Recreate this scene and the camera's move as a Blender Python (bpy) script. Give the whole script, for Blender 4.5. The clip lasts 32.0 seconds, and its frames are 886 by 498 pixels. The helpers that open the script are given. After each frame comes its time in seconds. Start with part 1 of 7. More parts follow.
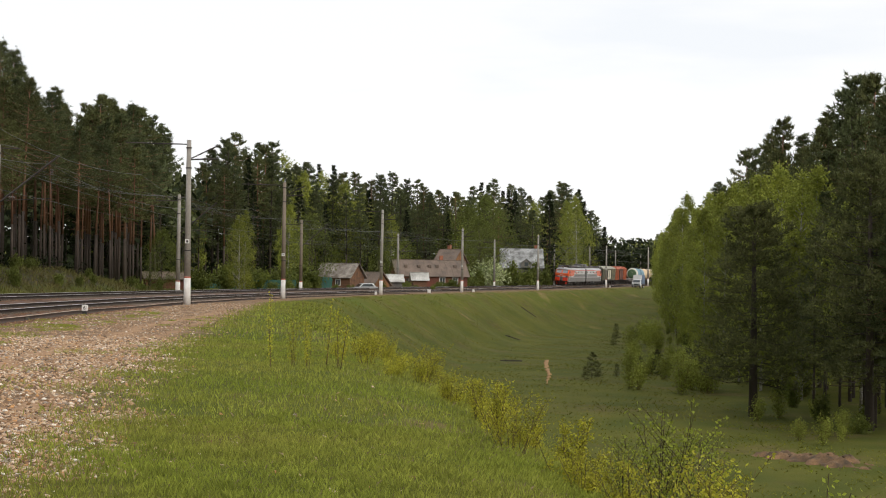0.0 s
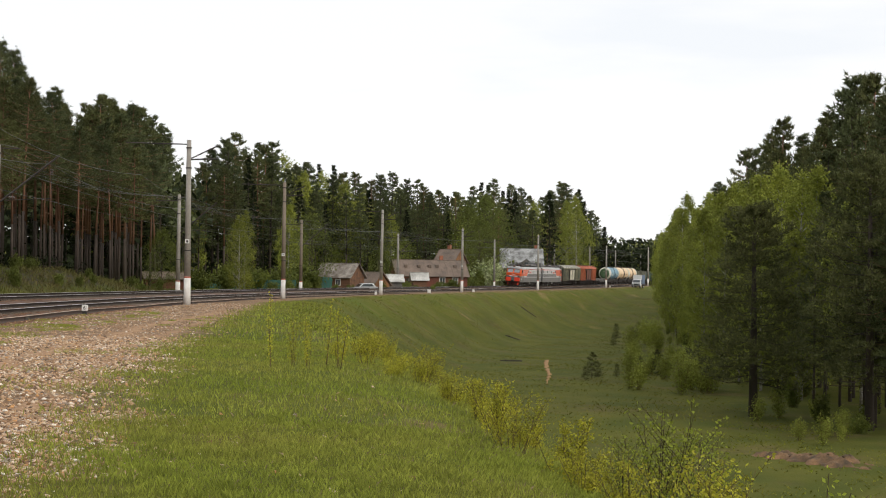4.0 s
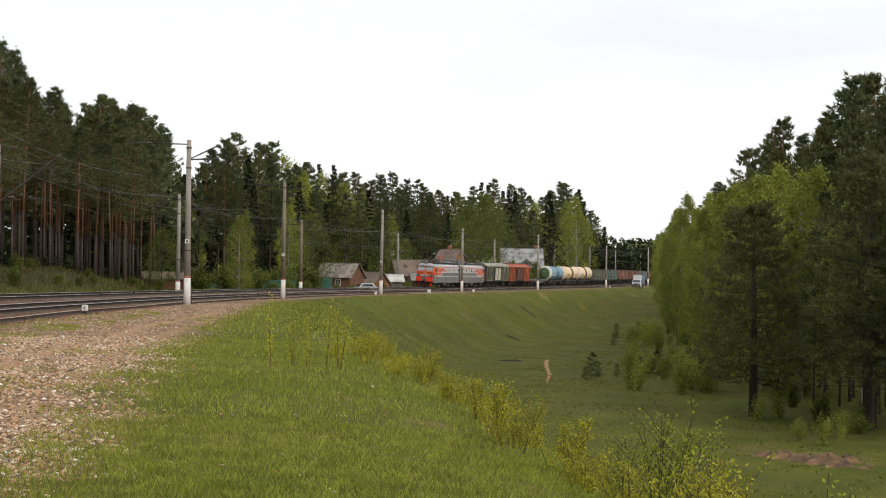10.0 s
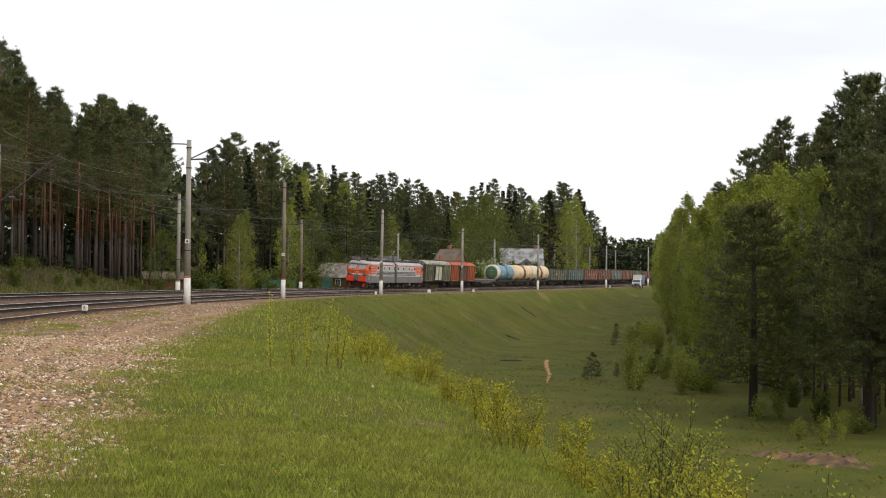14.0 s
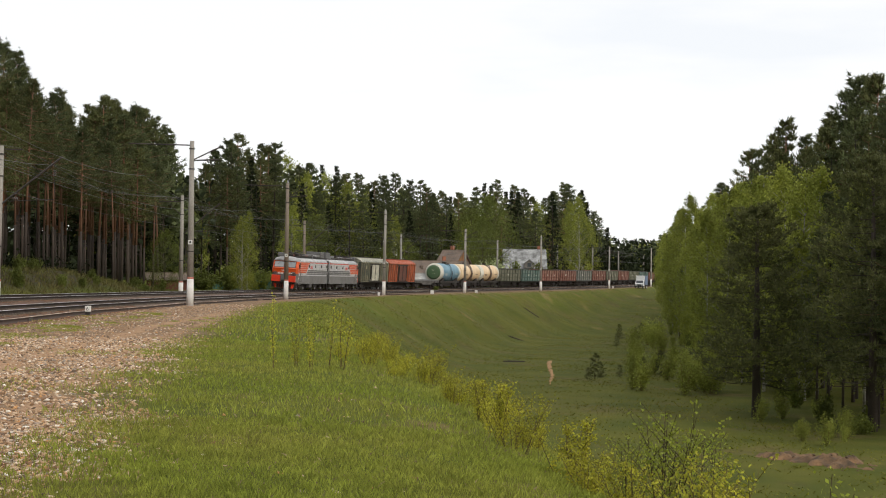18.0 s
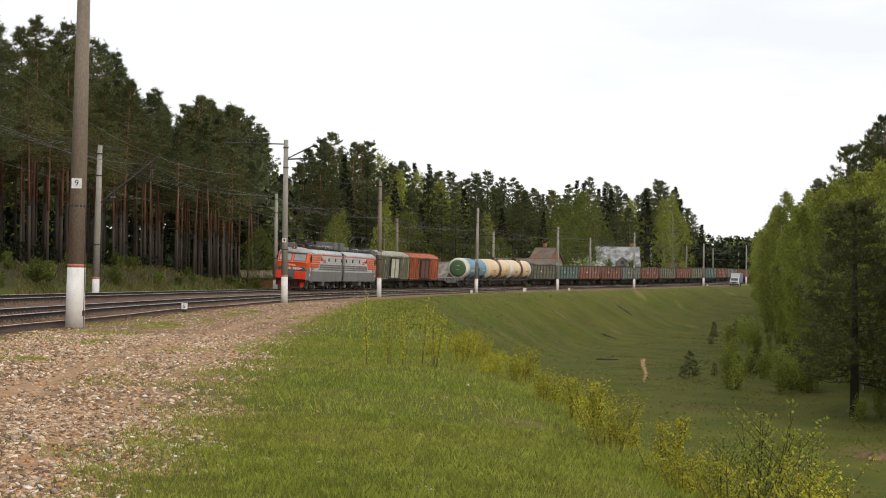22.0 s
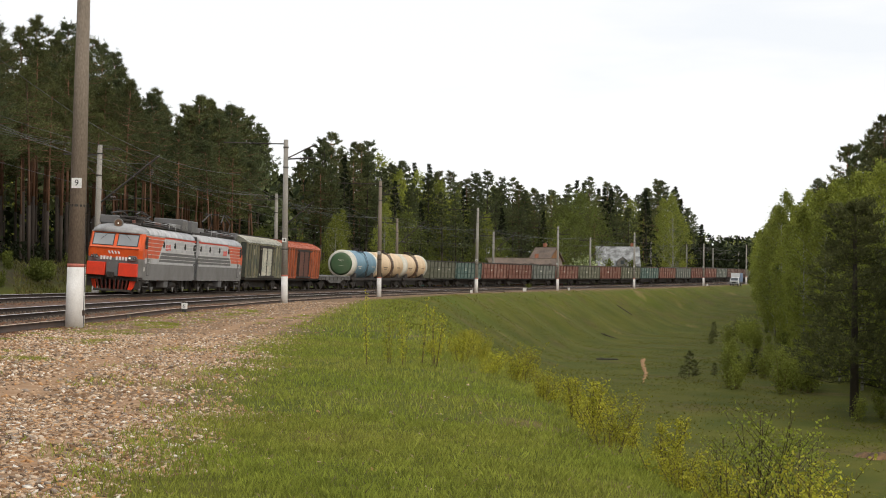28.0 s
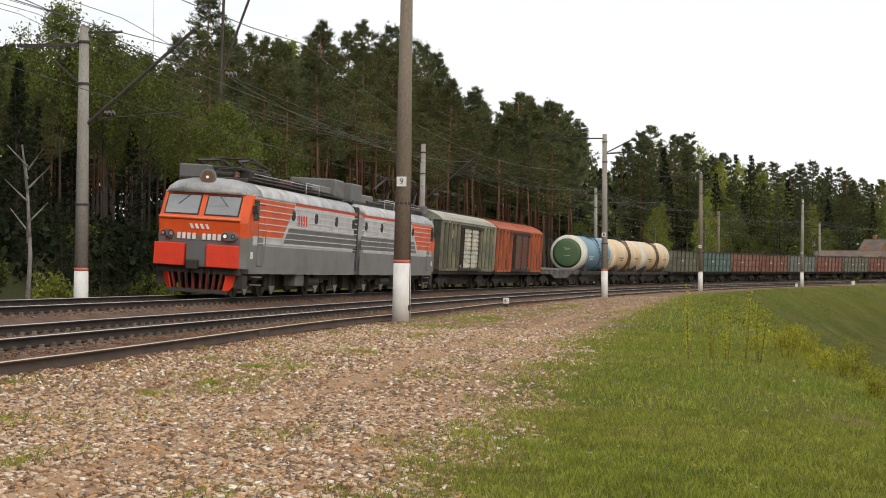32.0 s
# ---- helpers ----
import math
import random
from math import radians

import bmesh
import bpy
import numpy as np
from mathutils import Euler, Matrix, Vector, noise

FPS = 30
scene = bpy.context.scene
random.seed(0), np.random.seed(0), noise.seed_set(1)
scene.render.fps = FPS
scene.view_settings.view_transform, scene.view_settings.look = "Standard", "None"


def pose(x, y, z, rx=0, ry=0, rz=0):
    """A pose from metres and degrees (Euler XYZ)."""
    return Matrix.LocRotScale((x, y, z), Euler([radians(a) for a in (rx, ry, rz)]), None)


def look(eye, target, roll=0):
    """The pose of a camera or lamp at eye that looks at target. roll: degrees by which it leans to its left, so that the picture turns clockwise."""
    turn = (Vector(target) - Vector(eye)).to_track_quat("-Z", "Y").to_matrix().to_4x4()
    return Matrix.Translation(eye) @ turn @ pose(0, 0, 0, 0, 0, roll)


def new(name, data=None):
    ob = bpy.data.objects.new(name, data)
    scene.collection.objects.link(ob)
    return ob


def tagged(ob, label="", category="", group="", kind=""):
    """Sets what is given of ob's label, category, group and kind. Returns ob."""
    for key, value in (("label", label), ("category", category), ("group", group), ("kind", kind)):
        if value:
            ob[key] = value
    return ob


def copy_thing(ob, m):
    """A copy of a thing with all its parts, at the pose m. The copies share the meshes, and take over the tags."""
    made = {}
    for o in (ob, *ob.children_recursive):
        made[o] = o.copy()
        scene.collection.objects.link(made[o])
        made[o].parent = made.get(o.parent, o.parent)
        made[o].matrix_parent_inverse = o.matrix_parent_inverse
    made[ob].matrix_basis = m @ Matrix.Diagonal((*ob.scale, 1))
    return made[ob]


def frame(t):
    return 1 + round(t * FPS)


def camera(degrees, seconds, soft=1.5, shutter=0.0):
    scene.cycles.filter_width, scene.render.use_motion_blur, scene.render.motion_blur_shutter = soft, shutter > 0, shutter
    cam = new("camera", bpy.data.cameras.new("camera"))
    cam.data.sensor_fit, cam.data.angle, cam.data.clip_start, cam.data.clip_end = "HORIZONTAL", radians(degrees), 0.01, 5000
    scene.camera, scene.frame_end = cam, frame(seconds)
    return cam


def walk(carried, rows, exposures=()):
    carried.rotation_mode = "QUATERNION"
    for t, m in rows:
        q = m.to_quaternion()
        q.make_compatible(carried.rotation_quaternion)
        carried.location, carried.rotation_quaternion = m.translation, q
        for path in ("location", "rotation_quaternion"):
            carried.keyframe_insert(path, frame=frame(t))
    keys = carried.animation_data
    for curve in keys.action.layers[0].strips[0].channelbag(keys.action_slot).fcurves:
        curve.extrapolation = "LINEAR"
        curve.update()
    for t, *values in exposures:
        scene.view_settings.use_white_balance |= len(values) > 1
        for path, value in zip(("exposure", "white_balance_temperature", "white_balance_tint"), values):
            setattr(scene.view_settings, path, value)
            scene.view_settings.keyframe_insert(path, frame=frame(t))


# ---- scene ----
cam = camera(33.0, 32.0, soft=1.0)
EYE = 1.35


def aim(yaw, pitch, roll):
    return pose(0, 0, EYE, 0, 0, yaw) @ pose(0, 0, 0, 90 + pitch) @ pose(0, 0, 0, 0, 0, roll)


walk(cam, [(t, aim(a, b, c)) for t, a, b, c in (
    (0, -3.65, 1.097, 0.80), (10, -3.65, 1.096, 0.80), (17.0, -3.65, 1.09, 0.80), (17.5, -3.621, 1.09, 0.80),
    (18.0, -3.538, 1.125, 0.779), (18.5, -2.973, 1.124, 0.774), (19.0, -2.855, 1.122, 0.78), (19.5, -2.416, 1.116, 0.775),
    (20.0, -1.725, 1.099, 0.775), (20.5, -1.326, 1.078, 0.755), (21.0, -0.635, 1.061, 0.74), (21.5, 0.050, 1.024, 0.74),
    (22.0, 0.001, 0.988, 0.74), (23.0, 0.004, 0.983, 0.75), (25.0, 0.003, 0.980, 0.75), (28.5, 0.0, 0.980, 0.75),
    (29.0, 0.0, 0.980, 0.75), (29.5, 0.36, 0.940, 0.64), (30.0, 3.48, 0.879, 0.61), (30.5, 5.355, 0.80, 0.58),
    (31.0, 7.828, 0.754, 0.45), (31.5, 10.308, 0.707, 0.39), (32.0, 12.202, 0.654, 0.373))])

# ---- sky, sun ----
world = bpy.data.worlds.new("overcast")
scene.world = world
world.use_nodes = True
SUN_UP, SUN_ROUND = 40, 142


def make_sky():
    nt = world.node_tree
    nt.nodes.clear()
    n, l = nt.nodes.new, nt.links.new
    out, bg = n("ShaderNodeOutputWorld"), n("ShaderNodeBackground")
    sky = n("ShaderNodeTexSky")
    sky.sky_type, sky.sun_disc = "NISHITA", False
    sky.sun_elevation, sky.sun_rotation = radians(SUN_UP), radians(SUN_ROUND)
    dim = n("ShaderNodeMix")
    dim.data_type, dim.blend_type = "RGBA", "MULTIPLY"
    dim.inputs[0].default_value = 1
    l(sky.outputs[0], dim.inputs[6])
    dim.inputs[7].default_value = (0.12, 0.12, 0.12, 1)
    tc, mp, nz = n("ShaderNodeTexCoord"), n("ShaderNodeMapping"), n("ShaderNodeTexNoise")
    mp.inputs["Scale"].default_value = (2.2, 2.2, 11)
    nz.inputs["Scale"].default_value, nz.inputs["Detail"].default_value = 1.6, 6
    ramp = n("ShaderNodeValToRGB")
    ramp.color_ramp.elements[0].position, ramp.color_ramp.elements[0].color = 0.34, (0.92, 0.94, 0.97, 1)
    ramp.color_ramp.elements[1].position, ramp.color_ramp.elements[1].color = 0.46, (1.0, 1.0, 1.0, 1)
    l(tc.outputs["Generated"], mp.inputs[0])
    l(mp.outputs[0], nz.inputs[0])
    l(nz.outputs[0], ramp.inputs[0])
    mix = n("ShaderNodeMix")
    mix.data_type = "RGBA"
    mix.inputs[0].default_value = 0.92
    l(dim.outputs[2], mix.inputs[6])
    l(ramp.outputs[0], mix.inputs[7])
    l(mix.outputs[2], bg.inputs[0])
    bg.inputs[1].default_value = 1.05
    l(bg.outputs[0], out.inputs[0])


make_sky()
sun = new("sun", bpy.data.lights.new("sun", "SUN"))
sun.data.energy, sun.data.angle, sun.data.color = 1.4, radians(25), (1.0, 0.90, 0.76)
sun.matrix_basis = look((75, -55, 80), (0, 40, 0))
scene.view_settings.exposure = 0.0


# ---- materials ----
def mat(name, a, b=None, scale=3.0, fine=40.0, rough=0.75, metal=0.0, bump=0.15, where="Object", rand=0.0, island=0.0,
        stretch=(1, 1, 1), contrast=0.25, spec=0.5, dist=0.01, thin=0.0):
    """Two colours mixed by a broad noise, a fine grain over them, relief, and a shift from piece to piece."""
    m = bpy.data.materials.new(name)
    m.use_nodes = True
    nt = m.node_tree
    n, l = nt.nodes.new, nt.links.new
    bs = nt.nodes["Principled BSDF"]
    bs.inputs["Roughness"].default_value, bs.inputs["Metallic"].default_value = rough, metal
    bs.inputs["Specular IOR Level"].default_value = spec
    b = b or tuple(c * 0.7 for c in a)
    if where == "World":
        src = n("ShaderNodeNewGeometry").outputs["Position"]
    else:
        src = n("ShaderNodeTexCoord").outputs["Object"]
    mp = n("ShaderNodeMapping")
    mp.inputs["Scale"].default_value = stretch
    l(src, mp.inputs[0])
    n1, n2 = n("ShaderNodeTexNoise"), n("ShaderNodeTexNoise")
    n1.inputs["Scale"].default_value, n1.inputs["Detail"].default_value = scale, 5
    n2.inputs["Scale"].default_value, n2.inputs["Detail"].default_value = fine, 4
    l(mp.outputs[0], n1.inputs[0])
    l(mp.outputs[0], n2.inputs[0])
    r1 = n("ShaderNodeMapRange")
    r1.inputs[1].default_value, r1.inputs[2].default_value = 0.35, 0.65
    l(n1.outputs[0], r1.inputs[0])
    mix = n("ShaderNodeMix")
    mix.data_type = "RGBA"
    mix.inputs[6].default_value, mix.inputs[7].default_value = (*a, 1), (*b, 1)
    l(r1.outputs[0], mix.inputs[0])
    col = mix.outputs[2]
    r2 = n("ShaderNodeMapRange")
    r2.inputs[1].default_value, r2.inputs[2].default_value = 0.3, 0.7
    r2.inputs[3].default_value, r2.inputs[4].default_value = 1 - contrast, 1 + contrast
    l(n2.outputs[0], r2.inputs[0])
    val = r2.outputs[0]
    for amount, node, key in ((rand, "ShaderNodeObjectInfo", "Random"), (island, "ShaderNodeNewGeometry", "Random Per Island")):
        if amount:
            rr, mu = n("ShaderNodeMapRange"), n("ShaderNodeMath")
            rr.inputs[3].default_value, rr.inputs[4].default_value = 1 - amount, 1 + amount
            l(n(node).outputs[key], rr.inputs[0])
            mu.operation = "MULTIPLY"
            l(val, mu.inputs[0])
            l(rr.outputs[0], mu.inputs[1])
            val = mu.outputs[0]
    sc = n("ShaderNodeVectorMath")
    sc.operation = "SCALE"
    l(col, sc.inputs[0])
    l(val, sc.inputs["Scale"])
    l(sc.outputs[0], bs.inputs["Base Color"])
    if bump:
        bp = n("ShaderNodeBump")
        bp.inputs["Strength"].default_value, bp.inputs["Distance"].default_value = bump, dist
        l(n2.outputs[0], bp.inputs["Height"])
        l(bp.outputs[0], bs.inputs["Normal"])
    if thin:
        tr, ms = n("ShaderNodeBsdfTranslucent"), n("ShaderNodeMixShader")
        ms.inputs[0].default_value = thin
        l(sc.outputs[0], tr.inputs[0])
        l(bs.outputs[0], ms.inputs[1])
        l(tr.outputs[0], ms.inputs[2])
        l(ms.outputs[0], nt.nodes["Material Output"].inputs[0])
    return m


M = {
    "ballast": mat("ballast", (0.15, 0.078, 0.043), (0.075, 0.044, 0.029), 1.2, 22, 0.9, bump=0.9, where="World", contrast=0.55, dist=0.04),
    "flatdeck": mat("flat_wagon_paint", (0.15, 0.145, 0.135), (0.09, 0.085, 0.078), 1.2, 22, 0.8, 0, 0.15),
    "box_post": mat("boxcar_post", (0.36, 0.325, 0.205), (0.15, 0.165, 0.125), 2.2, 24, 0.8, 0, 0.15, stretch=(1, 1, 0.35), rand=0.4),
    "rail_worn": mat("rail_worn", (0.72, 0.58, 0.44), (0.56, 0.42, 0.30), 1.5, 30, 0.7, 0.1, 0.1, "World"),
    "box_rustpost": mat("boxcar_rust_post", (0.50, 0.13, 0.05), (0.27, 0.085, 0.04), 1.8, 20, 0.75, 0, 0.15, stretch=(1, 1, 0.35), rand=0.2),
    "stone_rust": mat("stone_rust", (0.27, 0.135, 0.07), (0.11, 0.06, 0.036), 30, 90, 0.9, bump=0.3, where="World", island=0.5),
    "rail": mat("rail", (0.052, 0.038, 0.031), (0.034, 0.026, 0.022), 2, 40, 0.9, 0.0, 0.2, "World", spec=0.2),
    "railtop": mat("railtop", (0.62, 0.60, 0.58), (0.50, 0.48, 0.46), 2, 40, 0.42, 0.35, 0.03, "World", contrast=0.08),
    "old_rail": mat("old_rail", (0.075, 0.046, 0.032), (0.045, 0.03, 0.023), 1.5, 30, 0.8, 0.1, 0.2, "World"),
    "sleeper": mat("sleeper", (0.19, 0.155, 0.12), (0.11, 0.085, 0.065), 3, 45, 0.9, bump=0.3, where="World", rand=0.2),
    "steel": mat("steel", (0.10, 0.08, 0.07), (0.05, 0.045, 0.04), 4, 50, 0.6, 0.4, 0.2),
    "concrete": mat("concrete", (0.34, 0.32, 0.29), (0.25, 0.23, 0.20), 1.2, 35, 0.9, bump=0.3, stretch=(1, 1, 0.3), rand=0.12),
    "concrete_brown": mat("concrete_brown", (0.25, 0.20, 0.155), (0.19, 0.155, 0.12), 1.2, 35, 0.9, bump=0.3, stretch=(1, 1, 0.3), rand=0.1),
    "whitewash": mat("whitewash", (0.78, 0.77, 0.75), (0.66, 0.64, 0.61), 2, 30, 0.85, bump=0.2, contrast=0.1),
    "redband": mat("redband", (0.55, 0.18, 0.13), (0.42, 0.14, 0.1), 5, 30, 0.8),
    "darksteel": mat("darksteel", (0.045, 0.042, 0.04), (0.075, 0.06, 0.05), 3, 40, 0.6, 0.3, 0.15),
    "wire": mat("wire", (0.07, 0.07, 0.07), None, 3, 30, 0.5, 0.5, 0),
    "porcelain": mat("porcelain", (0.035, 0.022, 0.018), (0.06, 0.04, 0.032), 6, 30, 0.3, 0, 0.05),
    "enamel": mat("enamel", (0.8, 0.8, 0.78), (0.7, 0.7, 0.68), 5, 30, 0.5, 0, 0.05, contrast=0.08),
    "ink": mat("ink", (0.03, 0.03, 0.03), None, 5, 30, 0.6, 0, 0.05),
    # train
    "orange": mat("loco_orange", (0.76, 0.108, 0.018), (0.62, 0.088, 0.018), 1.5, 25, 0.42, 0, 0.05, contrast=0.1),
    "red": mat("loco_red", (0.74, 0.048, 0.014), (0.60, 0.045, 0.018), 2, 25, 0.45, 0, 0.05, contrast=0.1),
    "grey": mat("loco_grey", (0.66, 0.66, 0.67), (0.54, 0.54, 0.545), 1.2, 25, 0.45, 0.1, 0.05, contrast=0.1),
    "midgrey": mat("loco_midgrey", (0.145, 0.143, 0.145), (0.115, 0.112, 0.11), 1.2, 25, 0.5, 0, 0.05, contrast=0.12),
    "darkgrey": mat("loco_darkgrey", (0.215, 0.21, 0.205), (0.165, 0.16, 0.15), 1.0, 25, 0.55, 0, 0.06, contrast=0.15),
    "roofgrey": mat("loco_roof", (0.60, 0.60, 0.61), (0.36, 0.36, 0.36), 1.4, 20, 0.45, 0.15, 0.08, contrast=0.15),
    "cabroof": mat("cab_roof", (0.40, 0.40, 0.405), (0.25, 0.25, 0.25), 1.6, 18, 0.5, 0.1, 0.06, contrast=0.15),
    "lip": mat("cab_ledge", (0.80, 0.22, 0.11), (0.70, 0.15, 0.06), 2.0, 20, 0.5, 0, 0.05, contrast=0.1),
    "filter": mat("loco_filter", (0.60, 0.60, 0.61), (0.46, 0.46, 0.465), 1.6, 25, 0.5, 0.1, 0.05, contrast=0.12),
    "whitepaint": mat("white_paint", (0.78, 0.77, 0.75), (0.62, 0.61, 0.58), 4, 30, 0.5, 0, 0.05, contrast=0.1),
    "rubber": mat("rubber", (0.02, 0.02, 0.02), (0.035, 0.034, 0.033), 3, 20, 0.8, 0, 0.1),
    "frame": mat("underframe", (0.030, 0.027, 0.024), (0.05, 0.041, 0.034), 2, 25, 0.8, 0.1, 0.2),
    "copper": mat("red_lead", (0.26, 0.10, 0.075), (0.18, 0.08, 0.06), 4, 30, 0.6, 0, 0.1),
    "plough": mat("plough_red", (0.20, 0.035, 0.02), (0.09, 0.022, 0.016), 5, 30, 0.7, 0, 0.1),
    # wall green darkened for the shadow between the posts
    "box_green": mat("boxcar_green_shade", (0.085, 0.092, 0.065), (0.030, 0.040, 0.034), 2.0, 26, 0.8, 0, 0.15, stretch=(1, 1, 0.5)),
    "box_pale": mat("boxcar_pale_boards", (0.70, 0.66, 0.54), (0.40, 0.41, 0.33), 2.2, 24, 0.75, 0, 0.15),
    # wall rust, likewise darkened for the shaded recesses between posts
    "box_rust": mat("boxcar_rust_shade", (0.30, 0.085, 0.035), (0.12, 0.042, 0.026), 1.8, 20, 0.7, 0, 0.15, stretch=(1, 1, 0.35)),
    "box_rustdoor": mat("boxcar_door_rust", (0.19, 0.075, 0.05), (0.13, 0.06, 0.045), 1.0, 20, 0.75, 0, 0.15),
    "roof_rust": mat("boxcar_roof_rust", (0.50, 0.13, 0.06), (0.36, 0.10, 0.05), 0.8, 20, 0.6, 0, 0.1),
    "roof_zinc": mat("boxcar_roof_zinc", (0.24, 0.24, 0.19), (0.11, 0.115, 0.09), 0.9, 20, 0.6, 0.1, 0.1),
    "tank_blue": mat("tank_blue", (0.17, 0.32, 0.42), (0.13, 0.25, 0.33), 0.8, 18, 0.5, 0, 0.06, stretch=(1, 1, 0.4), contrast=0.12),
    "tank_green": mat("tank_green", (0.055, 0.115, 0.05), (0.08, 0.125, 0.06), 0.9, 18, 0.55, 0, 0.06, contrast=0.15),
    "tank_white": mat("tank_white", (0.72, 0.70, 0.62), (0.58, 0.55, 0.46), 0.9, 18, 0.5, 0, 0.06, contrast=0.12),
    "tank_cream": mat("tank_cream", (0.82, 0.64, 0.42), (0.68, 0.49, 0.28), 0.8, 18, 0.5, 0, 0.06, stretch=(1, 1, 0.4), contrast=0.12),
    "tank_brown": mat("tank_spill", (0.13, 0.07, 0.04), (0.19, 0.11, 0.06), 1.5, 18, 0.5, 0, 0.1, stretch=(1, 1, 0.2)),
    # plants
    "pinebark": mat("pine_bark", (0.26, 0.125, 0.07), (0.15, 0.082, 0.052), 1.2, 30, 0.95, 0, 0.6, stretch=(1, 1, 0.3), rand=0.25),
    "darkbark": mat("dark_bark", (0.062, 0.046, 0.036), (0.038, 0.03, 0.025), 1.2, 30, 0.95, 0, 0.6, stretch=(1, 1, 0.3), rand=0.2),
    "birchbark": mat("birch_bark", (0.50, 0.48, 0.44), (0.16, 0.14, 0.12), 3, 20, 0.9, 0, 0.3, stretch=(1, 1, 1.5)),
    "needles": mat("needles", (0.072, 0.088, 0.038), (0.112, 0.128, 0.052), 0.4, 6, 0.75, 0, 0, rand=0.22, island=0.5, thin=0.28, spec=0.2),
    "needles_warm": mat("needles_warm", (0.088, 0.098, 0.036), (0.130, 0.136, 0.050), 0.4, 6, 0.75, 0, 0, rand=0.22, island=0.5, thin=0.28, spec=0.2),
    # spruce green, darkened further because it also paints the wood's inner shade
    "spruce": mat("spruce_needles_and_shade", (0.015, 0.021, 0.009), (0.028, 0.036, 0.015), 0.4, 6, 0.8, 0, 0, rand=0.2, island=0.4, thin=0.1, spec=0.1),
    "birch": mat("birch_leaves", (0.30, 0.325, 0.058), (0.20, 0.23, 0.044), 0.35, 6, 0.7, 0, 0, rand=0.25, island=0.4, thin=0.38, spec=0.2),
    "bushleaf": mat("bush_leaves", (0.15, 0.175, 0.036), (0.095, 0.115, 0.026), 0.6, 6, 0.7, 0, 0, rand=0.25, island=0.35, thin=0.35, spec=0.2),
    "willow": mat("willow_leaves", (0.46, 0.42, 0.042), (0.27, 0.29, 0.036), 1.0, 8, 0.7, 0, 0, rand=0.2, island=0.35, thin=0.35, spec=0.15),
    "sapling": mat("sapling_leaves", (0.31, 0.35, 0.05), (0.20, 0.245, 0.036), 2.0, 8, 0.65, 0, 0, rand=0.15, island=0.3, thin=0.35, spec=0.15),
    "blossom": mat("blossom", (0.62, 0.66, 0.42), (0.24, 0.31, 0.08), 1.0, 8, 0.7, 0, 0, island=0.4, thin=0.3, spec=0.2),
    "grassblade": mat("grass_blades", (0.245, 0.290, 0.042), (0.305, 0.312, 0.062), 0.25, 3, 0.7, 0, 0, "World", island=0.38, thin=0.35, spec=0.2),
    "bankgrass": mat("bank_grass", (0.10, 0.115, 0.026), (0.15, 0.125, 0.05), 0.3, 3, 0.8, 0, 0, "World", island=0.4, thin=0.3, spec=0.2),
    "slopegrass": mat("slope_grass", (0.135, 0.150, 0.022), (0.180, 0.172, 0.032), 0.25, 3, 0.8, 0, 0, "World", island=0.3, thin=0.3, spec=0.15),
    "drygrass": mat("dry_grass", (0.30, 0.235, 0.14), (0.20, 0.155, 0.095), 0.6, 6, 0.85, 0, 0, "World", island=0.4, thin=0.2, spec=0.2),
    "deadwood": mat("dead_birch", (0.26, 0.24, 0.215), (0.10, 0.09, 0.08), 3, 20, 0.9, 0, 0.3),
    "twig": mat("twig", (0.10, 0.080, 0.035), (0.17, 0.135, 0.045), 3, 30, 0.85, 0, 0.2, spec=0.2),
    "dark_twig": mat("dark_twig", (0.045, 0.034, 0.024), (0.075, 0.055, 0.03), 3, 30, 0.85, 0, 0.2, spec=0.2),
    # village
    "slate": mat("asbestos_roof", (0.20, 0.15, 0.118), (0.125, 0.098, 0.08), 0.7, 12, 0.9, 0, 0.3, contrast=0.25),
    "zincroof": mat("zinc_roof", (0.38, 0.39, 0.39), (0.13, 0.13, 0.125), 0.9, 10, 0.6, 0.1, 0.2, contrast=0.3),
    "patchroof": mat("patched_roof", (0.34, 0.31, 0.275), (0.13, 0.105, 0.085), 1.3, 12, 0.9, 0, 0.3, contrast=0.3),
    "whiteroof": mat("pale_roof", (0.58, 0.58, 0.55), (0.26, 0.25, 0.23), 0.6, 10, 0.7, 0.05, 0.1),
    "redwall": mat("red_wall", (0.17, 0.055, 0.035), (0.12, 0.045, 0.03), 1.0, 15, 0.85, 0, 0.2),
    "timber": mat("timber_wall", (0.20, 0.10, 0.052), (0.12, 0.066, 0.04), 0.8, 15, 0.85, 0, 0.2, stretch=(1, 1, 3)),
    "gablewood": mat("gable_boards", (0.30, 0.145, 0.058), (0.19, 0.10, 0.05), 1, 15, 0.85, 0, 0.2),
    "greywall": mat("grey_wall", (0.20, 0.19, 0.17), (0.13, 0.125, 0.115), 0.8, 15, 0.85, 0, 0.2),
    "tealfence": mat("teal_fence", (0.03, 0.12, 0.095), (0.022, 0.085, 0.07), 0.8, 15, 0.7, 0, 0.15),
    "glass": mat("window_glass", (0.05, 0.06, 0.065), (0.09, 0.10, 0.11), 0.6, 5, 0.08, 0, 0, contrast=0.05, spec=0.8),
    "cabglass": mat("cab_glass", (0.30, 0.315, 0.325), (0.22, 0.235, 0.245), 0.5, 4, 0.06, 0.0, 0, contrast=0.05, spec=0.9),
    "brick": mat("chimney_brick", (0.36, 0.14, 0.08), (0.26, 0.11, 0.07), 2, 20, 0.9, 0, 0.2),
    "carpaint": mat("car_silver", (0.42, 0.44, 0.46), (0.36, 0.38, 0.40), 1, 10, 0.3, 0.3, 0, contrast=0.05),
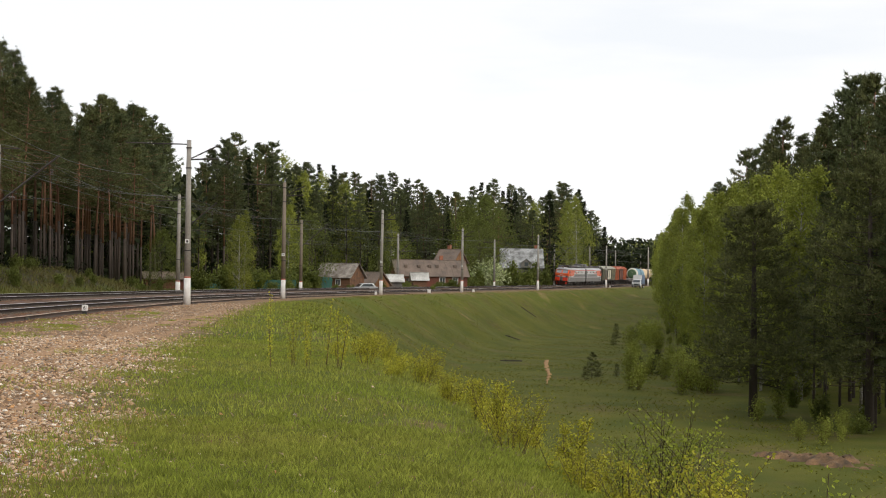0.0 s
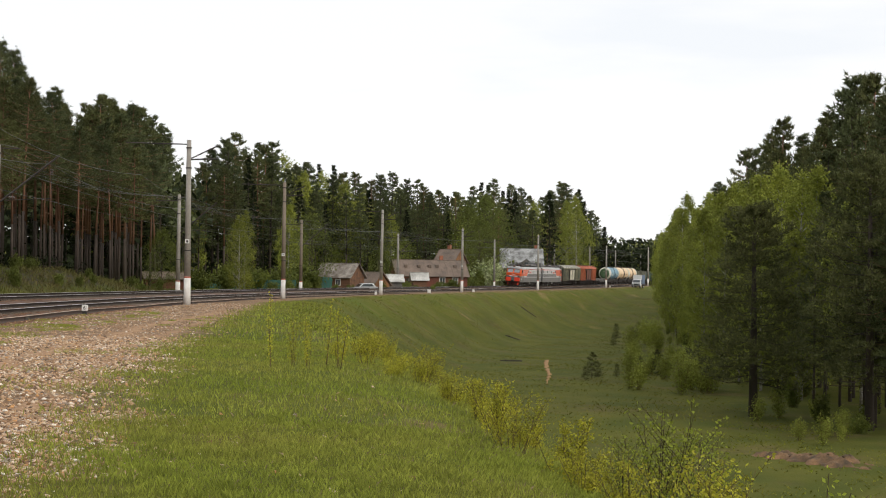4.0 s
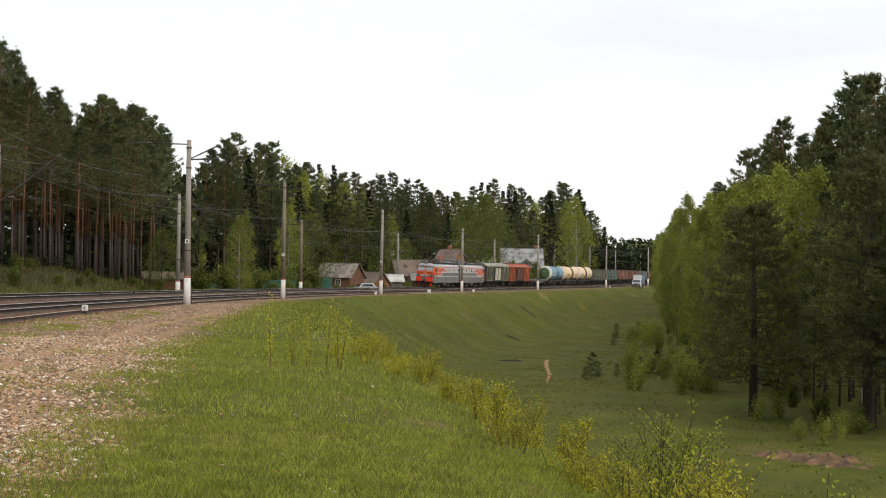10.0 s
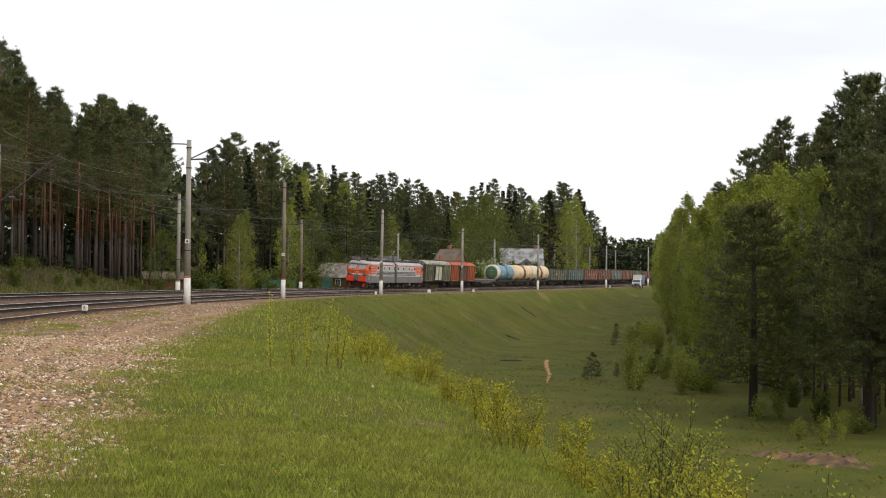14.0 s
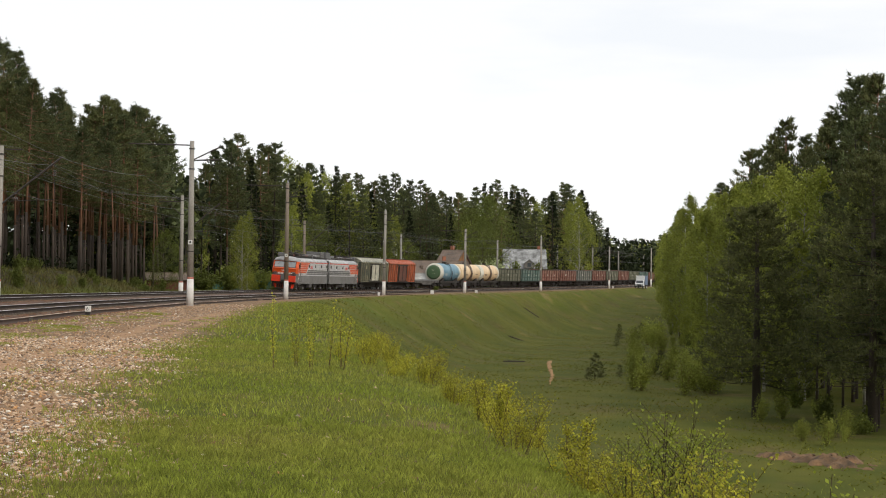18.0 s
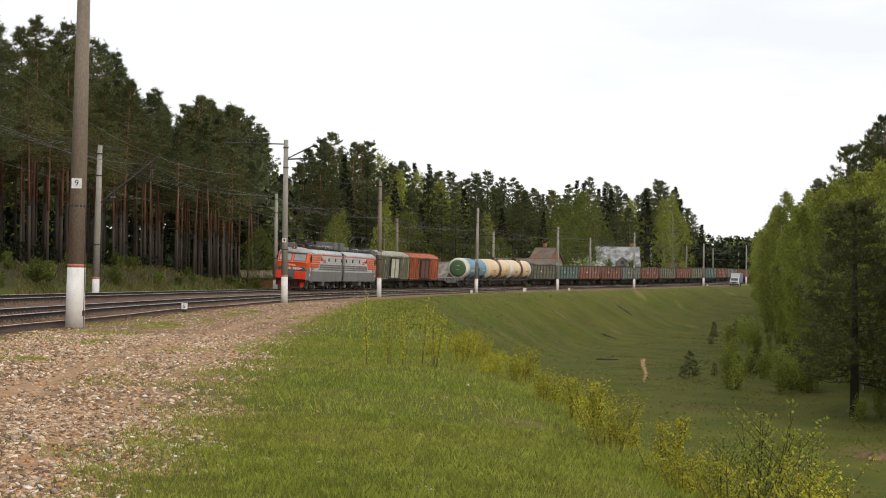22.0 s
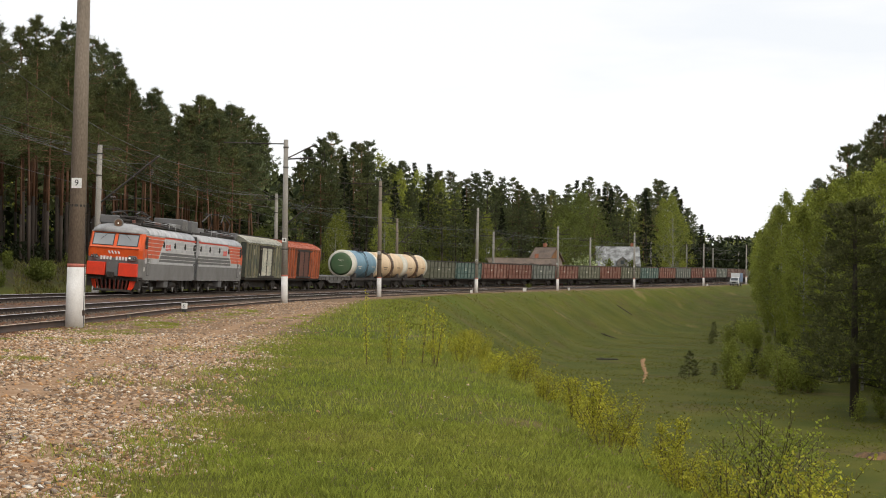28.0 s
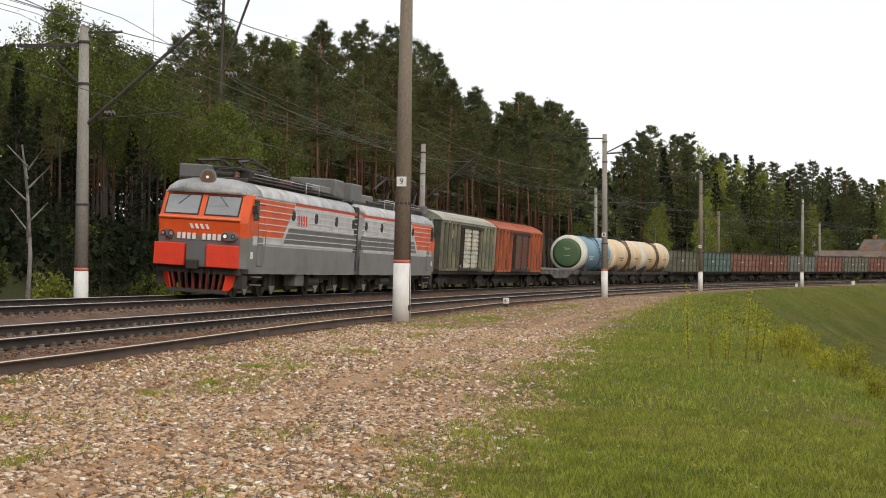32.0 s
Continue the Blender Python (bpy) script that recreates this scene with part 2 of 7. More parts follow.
    "truckwhite": mat("truck_white", (0.78, 0.78, 0.78), (0.68, 0.68, 0.68), 1, 10, 0.35, 0, 0, contrast=0.05),
    "truckblue": mat("truck_blue", (0.09, 0.15, 0.26), (0.07, 0.11, 0.2), 1, 10, 0.5, 0, 0, contrast=0.1),
    "sand": mat("bare_sand", (0.21, 0.12, 0.058), (0.06, 0.042, 0.025), 1.3, 14, 0.95, 0, 0.6, "World"),
    "runnel": mat("runnel_sand", (0.44, 0.25, 0.11), (0.30, 0.16, 0.07), 0.8, 14, 0.95, 0, 0.5, "World"),
    "soil": mat("bare_soil", (0.13, 0.085, 0.05), (0.09, 0.06, 0.04), 2, 20, 0.95, 0, 0.5, "World"),
    "log": mat("weathered_log", (0.07, 0.06, 0.05), (0.04, 0.035, 0.03), 3, 30, 0.9, 0, 0.3),
}
for key, c in (("olive", (0.125, 0.13, 0.085)), ("teal", (0.075, 0.135, 0.118)), ("red", (0.20, 0.075, 0.05)), ("brown", (0.13, 0.07, 0.055)), ("grey", (0.155, 0.172, 0.15))):
    dust = tuple(0.72 * v + 0.28 * w for v, w in zip(c, (0.44, 0.40, 0.33)))
    M["gon_" + key] = mat("gondola_" + key, dust, c, 1.6, 16, 0.85, 0, 0.15, rand=0.15, contrast=0.35)
    M["post_" + key] = mat("gondola_post_" + key, tuple(v * 0.75 for v in c), tuple(v * 0.5 for v in c), 1.6, 18, 0.85, 0, 0.15, rand=0.15)


def pebbles():
    """Washed gravel: each stone its own hue out of sand, brown, chalk, slate and ochre."""
    m = bpy.data.materials.new("stone")
    m.use_nodes = True
    nt = m.node_tree
    n, l = nt.nodes.new, nt.links.new
    bs = nt.nodes["Principled BSDF"]
    bs.inputs["Roughness"].default_value, bs.inputs["Specular IOR Level"].default_value = 0.85, 0.3
    geo, ramp = n("ShaderNodeNewGeometry"), n("ShaderNodeValToRGB")
    ramp.color_ramp.interpolation = "CONSTANT"
    hues = ((0.0, (0.50, 0.33, 0.195)), (0.17, (0.22, 0.125, 0.066)), (0.31, (0.39, 0.25, 0.145)), (0.48, (0.60, 0.48, 0.36)), (0.56, (0.14, 0.093, 0.062)),
            (0.67, (0.31, 0.255, 0.205)), (0.76, (0.50, 0.275, 0.12)), (0.82, (0.57, 0.43, 0.30)), (0.96, (0.76, 0.70, 0.61)))
    for k, (at, c) in enumerate(hues):
        el = ramp.color_ramp.elements[k] if k < 2 else ramp.color_ramp.elements.new(at)
        el.position, el.color = at, (*c, 1)
    l(geo.outputs["Random Per Island"], ramp.inputs[0])
    nz, mr, mx = n("ShaderNodeTexNoise"), n("ShaderNodeMapRange"), n("ShaderNodeVectorMath")
    nz.inputs["Scale"].default_value, nz.inputs["Detail"].default_value = 45, 4
    mr.inputs[1].default_value, mr.inputs[2].default_value, mr.inputs[3].default_value, mr.inputs[4].default_value = 0.3, 0.7, 0.8, 1.3
    mx.operation = "SCALE"
    l(geo.outputs["Position"], nz.inputs[0])
    l(nz.outputs[0], mr.inputs[0])
    l(ramp.outputs[0], mx.inputs[0])
    l(mr.outputs[0], mx.inputs["Scale"])
    l(mx.outputs[0], bs.inputs["Base Color"])
    return m


M["stone"] = pebbles()
lamp_on = bpy.data.materials.new("lit_headlight")
lamp_on.use_nodes = True
lamp_on.node_tree.nodes["Principled BSDF"].inputs["Emission Color"].default_value = (1, 0.93, 0.8, 1)
lamp_on.node_tree.nodes["Principled BSDF"].inputs["Emission Strength"].default_value = 0.35
M["lamp_on"] = lamp_on


# ---- small mesh tools ----
def link(name, bm, material, parent=None, label="", smooth=False):
    me = bpy.data.meshes.new(name)
    bm.to_mesh(me)
    bm.free()
    if smooth:
        me.polygons.foreach_set("use_smooth", [True] * len(me.polygons))
    for m in (material if isinstance(material, (list, tuple)) else [material]):
        me.materials.append(M[m])
    ob = new(name, me)
    ob.parent = parent
    if label:
        ob["label"] = label
    return ob


def part(name, bm, material, parent, label="", smooth=False):
    return link(name, bm, material, parent, label, smooth)


def thing(name, label, category, group="", kind="", m=None):
    e = new(name)
    e.empty_display_size = 0.2
    if m:
        e.matrix_basis = m
    return tagged(e, label, category, group, kind)


def raw(name, verts, faces, material, parent=None, smooth=False):
    """One mesh from arrays."""
    me = bpy.data.meshes.new(name)
    verts, faces = np.asarray(verts, np.float32), np.asarray(faces, np.int32)
    k = faces.shape[1]
    me.vertices.add(len(verts))
    me.vertices.foreach_set("co", verts.ravel())
    me.loops.add(faces.size)
    me.loops.foreach_set("vertex_index", faces.ravel())
    me.polygons.add(len(faces))
    me.polygons.foreach_set("loop_start", np.arange(0, faces.size, k, dtype=np.int32))
    me.polygons.foreach_set("loop_total", np.full(len(faces), k, np.int32))
    if smooth:
        me.polygons.foreach_set("use_smooth", np.ones(len(faces), bool))
    me.update(calc_edges=True)
    me.materials.append(M[material])
    ob = new(name, me)
    ob.parent = parent
    return ob


def box(bm, x0, x1, y0, y1, z0, z1, bevel=0.0, m=None):
    r = bmesh.ops.create_cube(bm, size=1)
    vs = r["verts"]
    bmesh.ops.scale(bm, vec=(abs(x1 - x0), abs(y1 - y0), abs(z1 - z0)), verts=vs)
    bmesh.ops.translate(bm, vec=((x0 + x1) / 2, (y0 + y1) / 2, (z0 + z1) / 2), verts=vs)
    if bevel:
        es = list({e for v in vs for e in v.link_edges})
        g = bmesh.ops.bevel(bm, geom=es, offset=bevel, segments=1, affect="EDGES", profile=0.5)
        vs = list(set(g["verts"]) | {v for v in vs if v.is_valid})
    if m is not None:
        bmesh.ops.transform(bm, matrix=m, verts=vs)
    return bm


def B(*a, bevel=0.0, m=None):
    return box(bmesh.new(), *a, bevel=bevel, m=m)


def tube(bm, pts, r, n=6, r1=None, cap=True):
    """A round bar along points, tapering from r to r1."""
    pts = [Vector(p) for p in pts]
    rings, last = [], len(pts) - 1
    for i, p in enumerate(pts):
        d = (pts[min(i + 1, last)] - pts[max(i - 1, 0)]).normalized()
        u = d.cross(Vector((0, 0, 1)) if abs(d.z) < 0.95 else Vector((1, 0, 0))).normalized()
        v = d.cross(u)
        rad = r + ((r1 if r1 is not None else r) - r) * i / max(last, 1)
        rings.append([bm.verts.new(p + rad * (math.cos(a) * u + math.sin(a) * v)) for a in (2 * math.pi * k / n for k in range(n))])
    for a, b in zip(rings, rings[1:]):
        for k in range(n):
            bm.faces.new((a[k], b[k], b[(k + 1) % n], a[(k + 1) % n]))
    if cap and n > 2:
        bm.faces.new(rings[0])
        bm.faces.new(rings[-1][::-1])
    return bm


def T(pts, r, n=6, r1=None):
    return tube(bmesh.new(), pts, r, n, r1)


def prism(bm, poly, y0, y1):
    """A polygon in x and z, carried from y0 to y1."""
    a = [bm.verts.new((x, y0, z)) for x, z in poly]
    b = [bm.verts.new((x, y1, z)) for x, z in poly]
    bm.faces.new(a)
    bm.faces.new(b[::-1])
    for i in range(len(poly)):
        j = (i + 1) % len(poly)
        bm.faces.new((a[i], b[i], b[j], a[j]))
    bmesh.ops.recalc_face_normals(bm, faces=bm.faces)
    return bm


def loft(bm, sections, cap=True):
    """Closed rings of points joined one to the next."""
    rings = [[bm.verts.new(p) for p in s] for s in sections]
    n = len(rings[0])
    for a, b in zip(rings, rings[1:]):
        for k in range(n):
            bm.faces.new((a[k], b[k], b[(k + 1) % n], a[(k + 1) % n]))
    if cap:
        bm.faces.new(rings[0][::-1])
        bm.faces.new(rings[-1])
    bmesh.ops.recalc_face_normals(bm, faces=bm.faces)
    return bm


def words(name, text, size, m, material, parent, label=""):
    cu = bpy.data.curves.new(name, "FONT")
    cu.body, cu.size, cu.extrude, cu.align_x, cu.align_y = text, size, 0.004, "CENTER", "CENTER"
    tmp = bpy.data.objects.new("tmp", cu)
    scene.collection.objects.link(tmp)
    me = bpy.data.meshes.new_from_object(tmp.evaluated_get(bpy.context.evaluated_depsgraph_get()))
    bpy.data.objects.remove(tmp)
    me.transform(m)
    me.materials.clear()
    me.materials.append(M[material])
    ob = new(name, me)
    ob.parent = parent
    if label:
        ob["label"] = label
    return ob


# ---- the line of the railway ----
# A reference line runs 1.69 m to the camera's side of the far track's axis; s grows away from the camera, o towards its side.
S = np.arange(-420, 620, 0.5)


def bend(s):
    c = np.clip(s, -130, 195) / 100
    return np.where(s > 205, 0.0, 0.0020514 - 0.00040277 * c - 0.00066417 * c * c)


TH = np.cumsum(bend(S)) * 0.5
I0 = int(np.argmin(np.abs(S)))
TH = TH - TH[I0] + 0.230665
LX, LY = np.cumsum(np.sin(TH)) * 0.5, np.cumsum(np.cos(TH)) * 0.5
LX, LY = LX - LX[I0] - 4.151, LY - LY[I0] + 184.853


def level(s):
    """The height of the far track's inner rail."""
    c = np.clip(s, -168, 215)
    return -0.3437 * (1 - ((c - 25) / 125) ** 2)


def along(s, o):
    """The place at s along and o across the line, and the heading there."""
    x, y, t = np.interp(s, S, LX), np.interp(s, S, LY), np.interp(s, S, TH)
    return x + o * np.cos(t), y - o * np.sin(t), t


def locate(x, y):
    """s and o of places on the plan."""
    x, y = np.atleast_1d(x), np.atleast_1d(y)
    so, oo = np.empty(len(x)), np.empty(len(x))
    px, py, pt, ps = LX[::4], LY[::4], TH[::4], S[::4]
    for a in range(0, len(x), 4000):
        dx, dy = x[a:a + 4000, None] - px, y[a:a + 4000, None] - py
        i = np.argmin(dx * dx + dy * dy, axis=1)
        k = np.arange(len(i))
        du, dv = dx[k, i], dy[k, i]
        so[a:a + 4000] = ps[i] + du * np.sin(pt[i]) + dv * np.cos(pt[i])
        oo[a:a + 4000] = du * np.cos(pt[i]) - dv * np.sin(pt[i])
    return so, oo


CANT = 3.3
NEAR, FAR = 2.41, -1.69
NEAR_DROP = 0.34


def rail_level(s, o):
    """Height of a rail's head at o across, on the canted tracks."""
    base = level(s)
    if o < 0.4:
        return base - (o + 0.93) * math.tan(radians(CANT))
    return base - NEAR_DROP + 0.06 - (o - NEAR) * math.tan(radians(CANT))


def soft(v, k):
    return np.where(v > 30 * k, v, k * np.log1p(np.exp(np.clip(v / k, -30, 30))))


def wave(x, y, w, seed=0.0):
    return (np.sin(x / w + 1.3 + seed) * np.cos(y / w * 0.83 + 0.4 * seed) + 0.6 * np.sin((x + 0.7 * y) / w * 1.9 + seed * 2.1)
            + 0.4 * np.sin((1.2 * y - 0.5 * x) / w * 3.1 + seed)) / 2.0


def crest(s):
    return np.interp(s, [-230, -178, -168, -158, -140, -85, -40, 0, 60, 400], [15.6, 15.7, 16.0, 16.4, 16.3, 13.6, 9.8, 8.2, 7.6, 7.6])


def ground(x, y):
    """The ground's height."""
    x, y = np.atleast_1d(np.asarray(x, float)), np.atleast_1d(np.asarray(y, float))
    s, o = locate(x, y)
    z0 = level(s)
    # camera's side: shoulder, path, meadow edge, then the slope into the valley
    side = z0 + np.interp(o, [-6, 4.4, 5.2, 12, 20], [-0.75, -0.72, -0.62, -0.72, -0.9])
    c = crest(s)
    floor = -7.7 + 0.35 * wave(x, y, 17) + np.clip((y - 255) / 90, 0, 1) * 6.0 + np.clip((x - 60) / 120, 0, 1) * 3
    slope = side - 0.60 * soft(o - c - 0.8, 0.55) + (0.30 * wave(x, y, 6.5, 2.0) + 0.32 * np.sin(s / 3.1 + 0.5 * np.sin(o / 3)) * np.clip((s + 60) / 40, 0, 1)) * np.clip((o - c) / 5, 0, 1)
    k = 0.8
    down = floor + soft(slope - floor, k)
    nearz = np.where(o > c - 3, down, side)
    # far side: ditch, then the wooded bank, or the yards of the village
    bank = np.interp(-o, [4.4, 6.0, 7.2, 13.5, 20, 48, 95, 200], [-0.55, -0.8, -0.75, 1.75, 2.1, 3.0, 13.0, 30.0])
    yard = np.interp(-o, [4.4, 6.0, 8.0, 14, 40, 120, 200, 400], [-0.55, -0.8, -0.55, -0.3, 0.6, 2.5, 8.0, 19.0])
    w = np.clip((-18 - s) / 30, 0, 1)
    farz = z0 + bank * w + yard * (1 - w) + 0.12 * wave(x, y, 3.1, 1.0) * np.clip((-o - 6) / 3, 0, 1)
    z = np.where(o < -4.4, farz, nearz)
    return z + 0.025 * wave(x, y, 1.1, 4.0) * (np.abs(o) > 5.2)


def gz(x, y):
    return float(ground(x, y)[0])


# ---- ground ----
def ground_material():
    m = bpy.data.materials.new("ground")
    m.use_nodes = True
    nt = m.node_tree
    n, l = nt.nodes.new, nt.links.new
    bs = nt.nodes["Principled BSDF"]
    bs.inputs["Roughness"].default_value = 0.95
    bs.inputs["Specular IOR Level"].default_value = 0.15
    pos = n("ShaderNodeNewGeometry").outputs["Position"]

    def noise_of(scale, lo, hi, detail=5):
        z, r = n("ShaderNodeTexNoise"), n("ShaderNodeMapRange")
        z.inputs["Scale"].default_value, z.inputs["Detail"].default_value = scale, detail
        r.inputs[1].default_value, r.inputs[2].default_value = lo, hi
        l(pos, z.inputs[0])
        l(z.outputs[0], r.inputs[0])
        return r.outputs[0]

    def mixed(f, a, b):
        x = n("ShaderNodeMix")
        x.data_type = "RGBA"
        for i, v in ((0, f), (6, a), (7, b)):
            if isinstance(v, tuple):
                x.inputs[i].default_value = (*v, 1)
            elif isinstance(v, float):
                x.inputs[i].default_value = v
            else:
                l(v, x.inputs[i])
        return x.outputs[2]

    def mask(name):
        a = n("ShaderNodeAttribute")
        a.attribute_name = name
        return a.outputs["Fac"]

    grass = mixed(noise_of(0.12, 0.35, 0.65), (0.088, 0.106, 0.010), (0.128, 0.126, 0.014))
    grass = mixed(noise_of(1.3, 0.42, 0.75), grass, (0.058, 0.072, 0.008))
    grass = mixed(noise_of(0.45, 0.56, 0.70), grass, (0.165, 0.12, 0.048))
    grass = mixed(noise_of(0.06, 0.50, 0.66), grass, (0.082, 0.112, 0.008))
    gravel = mixed(noise_of(9.0, 0.35, 0.65), (0.22, 0.135, 0.074), (0.13, 0.082, 0.046))
    gravel = mixed(noise_of(0.35, 0.45, 0.62), gravel, (0.25, 0.15, 0.08))
    gravel = mixed(noise_of(28.0, 0.52, 0.66, 3), gravel, (0.36, 0.27, 0.195))
    gravel = mixed(mask("rut"), gravel, mixed(noise_of(7.0, 0.4, 0.65), (0.41, 0.265, 0.16), (0.31, 0.185, 0.10)))
    # darker grass beyond the crest: tree shade and slope shadow put into the colour
    grass = mixed(mask("valley_shade"), grass, mixed(noise_of(0.22, 0.36, 0.66), (0.062, 0.075, 0.010), (0.104, 0.104, 0.016)))
    grass = mixed(mask("mottle"), grass, mixed(noise_of(1.1, 0.4, 0.62), (0.128, 0.100, 0.036), (0.070, 0.062, 0.022)))
    # brown-olive wood floor, darkened to hold the shade below the trees
    litter_shade = mixed(noise_of(0.6, 0.40, 0.62), (0.050, 0.038, 0.023), (0.055, 0.062, 0.020))
    col = mixed(mask("gravel"), grass, gravel)
    col = mixed(mask("litter_shade"), col, litter_shade)
    col = mixed(mask("sand"), col, mixed(noise_of(1.5, 0.4, 0.6), (0.42, 0.28, 0.14), (0.28, 0.19, 0.10)))
    l(col, bs.inputs["Base Color"])
    bp = n("ShaderNodeBump")
    bp.inputs["Strength"].default_value, bp.inputs["Distance"].default_value = 0.8, 0.05
    l(noise_of(14.0, 0.0, 1.0), bp.inputs["Height"])
    l(bp.outputs[0], bs.inputs["Normal"])
    return m


M["ground"] = ground_material()


def sand_mask(x, y, s, o):
    """Bare earth: round the heap in the valley, and small slips on the bank."""
    u = ((x - 24.0) * 0.55 + (y - 76) * -0.83) / 6.0
    v = ((x - 24.0) * 0.83 + (y - 76) * 0.55) / 2.6
    out = 0.5 * np.clip(0.9 - 1.4 * np.hypot(u, v) + 0.7 * wave(x, y, 0.9), 0, 1)
    # small slips where the turf has come off the slope
    slip = np.clip((wave(x, y, 2.9, 7.0) - 0.74) * 5, 0, 1) * ((s > -110) & (o > crest(s) + 1) & (o < crest(s) + 15))
    return np.maximum(out, 0.5 * slip)


def gravel_mask(x, y, s, o):
    edge = np.interp(s, [-230, -175, -128, -120, -95, -60, 0, 300], [12.1, 12.15, 12.0, 11.7, 10.8, 8.4, 7.2, 6.9])
    g = np.clip((edge + 0.75 - o + 0.4 * wave(x, y, 2.1, 3.0) + 0.5 * wave(x, y, 0.5, 1.0)) / 1.5, 0, 1) * (o > -7.0)
    return g


def rut_mask(x, y, s, o):
    """The two wheel ruts of the path, worn down to sand."""
    a = np.minimum(np.abs(o - 9.5 - 0.012 * (s + 176) - 0.15 * np.sin(s / 4)), np.abs(o - 11.25 + 0.1 * np.sin(s / 5)) + 0.16)
    return np.clip(1.2 - a / 0.42 + 0.55 * wave(x, y, 0.7, 2.0) + 0.3 * wave(x, y, 0.19, 6.0), 0, 1) * ((s > -210) & (s < -80))


def build_ground():
    a1 = np.arange(-33, 24.01, 0.2)
    a2 = np.concatenate([np.arange(24, 327, 3.0)[1:]])
    az = np.radians(np.concatenate([a1, a2]))
    r = [1.5]
    while r[-1] < 460:
        r.append(r[-1] * 1.013 + 0.02)
    while r[-1] < 3800:
        r.append(r[-1] * 1.09)
    r = np.array(r)
    A, R = np.meshgrid(az, r, indexing="ij")
    x, y = (R * np.sin(A)).ravel(), (R * np.cos(A)).ravel()
    z = ground(x, y)
    na, nr = len(az), len(r)
    s, o = locate(x, y)
    # the bed under the ballast lies a little lower
    z = z - 0.18 * ((o > -5.0) & (o < 4.6))
    verts = np.vstack([np.column_stack([x, y, z]), [[0, 0, gz(0.01, 0.01)]]])
    i, j = np.meshgrid(np.arange(na), np.arange(nr - 1), indexing="ij")
    i2 = (i + 1) % na
    faces = np.column_stack([(i * nr + j).ravel(), (i * nr + j + 1).ravel(), (i2 * nr + j + 1).ravel(), (i2 * nr + j).ravel()])
    ob = raw("ground", verts, faces[:, ::-1], "ground", smooth=True)
    # the mask from the crest down paints the valley's shade into the grass
    for name, v in (("gravel", gravel_mask(x, y, s, o)), ("rut", rut_mask(x, y, s, o)), ("mottle", 0.75 * np.clip((wave(x, y, 3.6, 11.0) + 0.8 * wave(x, y, 1.3, 5.0) - 0.30) * 1.6, 0, 1) * np.clip((o - crest(s) - 0.8) / 3, 0, 1)), ("valley_shade", 0.9 * np.clip((o - crest(s) - 1.5) / 5 + 0.5 * wave(x, y, 4.0, 9.0), 0, 1)), ("sand", sand_mask(x, y, s, o)),
                    ("litter_shade", np.clip((-o - np.interp(s, [-128, -112], [5.0, 8.2]) + 0.6 * wave(x, y, 2.4)) / np.interp(s, [-128, -112], [0.8, 2.5]), 0, 1) * np.clip((-10 - s) / 30, 0, 1))):
        at = ob.data.attributes.new(name, "FLOAT", "POINT")
        at.data.foreach_set("value", np.append(v, 0).astype(np.float32))
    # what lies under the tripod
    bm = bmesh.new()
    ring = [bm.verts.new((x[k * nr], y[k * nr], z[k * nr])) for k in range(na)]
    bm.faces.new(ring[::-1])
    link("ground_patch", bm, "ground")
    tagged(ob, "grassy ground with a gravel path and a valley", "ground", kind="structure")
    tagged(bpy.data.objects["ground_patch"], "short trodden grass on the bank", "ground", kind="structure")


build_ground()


# ---- tracks ----
def sweep(name, prof, o, s0, s1, step, material, parent, heights, tops=()):
    """A profile (across, up) carried along the line at o across; faces in tops take the second material."""
    ss = np.arange(s0, s1 + step / 2, step)
    x, y, t = along(ss, o)
    z = heights(ss, o)
    k = len(prof)
    tilt = radians(CANT) if abs(o) < 4 else 0
    vs = []
    for (a, b) in prof:
        u, v = a * math.cos(tilt) + b * math.sin(tilt), b * math.cos(tilt) - a * math.sin(tilt)
        vs.append(np.column_stack([x + u * np.cos(t), y - u * np.sin(t), z + v]))
    verts = np.stack(vs, 1).reshape(-1, 3)
    i, j = np.meshgrid(np.arange(len(ss) - 1), np.arange(k), indexing="ij")
    j2 = (j + 1) % k
    faces = np.column_stack([(i * k + j).ravel(), (i * k + j2).ravel(), ((i + 1) * k + j2).ravel(), ((i + 1) * k + j).ravel()])
    first = material[0] if isinstance(material, tuple) else material
    ob = raw(name, verts, faces, first, parent)
    if isinstance(material, tuple):
        ob.data.materials.append(M[material[1]])
        idx = np.isin(np.tile(np.arange(k), len(ss) - 1), tops).astype(np.int32)
        ob.data.polygons.foreach_set("material_index", idx)
    return ob


RAIL = [(-0.075, -0.18), (-0.075, -0.165), (-0.012, -0.15), (-0.012, -0.04), (-0.036, -0.03), (-0.036, -0.006), (-0.028, 0.0),
        (0.028, 0.0), (0.036, -0.006), (0.036, -0.03), (0.012, -0.04), (0.012, -0.15), (0.075, -0.165), (0.075, -0.18)]
TRACK0, TRACK1 = -215, 460


